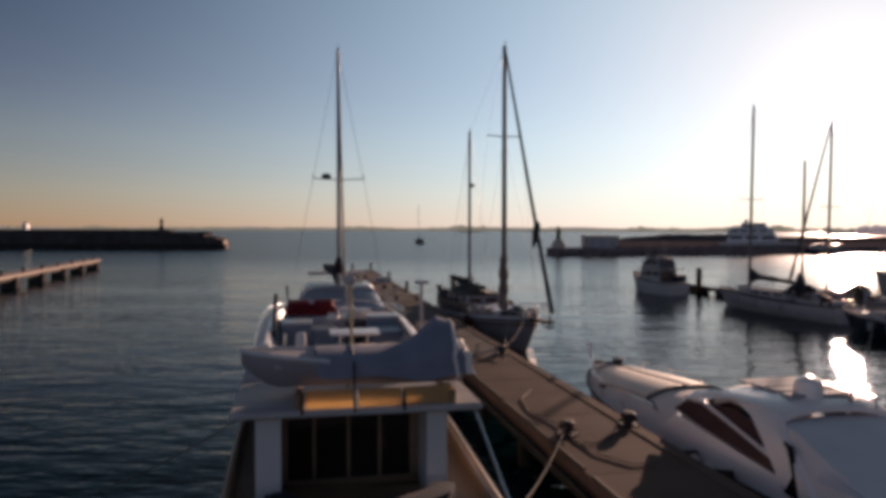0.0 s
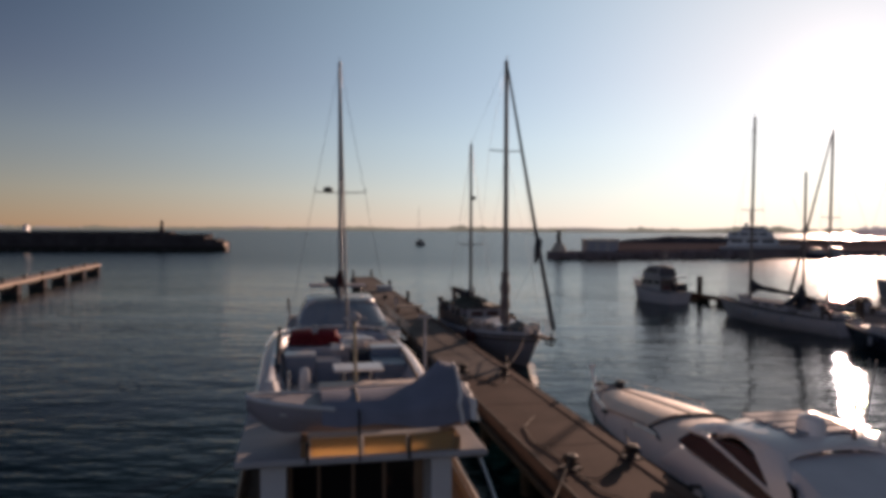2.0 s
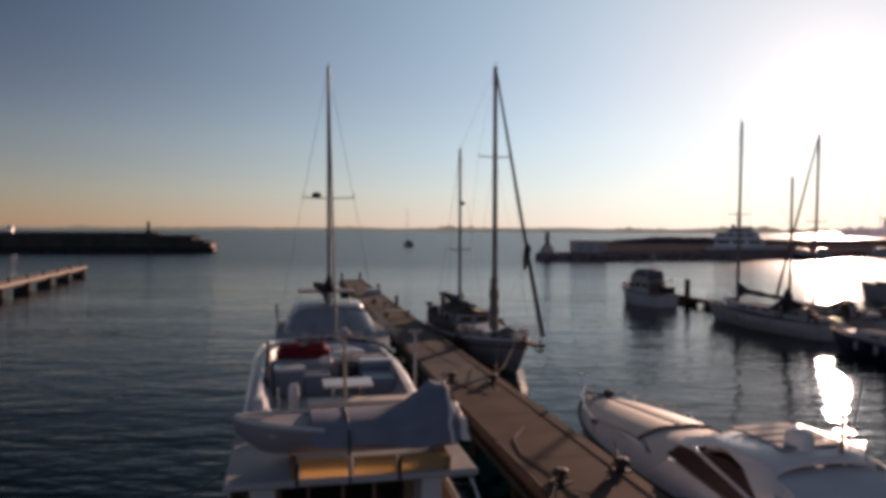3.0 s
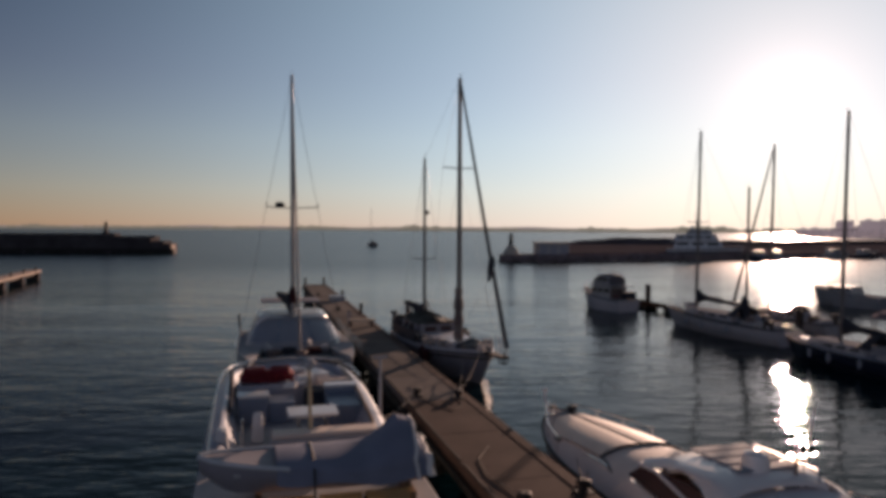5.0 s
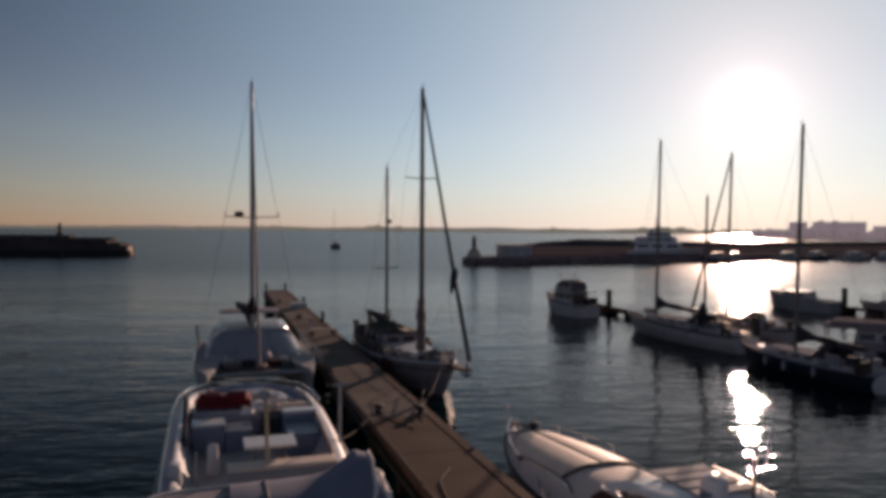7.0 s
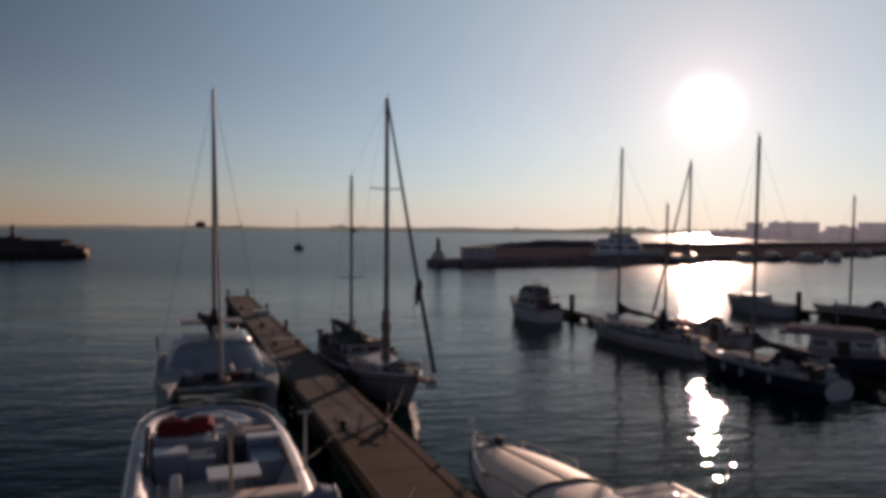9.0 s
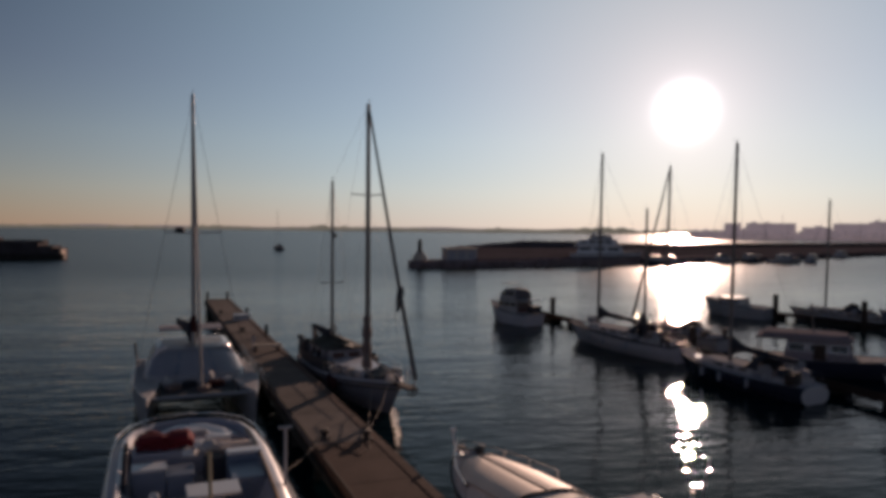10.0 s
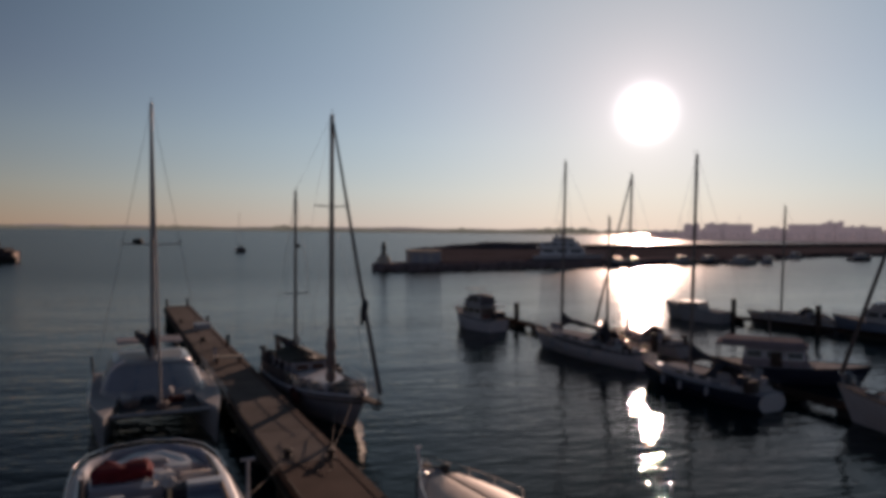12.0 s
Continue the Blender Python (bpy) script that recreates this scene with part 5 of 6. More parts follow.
        part("bow_locker", mk(box, (sx * 1.45, 2.0, 1.55), (0.5, 0.5, 0.35), bevel=0.1), CAT_WHITE, c)
    # Plates added and tilted to the sun, standing in for glints on the foredeck.
    for x, y, z, w in ((1.5, 1.95, 1.72, 0.22), (-0.75, 1.95, 1.82, 0.24)):
        n = Vector((-0.8, 0.355, 0.45)).normalized()
        a = Vector((0.355, 0.8, 0)).normalized() * w * 0.8
        up = n.cross(a).normalized() * w
        o = Vector((x, y, z))
        part("glint_plate", mk(panel, [o - a - up, o + a - up, o + a * 0.8 + up, o - a * 0.8 + up], 0.06), OLD_WHITE, c, "small white plate added and tilted to make a sun glint")
    # rig
    top = Vector((-0.02, -2.75, 17.25))
    base = Vector((0.02, -1.0, 2.85))
    m = mast_parts(c, base, top, 0.14, 0.09, ALU_DARK, (0.445,), 1.5)
    bm = bmesh.new()
    sp = base.lerp(top, 0.445)
    for sx in (-1, 1):
        tube(bm, [sp + Vector((sx * 1.5, 0, 0.0)), sp + Vector((sx * 1.5, 0, 0.35))], 0.02, 6)
    part("spreader_light", bm, CABLE, m)
    bm = bmesh.new()
    lathe(bm, [(0.05, 0), (0.26, 0.06), (0.3, 0.18), (0.22, 0.3), (0.05, 0.34)], 14, sp + Vector((0.72, 0.1, 0.02)))
    part("radar", bm, RUBBER, m, "dark radar dome on the spreader")
    part("sail_wrap", mk(tube, [base.lerp(top, 0.06), base.lerp(top, 0.125)], 0.16, 10), MAST_WRAP, m, "dark red cloth wrapped round the mast foot")
    part("furled_jib", mk(tube, [(0.0, 5.0, 1.9), (0.0, 2.5, 7.2), tuple(top.lerp(Vector((0, 5, 1.9)), 0.03))], 0.075, 8, 0.05), SAILCLOTH, c)
    boom_parts(c, (0.05, -1.35, 3.75), (0.75, -5.2, 3.9), 0.26, CANVAS_DARK)
    stays(c, [(top, (3.0, -2.6, 1.5)), (top, (-3.0, -2.6, 1.5)), (sp + Vector((1.5, 0, 0)), (3.0, -2.4, 1.5)), (sp + Vector((-1.5, 0, 0)), (-3.0, -2.4, 1.5)), (top, sp + Vector((1.5, 0, 0))), (top, sp + Vector((-1.5, 0, 0)))], 0.006)
    part("ensign_post", mk(tube, [(3.02, -4.2, 1.5), (3.1, -4.4, 2.75)], 0.07, 8), CANVAS_DARK, c)


def build_ketch():
    k = thing("ketch", pose(3.25, 42.3, 0, 0, 0, 195.5), "old two-masted ketch with furled sails, moored along the pier", "sailboat")
    L, B, zs, zb = 14.0, 4.1, 1.05, 1.75
    st, fu, po = 0.7, 0.45, 2.1
    hull_parts(k, L, B, zs, zb, KETCH_HULL, st, fu, po, 0.78, 0.12, DECK_GREY, TIMBER)
    for side in (-1, 1):
        line = [(p[0], p[1]) for p in edge_line(L, B, zs, zb, st, fu, po, 0.02, 0.99, side, inset=0.04, n=24)]
        z = [p[2] for p in edge_line(L, B, zs, zb, st, fu, po, 0.02, 0.99, side, n=24)]
        part("bulwark", mk(wall_strip, line, [q - 0.02 for q in z], [q + 0.2 for q in z], 0.07), BAND, k)
        bm = bmesh.new()
        tube(bm, [(x * 1.02, y, q - 0.22) for (x, y), q in zip(line, z)], 0.05, 6)
        part("rubbing_strake", bm, TIMBER, k)
        bm = bmesh.new()
        pts = [(x, y, q + 0.2) for (x, y), q in zip(line, z)][1::2]
        rail_posts(bm, pts, 0.55, 0.015)
        tube(bm, [(x, y, q + 0.55) for x, y, q in pts], 0.014, 5)
        tube(bm, [(x, y, q + 0.28) for x, y, q in pts], 0.01, 5)
        part("guard_rail", bm, STEEL, k)
    z0 = 1.32
    bm = bmesh.new()
    slab(bm, [(-1.25, -2.4), (1.25, -2.4), (1.2, 1.2), (0.75, 3.4), (-0.75, 3.4), (-1.2, 1.2)], z0 - 0.1, z0 + 0.5, 0.9, (0, 0.5))
    part("coachroof", bm, BAND, k)
    for sx in (-1, 1):
        for q in range(3):
            part("portlight", mk(box, (sx * 1.17, -1.5 + q * 1.1, z0 + 0.22), (0.05, 0.6, 0.18), bevel=0.03), GLASS_DARK, k)
    bm = bmesh.new()
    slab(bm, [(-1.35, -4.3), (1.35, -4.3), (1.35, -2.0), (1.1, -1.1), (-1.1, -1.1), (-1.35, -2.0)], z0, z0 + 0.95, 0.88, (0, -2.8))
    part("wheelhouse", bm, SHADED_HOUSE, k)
    for sx in (-1, 1):
        for y in (-4.2, -3.0, -1.75):
            part("window_frame", mk(tube, [(sx * 1.36, y, z0 + 0.3), (sx * 1.27, y, z0 + 0.98)], 0.05, 6), OLD_WHITE, k)
        part("window_frame", mk(tube, [(sx * 1.12, -1.12, z0 + 0.3), (sx * 1.0, -1.3, z0 + 0.98)], 0.05, 6), OLD_WHITE, k)
    for sx in (-1, 1):
        part("wheelhouse_window", mk(box, (sx * 1.3, -3.0, z0 + 0.62), (0.05, 1.5, 0.42), bevel=0.03, ry=-sx * 7), GLASS_DARK, k)
        part("wheelhouse_window", mk(box, (sx * 0.5, -1.17, z0 + 0.62), (0.75, 0.05, 0.4), bevel=0.03, rx=8), BROWN_GLASS, k)
        part("window_surround", mk(box, (sx * 0.5, -1.19, z0 + 0.62), (0.9, 0.05, 0.54), bevel=0.03, rx=8), OLD_WHITE, k)
    bm = bmesh.new()
    box(bm, (0, -3.0, z0 + 1.02), (2.6, 3.2, 0.1), bevel=0.04)
    part("wheelhouse_roof", bm, TENT, k)
    # raised hatch, stowed dinghy and gear on the foredeck
    bm = bmesh.new()
    loops = []
    for i in range(9):
        u = i / 8
        w = 0.62 * math.sin(math.pi * (0.12 + 0.8 * u)) ** 0.6
        loops.append([(w * math.cos(t), 2.9 + 2.4 * u, z0 + 0.12 + 0.42 * math.sin(t) * (0.6 + 0.4 * math.sin(math.pi * u))) for t in (math.pi * q / 10 for q in range(11))])
    rings(bm, loops)
    part("upturned_dinghy", bm, CANVAS_DARK, k, "dark upturned dinghy on the foredeck")
    part("windlass", mk(box, (0, 5.5, 1.9), (0.5, 0.35, 0.35), bevel=0.06), IRON, k)
    for i in range(6):
        part("gear_bag", mk(box, (random.Random(i).uniform(-1.2, 1.2), -5.8 + i * 0.3, z0 + 0.35), (0.6, 0.4, 0.65), bevel=0.1, rz=i * 17), (CANVAS_DARK, DODGER)[i % 2], k)
    # lumpy heap of covered gear on the foredeck, and stem fittings painted cream as sunlit
    bm = bmesh.new()
    loops = []
    for i in range(15):
        u = i / 14
        w = 1.15 * (1 - 0.55 * u) * math.sin(math.pi * (0.08 + 0.86 * u)) ** 0.35
        h = 0.5 + 0.16 * math.sin(7 * u + 1) + 0.1 * math.sin(17 * u)
        loops.append([(w * math.cos(t) + 0.12 * noise.noise(Vector((u * 5, t, 1))), 3.6 + 2.7 * u, 1.45 + 0.12 * u + h * math.sin(t) ** 0.8 * (0.8 + 0.35 * noise.noise(Vector((u * 6, t * 2, 4))))) for t in (math.pi * q / 12 for q in range(13))])
    rings(bm, loops)
    part("covered_gear", bm, CANVAS_DARK, k, "dark crumpled tarpaulin over stowed gear")
    rnd = random.Random(17)
    for i in range(9):
        side = rnd.choice((-1, 1))
        y = rnd.uniform(-5.5, 5.2)
        x = side * (half_beam((y + 7) / 14, B, st, fu, po) - 0.28)
        part("stowed_gear", mk(box, (x, y, sheer((y + 7) / 14, zs, zb) + 0.3), (rnd.uniform(0.22, 0.4), rnd.uniform(0.3, 0.8), rnd.uniform(0.4, 0.7)), bevel=0.08, rz=rnd.uniform(-20, 20)), rnd.choice((DODGER, CANVAS_DARK, SAILCLOTH, ROPE, BLUE_PAINT)), k)
    for side in (-1, 1):
        line = edge_line(L, B, zs, zb, st, fu, po, 0.04, 0.52 if side > 0 else 0.40, side, inset=0.05, n=10)
        part("weather_cloth", mk(wall_strip, [(q[0], q[1]) for q in line], [q[2] + 0.24 for q in line], [q[2] + (0.95 if side > 0 else 0.72) for q in line], 0.03), CANVAS_DARK, k, "dark canvas weather cloth on the aft rail")
    # Cream pieces stand in for sunlit bits of gear at the stem.
    part("fairlead", mk(box, (0.35, 6.55, 1.98), (0.3, 0.5, 0.26), bevel=0.08, rz=20), CUSHION, k)
    part("sunlit_fitting", mk(tube, [(-0.35, 6.1, 2.0), (0.35, 6.1, 2.0)], 0.2, 10), CUSHION, k)
    bm = bmesh.new()
    loops = []
    for i in range(9):
        u = i / 8
        y, ridge, w = -4.7 + 3.4 * u, 2.82 - 0.22 * u + 0.06 * math.sin(11 * u), 1.2 - 0.3 * u
        loops.append([(-w, y, ridge - 0.42), (-w * 0.5, y, ridge - 0.16), (0, y, ridge), (w * 0.5, y, ridge - 0.16), (w, y, ridge - 0.42), (w * 0.5, y, ridge - 0.19), (0, y, ridge - 0.03), (-w * 0.5, y, ridge - 0.19)])
    rings(bm, loops)
    part("awning", bm, TENT, k, "dark canvas awning over the wheelhouse")
    # deck boxes, jerry cans, bundles and upright gear crowding the after deck
    rnd = random.Random(23)
    for i in range(13):
        x, y = rnd.uniform(-1.25, 1.45), rnd.uniform(-6.3, -4.3)
        w, d, h = rnd.uniform(0.25, 0.55), rnd.uniform(0.25, 0.5), rnd.uniform(0.5, 1.25)
        part("deck_bundle", mk(box, (x, y, 1.2 + h / 2), (w, d, h), bevel=0.1, rz=rnd.uniform(0, 90), rx=rnd.uniform(-9, 9), top=(0.8, 0.85)), rnd.choice((DODGER, CANVAS_DARK, TENT, SAIL_DARK, ROPE, GREY_PAINT, BLUE_PAINT)), k)
    for i in range(7):
        x, y = rnd.uniform(-1.1, 1.5), rnd.uniform(-6.2, -3.8)
        part("boat_hook", mk(tube, [(x, y, 1.3), (x + rnd.uniform(-0.3, 0.3), y + rnd.uniform(-0.3, 0.3), rnd.uniform(2.5, 3.4))], 0.035, 6), rnd.choice((MAST_DARK, ALU_DARK, DARK_WOOD)), k)
    for i in range(8):
        x, y = 1.3 + rnd.uniform(-0.1, 0.1), -3.9 + i * 0.85
        part("rail_bundle", mk(box, (1.72 - 0.012 * i * i, y, 1.75), (0.2, rnd.uniform(0.35, 0.75), rnd.uniform(0.3, 0.55)), bevel=0.07, rx=rnd.uniform(-12, 12)), rnd.choice((DODGER, CANVAS_DARK, SAIL_DARK, GREY_PAINT)), k)
    part("outboard_motor", mk(box, (0.95, -6.35, 1.95), (0.35, 0.4, 0.75), bevel=0.12), RUBBER, k)
    part("coiled_rope", mk(lathe, [(0.16, 0), (0.3, 0.04), (0.3, 0.14), (0.16, 0.18)], 14, (1.1, 3.3, 1.42)), ROPE, k)
    # bowsprit with pulpit and anchor
    bm = bmesh.new()
    box(bm, (0, 7.4, 1.8), (0.5, 2.3, 0.14), bevel=0.03, rx=2)
    part("bowsprit", bm, TIMBER, k)
    bm = bmesh.new()
    for sx in (-1, 1):
        tube(bm, [(sx * 0.75, 6.1, 1.9), (sx * 0.6, 6.3, 2.6), (sx * 0.22, 8.3, 2.75), (0, 8.45, 2.75)], 0.022, 6)
        tube(bm, [(sx * 0.22, 8.3, 1.75), (sx * 0.22, 8.3, 2.75)], 0.022, 6)
        tube(bm, [(sx * 0.45, 7.2, 1.95), (sx * 0.45, 7.2, 2.68)], 0.022, 6)
    part("pulpit", bm, STEEL, k)
    bm = bmesh.new()
    tube(bm, [(0, 8.5, 2.15), (0.02, 8.55, 1.62)], 0.05, 8)
    tube(bm, [(-0.28, 8.4, 1.66), (0, 8.6, 1.56), (0.28, 8.4, 1.66)], 0.05, 8)
    part("anchor", bm, IRON, k)
    # main mast with the sail bundled at its foot, furled genoa on the stay
    mtop = Vector((0.13, 2.62, 16.45))
    mbase = Vector((0.2, 2.85, z0 + 0.4))
    m = mast_parts(k, mbase, mtop, 0.16, 0.11, MAST_DARK, (0.66,), 1.0)
    bm = bmesh.new()
    loops = []
    for i in range(12):
        z = 1.9 + i * 0.26
        r = (0.26 + 0.05 * math.sin(i * 1.9)) * (1 if i < 10 else 0.8)
        loops.append([(0.18 + r * math.cos(t), 2.72 + r * math.sin(t) * 1.1, z) for t in (2 * math.pi * q / 10 for q in range(10))])
    rings(bm, loops)
    part("bundled_sail", bm, DODGER, m, "brown bundled sail at the foot of the mast")
    tack = Vector((-0.12, 8.5, 2.0))
    part("furled_genoa", mk(tube, [tack + Vector((0, 0, 0.3)), tack.lerp(mtop, 0.4), tack.lerp(mtop, 0.97)], 0.125, 8, 0.06), SAIL_DARK, k, "dark furled genoa on the forestay")
    cl = tack.lerp(mtop, 0.275)
    bm = bmesh.new()
    loops = []
    for i in range(7):
        u = i / 6
        r = 0.07 + 0.13 * math.sin(math.pi * u ** 0.6)
        p = cl + Vector((0, 0, 0.75 - 1.3 * u)) + Vector((0.1 * u, -0.25 * u, 0))
        loops.append([p + Vector((r * math.cos(t), r * math.sin(t), 0)) for t in (2 * math.pi * q / 8 for q in range(8))])
    rings(bm, loops)
    part("genoa_clew", bm, CANVAS_DARK, k)
    # mizzen
    ztop = Vector((0, -4.0, 12.6))
    zbase = Vector((0, -3.95, z0 + 0.1))
    z = mast_parts(k, zbase, ztop, 0.11, 0.08, MAST_DARK, (0.42,), 0.8, "mizzen_mast")
    bm = bmesh.new()
    lathe(bm, [(0.04, 0), (0.16, 0.05), (0.18, 0.18), (0.05, 0.26)], 12, (-0.12, -3.85, 9.0))
    part("radar_reflector", bm, RUBBER, z)
    boom_parts(k, (0.0, -4.15, 2.75), (0.39, -6.45, 3.1), 0.22, CANVAS_DARK, lump=0.3)
    boom_parts(k, (0.0, -3.7, 2.72), (0.1, -0.5, 2.82), 0.13, TENT, lump=0.0)
    hb = 1.95
    lines = []
    sp = mbase.lerp(mtop, 0.66)
    for s in (-1, 1):
        lines += [((s * hb, 2.3, 1.8), sp + Vector((s, 0, 0.06))), (sp + Vector((s, 0, 0.06)), mtop), ((s * hb, 3.1, 1.8), sp), ((s * hb * 0.85, -4.3, 1.6), ztop), ((s * hb * 0.85, -3.7, 1.6), ztop)]
    lines += [(mtop, ztop), (ztop, (0, -6.9, 1.6)), (cl, (0.9, 4.0, 1.9))]
    stays(k, lines, 0.006)
    # stern gantry with wind vane posts
    for x, h, r in ((1.33, 2.45, 0.14), (0.39, 3.1, 0.16)):
        part("stern_post", mk(tube, [(x, -6.4, 1.35), (x, -6.45, h)], r, 8), MAST_DARK, k)
        part("post_cap", mk(lathe, [(0.1, 0), (0.26, 0.05), (0.26, 0.16), (0.1, 0.22)], 10, (x, -6.45, h - 0.1)), RUBBER, k)
    part("stern_rail", mk(tube, [(1.33, -6.45, 2.1), (0.39, -6.45, 2.1), (-1.2, -6.3, 2.1), (-1.3, -6.2, 1.4)], 0.03, 8), STEEL, k)
    # red lifebuoy on the rail facing the pier
    bm = bmesh.new()
    loops = []
    for q in range(14):
        a = 2 * math.pi * q / 14
        loops.append([(2.04 + 0.08 * math.cos(t), 1.9 + (0.3 + 0.08 * math.sin(t)) * math.cos(a), 1.2 + (0.3 + 0.08 * math.sin(t)) * math.sin(a)) for t in (2 * math.pi * w / 8 for w in range(8))])
    loops.append(loops[0])
    rings(bm, loops, caps=False)
    part("lifebuoy", bm, MAST_WRAP, k, "dark red lifebuoy on the rail")
    bm = bmesh.new()
    lathe(bm, [(0.05, 0), (0.2, 0.1), (0.22, 0.5), (0.05, 0.65)], 10, (2.1, 2.7, 0.85))
    part("fender", bm, MAST_WRAP, k, "dark red fender")


def build_cruiser():
    c = thing("express_cruiser", pose(7.353, 19.996, -0.507, 0, 0, 12.6) @ Matrix.Scale(1.08, 4), "white express cruiser with a cream sunpad and canvas cockpit cover", "motor cruiser")
    L, B, zs, zb, off = 13.4, 3.75, 1.38, 1.62, -0.7
    st, fu, po = 0.93, 0.5, 2.5
    hull_parts(c, L, B, zs, zb, NEW_GELCOAT, st, fu, po, 0.84, 0.10, NEW_GELCOAT, RUBBER)
    for o in c.children:
        o.location.y = off

    def hb(y):
        return half_beam((y - off + L / 2) / L, B, st, fu, po)

    def zsh(y):
        return sheer((y - off + L / 2) / L, zs, zb)

    def rise(y):
        return 0.16 + 0.62 * min(1, max(0, (5.7 - y) / 7.0)) ** 0.8

    def deck_z(x, y):
        w = max(hb(y) - 0.03, 0.03)
        k = min(1, abs(x) / w)
        return zsh(y) + rise(y) * (1 - k ** 2.6)
    # crowned foredeck running down to the rub rail
    bm = bmesh.new()
    loops = []
    for i in range(21):
        y = -2.3 + 8.0 * i / 20
        w = max(hb(y) - 0.03, 0.03)
        loops.append([(w * k / 8, y, deck_z(w * k / 8, y)) for k in range(-8, 9)])
    rings(bm, loops, closed=False)
    part("foredeck", bm, CREAM_DECK, c)
    # two cream pads divided by a dark seam
    for x0, x1 in ((-1.22, 0.02), (0.07, 1.22)):
        bm = bmesh.new()
        loops = []
        for i in range(15):
            u = i / 14
            y = 0.15 + 4.15 * u
            lim = (hb(y) - 0.03) * 0.82
            k = 1 - max(0, u - 0.85) * 1.6
            a, b2 = max(x0, -lim) * k, min(x1, lim) * k
            row = [(a + (b2 - a) * q / 6, y) for q in range(7)]
            loops.append([(x, yy, deck_z(x, yy) + 0.004) for x, yy in row] + [(x, yy, deck_z(x, yy) + (0.075 if 0 < q < 6 else 0.045)) for q, (x, yy) in reversed(list(enumerate(row)))])
        rings(bm, loops)
        pad = part("sunpad", bm, CUSHION, c, "cream padded sunbathing mat")
        edge = [lp[7] for lp in loops] + loops[-1][8:13] + [lp[13] for lp in reversed(loops)] + loops[0][9:13][::-1]
        part("piping", mk(tube, [(x, y, z + 0.012) for x, y, z in edge + edge[:1]], 0.012, 6), DODGER, pad, "dark brown piping")
    part("pad_seam", mk(tube, [(x, 0.1, deck_z(x, 0.1) + 0.05) for x in (-1.25, -0.6, 0.0, 0.6, 1.25)], 0.025, 6), RUBBER, c)
    for s in (-1, 1):
        part("fairlead", mk(box, (s * 0.42, 5.05, deck_z(0.42, 5.05) + 0.05), (0.1, 0.26, 0.1), bevel=0.03, rz=s * 12), STEEL, c)
        part("side_vent", mk(box, (s * 1.28, 2.6, deck_z(1.28, 2.6) + 0.03), (0.08, 0.34, 0.1), bevel=0.03), RUBBER, c)
        part("grab_rail", mk(tube, [(s * 1.4, -0.6, deck_z(1.4, -0.6)), (s * 1.38, -0.5, deck_z(1.38, -0.5) + 0.09), (s * 1.36, 0.7, deck_z(1.36, 0.7) + 0.09), (s * 1.36, 0.8, deck_z(1.36, 0.8))], 0.016, 6), STEEL, c)
    part("anchor", mk(box, (0.0, 5.55, deck_z(0, 5.5) + 0.07), (0.16, 0.5, 0.09), bevel=0.03, rx=-6), IRON, c)
    part("chain", mk(tube, [(0.0, 5.3, deck_z(0, 5.3) + 0.04), (0.1, 5.0, deck_z(0, 5.0) + 0.09), (0.22, 4.8, deck_z(0.2, 4.8) + 0.1)], 0.03, 6), IRON, c)
    part("pad_seam", mk(tube, [(-1.22, 0.12, deck_z(-1.22, 0.12) + 0.03), (-1.24, -0.2, deck_z(-1.24, -0.2) + 0.02), (-1.4, -0.75, deck_z(-1.4, -0.75) + 0.02)], 0.02, 6), RUBBER, c)
    part("anchor_hatch", mk(box, (0, 5.0, deck_z(0, 5.0) + 0.02), (0.5, 0.55, 0.08), bevel=0.03, rx=-4), OLD_WHITE, c)
    part("windlass", mk(lathe, [(0.15, -0.05), (0.13, 0.08), (0.18, 0.12), (0.16, 0.22), (0.05, 0.26)], 12, (0.28, 4.75, deck_z(0.2, 4.75))), RUBBER, c)
    part("cleat", mk(tube, [(-0.45, 4.7, deck_z(0.45, 4.7) + 0.08), (-0.3, 4.95, deck_z(0.4, 4.95) + 0.08)], 0.05, 8), STEEL, c)
    bm = bmesh.new()
    for sx in (-1, 1):
        pts = [(sx * max(hb(y) - 0.1, 0.05), y, zsh(y) + 0.05) for y in (2.0, 3.2, 4.2, 5.0, 5.7)]
        rail_posts(bm, pts, 0.42, 0.012)
        tube(bm, [(x, y, z + 0.42) for x, y, z in pts], 0.014, 6)
    part("bow_rail", bm, STEEL, c)
    bm = bmesh.new()
    tube(bm, [(-0.1, 5.75, 1.65), (-0.14, 5.95, 2.1), (-0.12, 6.0, 2.35)], 0.04, 8)
    box(bm, (-0.12, 6.02, 2.38), (0.2, 0.08, 0.1), bevel=0.03)
    part("bow_light_staff", bm, NEW_GELCOAT, c)
    # cabin shell: sides, slanted windows, arch pillars
    for s in (-1, 1):
        bm = bmesh.new()
        ys = (-7.3, -6.2, -5.3, -4.2, -3.0, -2.0, -1.2)
        top = (1.62, 1.7, 1.8, 1.9, 2.02, 2.1, 1.5)
        loops = []
        for y, z in zip(ys, top):
            w = hb(y) - 0.06
            lean = (z - 1.4) * 0.16
            loops.append([(s * w, y, 1.36), (s * (w - lean * 0.6), y, (z + 1.4) / 2), (s * (w - lean - 0.05), y, z), (s * (w - lean - 0.22), y, z - 0.02), (s * (w - 0.3), y, 1.36)])
        rings(bm, loops)
        part("cabin_side", bm, NEW_GELCOAT, c)
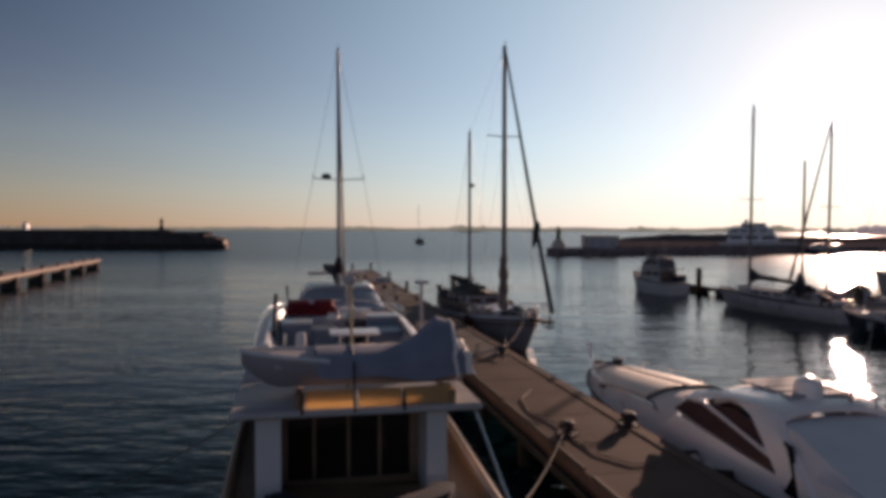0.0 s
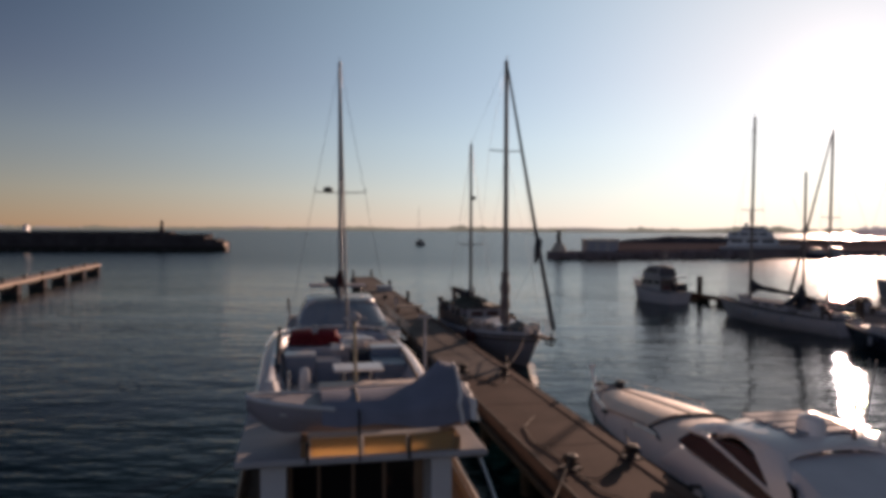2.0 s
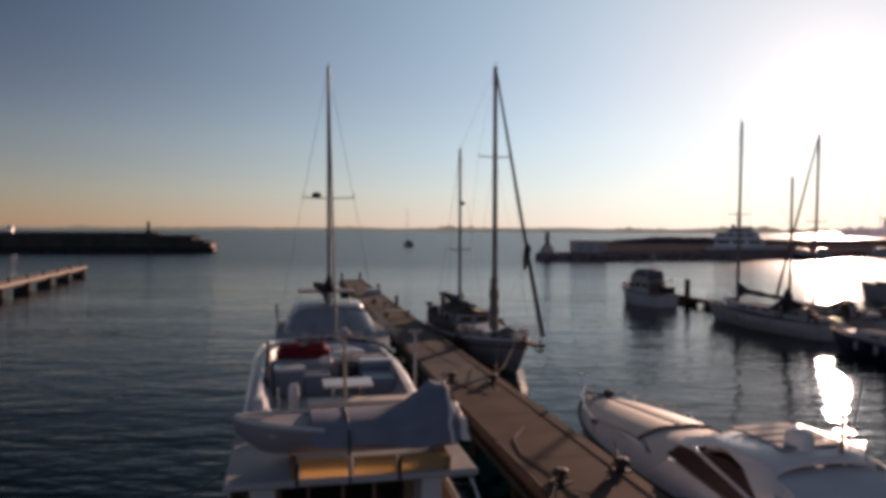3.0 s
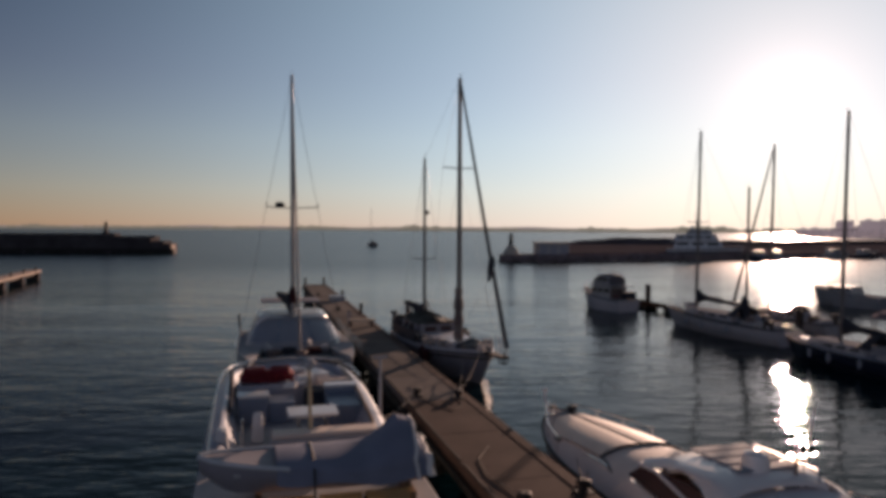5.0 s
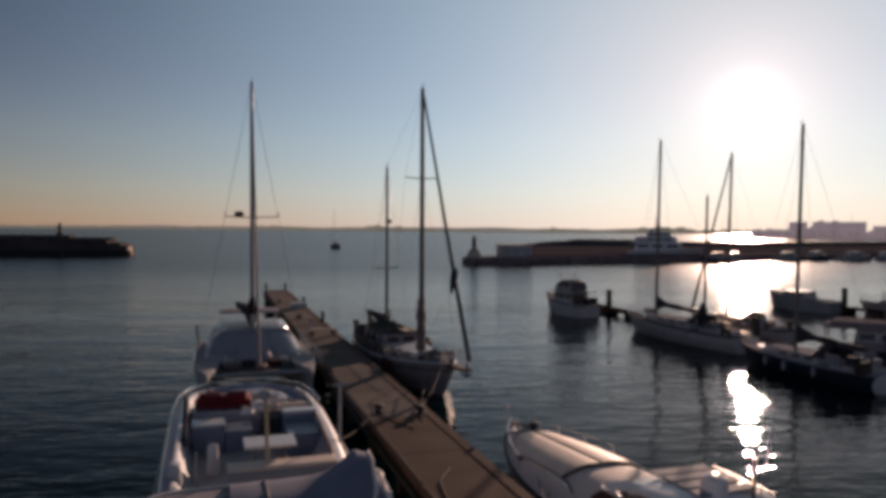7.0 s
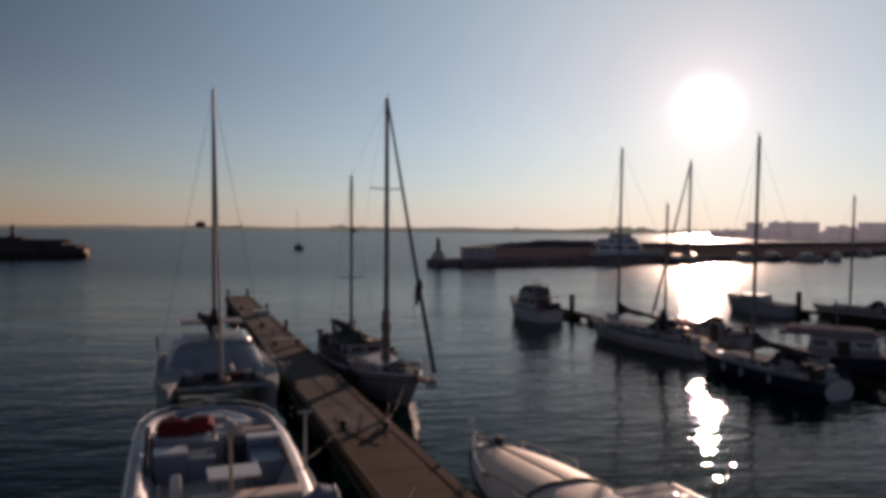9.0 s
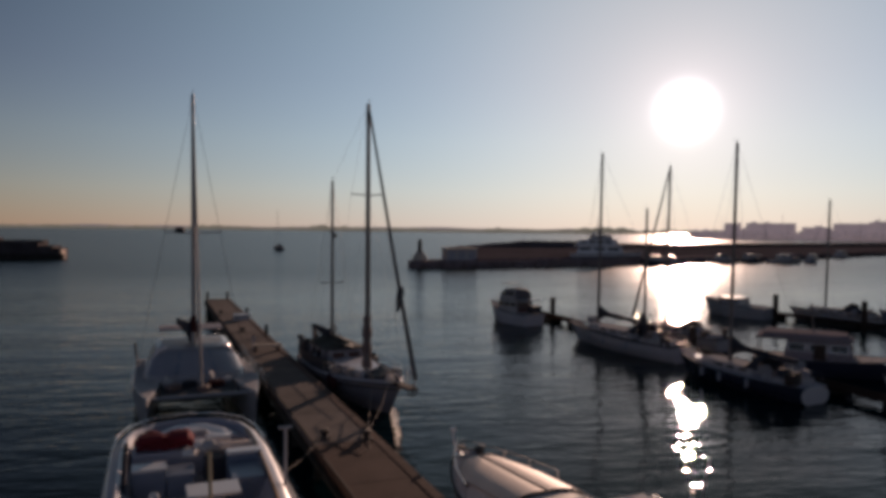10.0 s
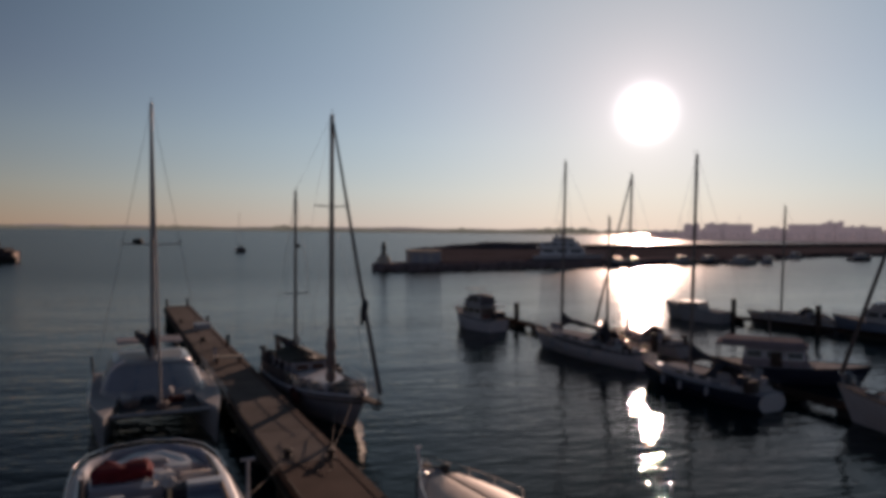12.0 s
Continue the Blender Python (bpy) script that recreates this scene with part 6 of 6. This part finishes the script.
        part("side_window", mk(panel, [(s * 1.64, -1.95, 2.2), (s * 1.63, -5.35, 1.80), (s * 1.53, -5.05, 2.06), (s * 1.47, -2.75, 2.5), (s * 1.5, -2.3, 2.5)], 0.05), BROWN_GLASS, c)
        part("window_bar", mk(tube, [(s * 1.52, -2.2, 2.52), (s * 1.47, -2.8, 2.54), (s * 1.5, -4.0, 2.3), (s * 1.55, -5.3, 2.02)], 0.05, 8), NEW_GELCOAT, c)
        part("quarter_window", mk(panel, [(s * 1.46, -3.0, 2.56), (s * 1.52, -4.85, 2.15), (s * 1.42, -4.75, 2.48), (s * 1.36, -3.9, 2.62)], 0.05), BROWN_GLASS, c)
        bm = bmesh.new()
        loops = []
        for y, z, w, x in ((-6.2, 1.55, 0.8, 1.66), (-5.7, 1.95, 0.75, 1.6), (-5.2, 2.35, 0.7, 1.5), (-4.7, 2.66, 0.75, 1.36), (-3.9, 2.82, 0.9, 1.2), (-3.0, 2.72, 0.7, 1.22), (-2.3, 2.56, 0.35, 1.38)):
            loops.append([(s * (x + 0.05), y + w / 2, z - 0.02), (s * (x + 0.06), y - w / 2, z), (s * (x - 0.12), y - w / 2, z + 0.06), (s * (x - 0.12), y + w / 2, z + 0.06)])
        rings(bm, loops)
        part("arch_pillar", bm, NEW_GELCOAT, c)
    bm = bmesh.new()
    loops = []
    for y, z, w in ((-1.35, 2.12, 1.5), (-1.8, 2.4, 1.42), (-2.3, 2.62, 1.34)):
        loops.append([(w * math.sin(a), y - 0.75 * (1 - math.cos(a)), z) for a in (math.radians(-80 + 160 * q / 14) for q in range(15))] + [(w * 0.97 * math.sin(a), y - 0.06 - 0.75 * (1 - math.cos(a)), z - 0.03) for a in (math.radians(80 - 160 * q / 14) for q in range(15))])
    rings(bm, loops)
    part("windscreen", bm, BROWN_GLASS, c, "curved bronze-tinted windscreen")
    bm = bmesh.new()
    loops = []
    for y, z, w in ((-2.2, 2.60, 1.2), (-2.5, 2.76, 1.3), (-3.3, 2.92, 1.34), (-4.2, 2.95, 1.32), (-4.7, 2.88, 1.26), (-4.85, 2.8, 1.2)):
        loops.append([(w * math.sin(a), y - 0.5 * (1 - math.cos(a)) * (1 if y > -3 else 0.3), z + 0.18 * math.cos(a) - 0.14) for a in (math.radians(-90 + 180 * q / 14) for q in range(15))] + [(w * 0.95 * math.sin(a), y - 0.5 * (1 - math.cos(a)) * (1 if y > -3 else 0.3), z + 0.16 * math.cos(a) - 0.22) for a in (math.radians(90 - 180 * q / 14) for q in range(15))])
    rings(bm, loops)
    part("hard_top", bm, NEW_GELCOAT, c)
    for k in range(4):
        part("sunroof_slat", mk(box, (0.15, -2.95 - k * 0.46, 2.97 + (0.0, 0.02, 0.025, 0.02)[k]), (1.5, 0.34, 0.05), bevel=0.02), CANVAS_GREY, c)
    part("roof_rail", mk(tube, [(0.95, -2.9, 2.86), (1.0, -3.0, 2.99), (1.0, -4.9, 2.99), (0.95, -5.0, 2.8)], 0.03, 8), STEEL, c)
    part("radar_dome", mk(lathe, [(0.2, 0), (0.27, 0.06), (0.29, 0.4), (0.24, 0.56), (0.08, 0.64)], 16, (-0.06, -4.31, 2.72)), NEW_GELCOAT, c)
    part("aerial", mk(tube, [(0.9, -4.6, 2.85), (0.92, -4.9, 4.5)], 0.014, 5), CABLE, c)
    part("aerial", mk(tube, [(0.62, -4.7, 2.85), (0.6, -4.75, 3.75)], 0.045, 6), MAST_DARK, c)
    # canvas cockpit enclosure
    bm = bmesh.new()
    loops = []
    for y, z, w in ((-4.75, 2.62, 1.22), (-5.25, 2.62, 1.36), (-5.6, 2.58, 1.42), (-6.3, 2.34, 1.48), (-7.4, 1.95, 1.45)):
        loops.append([(-w - 0.16, y, 1.45), (-w - 0.06, y, 2.0), (-w, y, z - 0.12), (-w + 0.1, y, z), (0, y, z + 0.04), (w - 0.15, y, z), (w, y, z - 0.12), (w + 0.12, y, 1.45)])
    rings(bm, loops, closed=True)
    part("cockpit_cover", bm, CANVAS_PALE, c, "pale grey canvas cockpit cover")
    for s in (-1, 1):
        part("cover_window", mk(panel, [(s * 1.50, -5.45, 2.44), (s * 1.66, -5.6, 1.6), (s * 1.72, -6.1, 1.55), (s * 1.54, -5.7, 2.4)], 0.06), GLASS_DARK, c)
    bm = bmesh.new()
    for q in range(4):
        y = -5.2 - q * 0.55
        tube(bm, [(1.56, y, 1.6), (1.52, y, 2.62)], 0.02, 6)
    tube(bm, [(1.52, -5.2, 2.64), (1.52, -6.85, 2.64)], 0.02, 6)
    part("bimini_frame", bm, STEEL, c)
    for y in (2.6, -1.2, -4.8):
        part("fender", mk(lathe, [(0.03, 0), (0.1, 0.08), (0.11, 0.45), (0.03, 0.55)], 10, (-hb(y) - 0.1, y, 0.75)), RUBBER, c)
    # fenders, bags and rope hung in a bunch over the side
    r = random.Random(20)
    for i, (mat, size) in enumerate(((IRON, 0.30), (ROPE, 0.34), (CUSHION, 0.24), (RUBBER, 0.36), (WHITE_CLOTH, 0.34), (CANVAS_DARK, 0.42), (RUBBER, 0.38), (TIMBER, 0.36), (CANVAS_DARK, 0.34))):
        bm = bmesh.new()
        y = -2.95 - i * 0.2
        box(bm, (-hb(y) - 0.12 + r.uniform(-0.12, 0.06), y, 1.3 + r.uniform(-0.1, 0.16)), (size * 0.7, size, size * r.uniform(0.7, 1.1)), bevel=size * 0.24, rz=r.uniform(-30, 30), rx=r.uniform(-25, 25))
        part("hung_bag", bm, mat, c)
    part("hung_rope", mk(tube, [(-hb(-2.6) - 0.02, -2.6, 1.4), (-hb(-3.1) - 0.3, -3.1, 1.1), (-hb(-3.7) - 0.32, -3.7, 1.0), (-hb(-4.4) - 0.2, -4.4, 1.15), (-hb(-4.9) - 0.02, -4.9, 1.4)], 0.035, 7), ROPE, c)


build_flybridge_yacht()
build_tender()
build_catamaran()
build_ketch()
build_cruiser()


def from_mast(x, y, heading, L, u):
    """The pose of a boat whose mast stands at (x, y)."""
    d = (u - 0.5) * L
    h = radians(heading)
    return pose(x + d * math.sin(h), y - d * math.cos(h), 0, 0, 0, heading)


def pontoon(a, b, w, group):
    a, b = Vector((*a, 0)), Vector((*b, 0))
    n = int((b - a).length / 8)
    ang = math.degrees(math.atan2(-(b - a).x, (b - a).y))
    t = thing("pontoon", Matrix.Translation((a + b) / 2) @ pose(0, 0, 0, 0, 0, ang), "dark floating timber pontoon", "pontoon", kind="structure")
    L = (b - a).length
    step = L / n
    deck = mesh_of("deck_section", mk(box, (0, 0, 0.5), (w, step - 0.15, 0.16), bevel=0.03), PONTOON_DECK)
    flt = mesh_of("float", mk(box, (0, 0, 0.15), (w * 0.85, step * 0.6, 0.7), bevel=0.1), WET_SHADE_CONCRETE)
    for i in range(n):
        for name, me in (("deck_section", deck), ("float", flt)):
            o = new(name, me)
            o.parent, o.location = t, (0, -L / 2 + (i + 0.5) * step, 0)
    return t


def mooring_pile(x, y, top, r=0.28):
    t = thing("mooring_pile", pose(x, y, 0), "thick dark mooring pile with a capped top", "mooring pile", "piles along the pontoons")
    part("shaft", mk(tube, [(0, 0, -1.2), (0, 0, top - 0.12)], r, 14), TIMBER, t)
    part("cap", mk(lathe, [(r * 1.12, top - 0.14), (r * 1.12, top - 0.05), (r * 0.3, top + 0.06)], 14), IRON, t)
    return t


def deck_locker(m, label):
    t = thing("deck_locker", m, label, "locker", "lockers on the pontoon")
    part("body", mk(box, (0, 0, 0.35), (1.1, 0.6, 0.7), bevel=0.05), CANVAS_GREY, t)
    part("lid", mk(box, (0, 0, 0.74), (1.16, 0.66, 0.08), bevel=0.03), OLD_WHITE, t)


def build_large_yacht():
    boat = motor_cruiser(pose(89.5, 198.2, 0, 0, 0, -114), 21, 5.4, 2.6, 3.3, "large white three-decked motor yacht lying behind the mole", OLD_WHITE, fly=False, group="boats at the mole", cab=(0.08, 0.74), cab_h=2.1, house=GELCOAT)
    z = 4.95
    for name, y0, y1, w, h, lean in (("upper_deck", -8.6, 3.6, 2.2, 1.8, 0.9), ("wheelhouse", -5.2, 1.9, 1.7, 1.4, 0.86)):
        bm = bmesh.new()
        slab(bm, [(-w - 0.2, y0 - 1.0), (w + 0.2, y0 - 1.0), (w + 0.2, y1 - 0.4), (w * 0.6, y1 + 0.8), (-w * 0.6, y1 + 0.8), (-w - 0.2, y1 - 0.4)], z - 0.1, z + 0.1, 0.99, (0, 0))
        part("deck_edge", bm, GELCOAT, boat)
        bm = bmesh.new()
        slab(bm, [(-w, y0), (w, y0), (w, y1 - 1.2), (w * 0.5, y1), (-w * 0.5, y1), (-w, y1 - 1.2)], z, z + h, lean, (0, (y0 + y1) / 2 - 0.4))
        part(name, bm, GELCOAT, boat)
        for sx in (-1, 1):
            for k in range(4):
                part("window", mk(box, (sx * (w * 0.97), y0 + (y1 - y0) * (0.16 + 0.2 * k), z + h * 0.58), (0.12, (y1 - y0) * 0.16, h * 0.34), bevel=0.03, ry=sx * -4), GLASS_DARK, boat)
        z += h
    part("mast", mk(tube, [(0, -2.2, z - 0.1), (0, -2.6, z + 2.2), (0, -2.7, 13.2)], 0.22, 8, 0.05), OLD_WHITE, boat)
    part("radar_bar", mk(box, (0, -2.4, z + 1.5), (2.4, 0.25, 0.2), bevel=0.05), OLD_WHITE, boat)
    for sx in (-1, 1):
        part("satellite_dome", mk(lathe, [(0.3, 0), (0.55, 0.2), (0.55, 0.6), (0.3, 0.95), (0.05, 1.05)], 12, (sx * 1.0, -3.6, z - 0.02)), GELCOAT, boat)
        part("aerial", mk(tube, [(sx * 1.3, -1.0, z - 0.1), (sx * 1.4, -1.6, z + 3.4)], 0.03, 5), CABLE, boat)
    return boat


def build_marina():
    g = "boats at the pontoon"
    pontoon((25.7, 78.0), (34.1, 18.0), 1.6, g)
    pontoon((50.2, 76.6), (68.0, 28.0), 2.2, g)
    for x, y, z in ((26.9, 73.0, 2.35), (30.1, 50.5, 2.2), (32.9, 30.5, 2.2), (51.6, 69.9, 2.7), (55.1, 61.2, 2.8), (60.5, 46.0, 2.7)):
        mooring_pile(x, y, z)
    for x, y in ((27.7, 64.0), (28.7, 57.0), (31.0, 40.0)):
        deck_locker(pose(x, y, 0.58, 0, 0, 8), "grey deck locker with a white lid")
    ketch = sailboat(from_mast(25.1, 57.0, 15.4, 13.6, 0.72), 13.6, 3.8, 1.1, 1.5, 0.72, 16.1, GREY_HULL, "long white sailing yacht with a dark furled mainsail", boom_len=5.2, cover=CANVAS_DARK, group=g, furl=False)
    mast_parts(ketch, (0, -2.6, 1.2), (0, -2.7, 11.3), 0.12, 0.09, MAST_DARK, (0.5,), 0.7, "mizzen_mast")
    part("stowed_sail", mk(lathe, [(0.1, 1.3), (0.34, 1.6), (0.4, 2.2), (0.3, 2.8), (0.12, 3.2)], 10, (0.0, -2.45, 0)), CANVAS_DARK, ketch)
    sailboat(from_mast(27.0, 40.9, 13, 10.6, 0.577), 10.6, 3.4, 0.95, 1.25, 0.577, 15.2, DARK_HULL, "dark-hulled sailing yacht with a white transom", boom_len=5.0, transom=True, group=g, furl=False, deck=GREY_PAINT)
    sailboat(from_mast(31.9, 58.0, 15.4, 11, 0.6), 11, 3.4, 0.9, 1.15, 0.6, 15.3, OLD_WHITE, "white sailing boat with a leaning furled jib", group=g, boom_len=0)
    sailboat(from_mast(32.0, 28.8, 12, 11.5, 0.62), 11.5, 3.5, 1.25, 1.95, 0.62, 15.6, GREY_HULL, "white sailing boat with a high bow and furled jib", group=g)
    motor_cruiser(pose(21.9, 71.4, 0, 0, 0, 22), 7.0, 3.0, 1.1, 2.0, "white motor boat with a grey canvas hood and sunshade", GREY_HULL, group=g, cab=(0.2, 0.68), cab_h=1.15, mast_h=1.9, hood=True)
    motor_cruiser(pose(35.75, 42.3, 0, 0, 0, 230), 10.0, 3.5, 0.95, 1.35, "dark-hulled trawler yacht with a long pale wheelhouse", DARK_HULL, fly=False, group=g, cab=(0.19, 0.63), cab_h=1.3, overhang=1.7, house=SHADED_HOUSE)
    motor_cruiser(pose(49.0, 73.4, 0, 0, 0, 24), 8.0, 3.0, 1.2, 2.0, "grey motor boat with a high flared bow", CAT_WHITE, fly=False, group=g, cab=(0.35, 0.72), cab_h=0.8)
    sailboat(from_mast(56.2, 67.9, 20, 10.5, 0.6), 10.5, 3.2, 0.9, 1.2, 0.6, 13.1, OLD_WHITE, "sailing boat with a bare mast at the far pontoon", group=g, furl=False, boom_len=0)
    motor_cruiser(pose(60.2, 57.5, 0, 0, 0, 24), 11, 3.7, 1.2, 1.8, "dark motor yacht at the far pontoon", BLUE_PAINT, group=g)
    motor_cruiser(pose(63.5, 49.0, 0, 0, 0, 24), 9, 3.2, 1.1, 1.6, "white motor boat moored stern to the pontoon", CAT_WHITE, group=g)
    # large yacht behind the mole, and small craft along the quay
    build_large_yacht()
    for x, y, rz, L, hull, label in ((97.0, 183.2, 62, 8, DARK_HULL, "small dark fishing boat moored at the quay end"), (103.5, 186.2, 70, 7, CAT_WHITE, "small white boat moored at the quay end"), (126.0, 195.5, -95, 9, CAT_WHITE, "white motor boat moored near the mole"), (136.5, 197.5, -80, 9.5, DARK_HULL, "dark motor boat moored near the mole"), (146.0, 194.0, -92, 11, CAT_WHITE, "white cabin cruiser moored near the mole"), (157.5, 196.5, -60, 8, BLUE_PAINT, "blue-grey motor boat moored near the mole"), (213.0, 216.0, -80, 12, DARK_HULL, "motor boat lying off the far quay"), (198.0, 232.0, -70, 9, CAT_WHITE, "white boat moored off the brown shore")):
        motor_cruiser(pose(x, y, 0, 0, 0, rz), L, L * 0.33, 1.1, 1.75, label, hull, fly=False, group="boats at the mole")
    # sailing boat out in the bay, seen end-on
    sailboat(pose(-8.0, 306.0, 0, 0, 0, 20), 9.5, 3.4, 1.1, 1.4, 0.58, 16.5, DARK_HULL, "dark sailing boat anchored out in the bay", boom_len=3.8, furl=False, mast_r=0.07)
    # masts beyond the outer breakwater
    first = None
    for x, y, s in ((205, 372, 1.0), (262, 392, 1.0), (275, 382, 0.85), (300, 395, 0.8), (317, 380, 1.05), (332, 372, 0.9), (372, 398, 1.0), (395, 396, 0.9)):
        m = pose(x, y, 0, 0, 0, 30 + x % 40)
        if first is None:
            first = sailboat(m, 12, 3.6, 1.1, 1.5, 0.6, 17.5, OLD_WHITE, "far sailing boat beyond the outer breakwater", group="far sailing boats", furl=False, boom_len=4.5, mast_r=0.14)
        else:
            copy_thing(first, m).scale = (s, s, s)


build_marina()


def build_pier_things():
    first = None
    for x, y in ((3.23, 16.7), (4.9, 17.5), (2.67, 27.7), (1.07, 28.1), (-2.2, 42.5), (-4.2, 58.0), (-7.0, 70.0)):
        m = pose(x, y, PIER_Z, 0, 0, 10.7 + 37 * x)
        if first is None:
            first = thing("bollard", m, "rusty cast-iron mooring bollard on the pier", "bollard", "bollards on the pier")
            part("base", mk(box, (0, 0, 0.02), (0.42, 0.42, 0.05), bevel=0.015), IRON, first)
            part("horn", mk(lathe, [(0.15, 0.04), (0.11, 0.10), (0.10, 0.17), (0.18, 0.24), (0.19, 0.30), (0.1, 0.35)], 14), IRON, first)
            part("crossbar", mk(tube, [(-0.24, 0, 0.15), (0.24, 0, 0.15)], 0.045, 8), IRON, first)
        else:
            copy_thing(first, m)

    def rope(pts, label, r=0.016):
        single("mooring_rope", mk(tube, pts, r, 6), ROPE, pose(0, 0, 0), label, "rope", "mooring ropes")
    z = PIER_Z + 0.03
    rope(sag((2.67, 27.7, PIER_Z + 0.3), (4.6, 35.9, 2.05), 0.35), "worn mooring rope from bollard to ketch bow")
    rope(sag((2.67, 27.7, PIER_Z + 0.3), (3.9, 37.6, 1.9), 0.5), "worn mooring rope from bollard to ketch side")
    rope(sag((1.07, 28.1, PIER_Z + 0.3), (-1.2, 20.6, 2.6), 0.5), "worn mooring rope from bollard to yacht bow")
    rope(sag((4.9, 17.5, PIER_Z + 0.3), (5.85, 20.4, 1.15), 0.1), "worn mooring rope from bollard to cruiser side")
    rope(sag((3.23, 16.7, PIER_Z + 0.3), (1.05, 10.2, 1.95), 0.3), "worn mooring rope from bollard to yacht stern")
    rope(sag((4.9, 17.5, PIER_Z + 0.3), (6.3, 24.3, 1.4), 0.3), "worn mooring rope from bollard to cruiser bow")
    rope(sag((-4.25, 15.9, 2.1), (-8.6, 17.1, -0.25), 0.15), "thin stern line running down into the water")
    rope([(1.15, 27.9, z), (1.6, 26.9, z), (2.3, 25.7, z), (2.7, 26.5, z), (2.65, 27.4, z)], "slack rope lying on the pier deck")
    rope([(3.0, 21.4, z), (2.55, 20.2, z), (2.6, 18.9, z), (3.05, 17.7, z), (3.2, 17.0, z)], "slack rope curving over the pier deck", 0.018)
    rope([(3.3, 16.5, z), (3.6, 15.2, z), (4.2, 14.5, z), (4.75, 14.6, z)], "slack rope trailing over the pier deck", 0.018)
    rope([(4.7, 17.1, z), (4.1, 16.4, z), (3.7, 15.9, z), (3.3, 16.1, z)], "slack rope between two bollards", 0.018)
    # bench, pale block and end posts on the outer pier
    b = thing("bench", PIER_M @ pose(0.1, 17.0, PIER_Z, 0, 0, 84), "low pale slab bench on the pier", "bench")
    part("seat", mk(box, (0, 0, 0.42), (0.5, 1.9, 0.1), bevel=0.02), PALE_CONCRETE, b)
    for sy in (-1, 1):
        part("leg", mk(box, (0, sy * 0.7, 0.185), (0.42, 0.16, 0.37), bevel=0.02), CONCRETE, b)
    b = thing("storage_box", PIER_M @ pose(0.4, 34.0, PIER_Z, 0, 0, 6), "small white storage box on the pier", "box")
    part("body", mk(box, (0, 0, 0.22), (1.3, 0.7, 0.44), bevel=0.03), OLD_WHITE, b)
    part("lid", mk(box, (0, 0, 0.47), (1.36, 0.76, 0.07), bevel=0.02), GELCOAT, b)
    for x, y in ((-1.1, 53.3), (1.05, 53.4), (1.1, 36.0), (1.1, 24.0)):
        t = thing("mooring_post", PIER_M @ pose(x, y, PIER_Z), "short dark post at the pier edge", "post", "posts on the pier")
        part("shaft", mk(tube, [(0, 0, 0), (0, 0, 0.75)], 0.13, 10), TIMBER, t)
        part("cap", mk(lathe, [(0.16, 0.74), (0.16, 0.8), (0.04, 0.86)], 10), IRON, t)
    t = thing("water_pedestal", PIER_M @ pose(-0.6, 18.0, PIER_Z), "slim service pedestal on the pier", "pedestal")
    part("column", mk(box, (0, 0, 0.45), (0.22, 0.22, 0.9), bevel=0.03), GREY_PAINT, t)
    part("cap", mk(box, (0, 0, 0.93), (0.28, 0.28, 0.07), bevel=0.03), RUBBER, t)


build_pier_things()
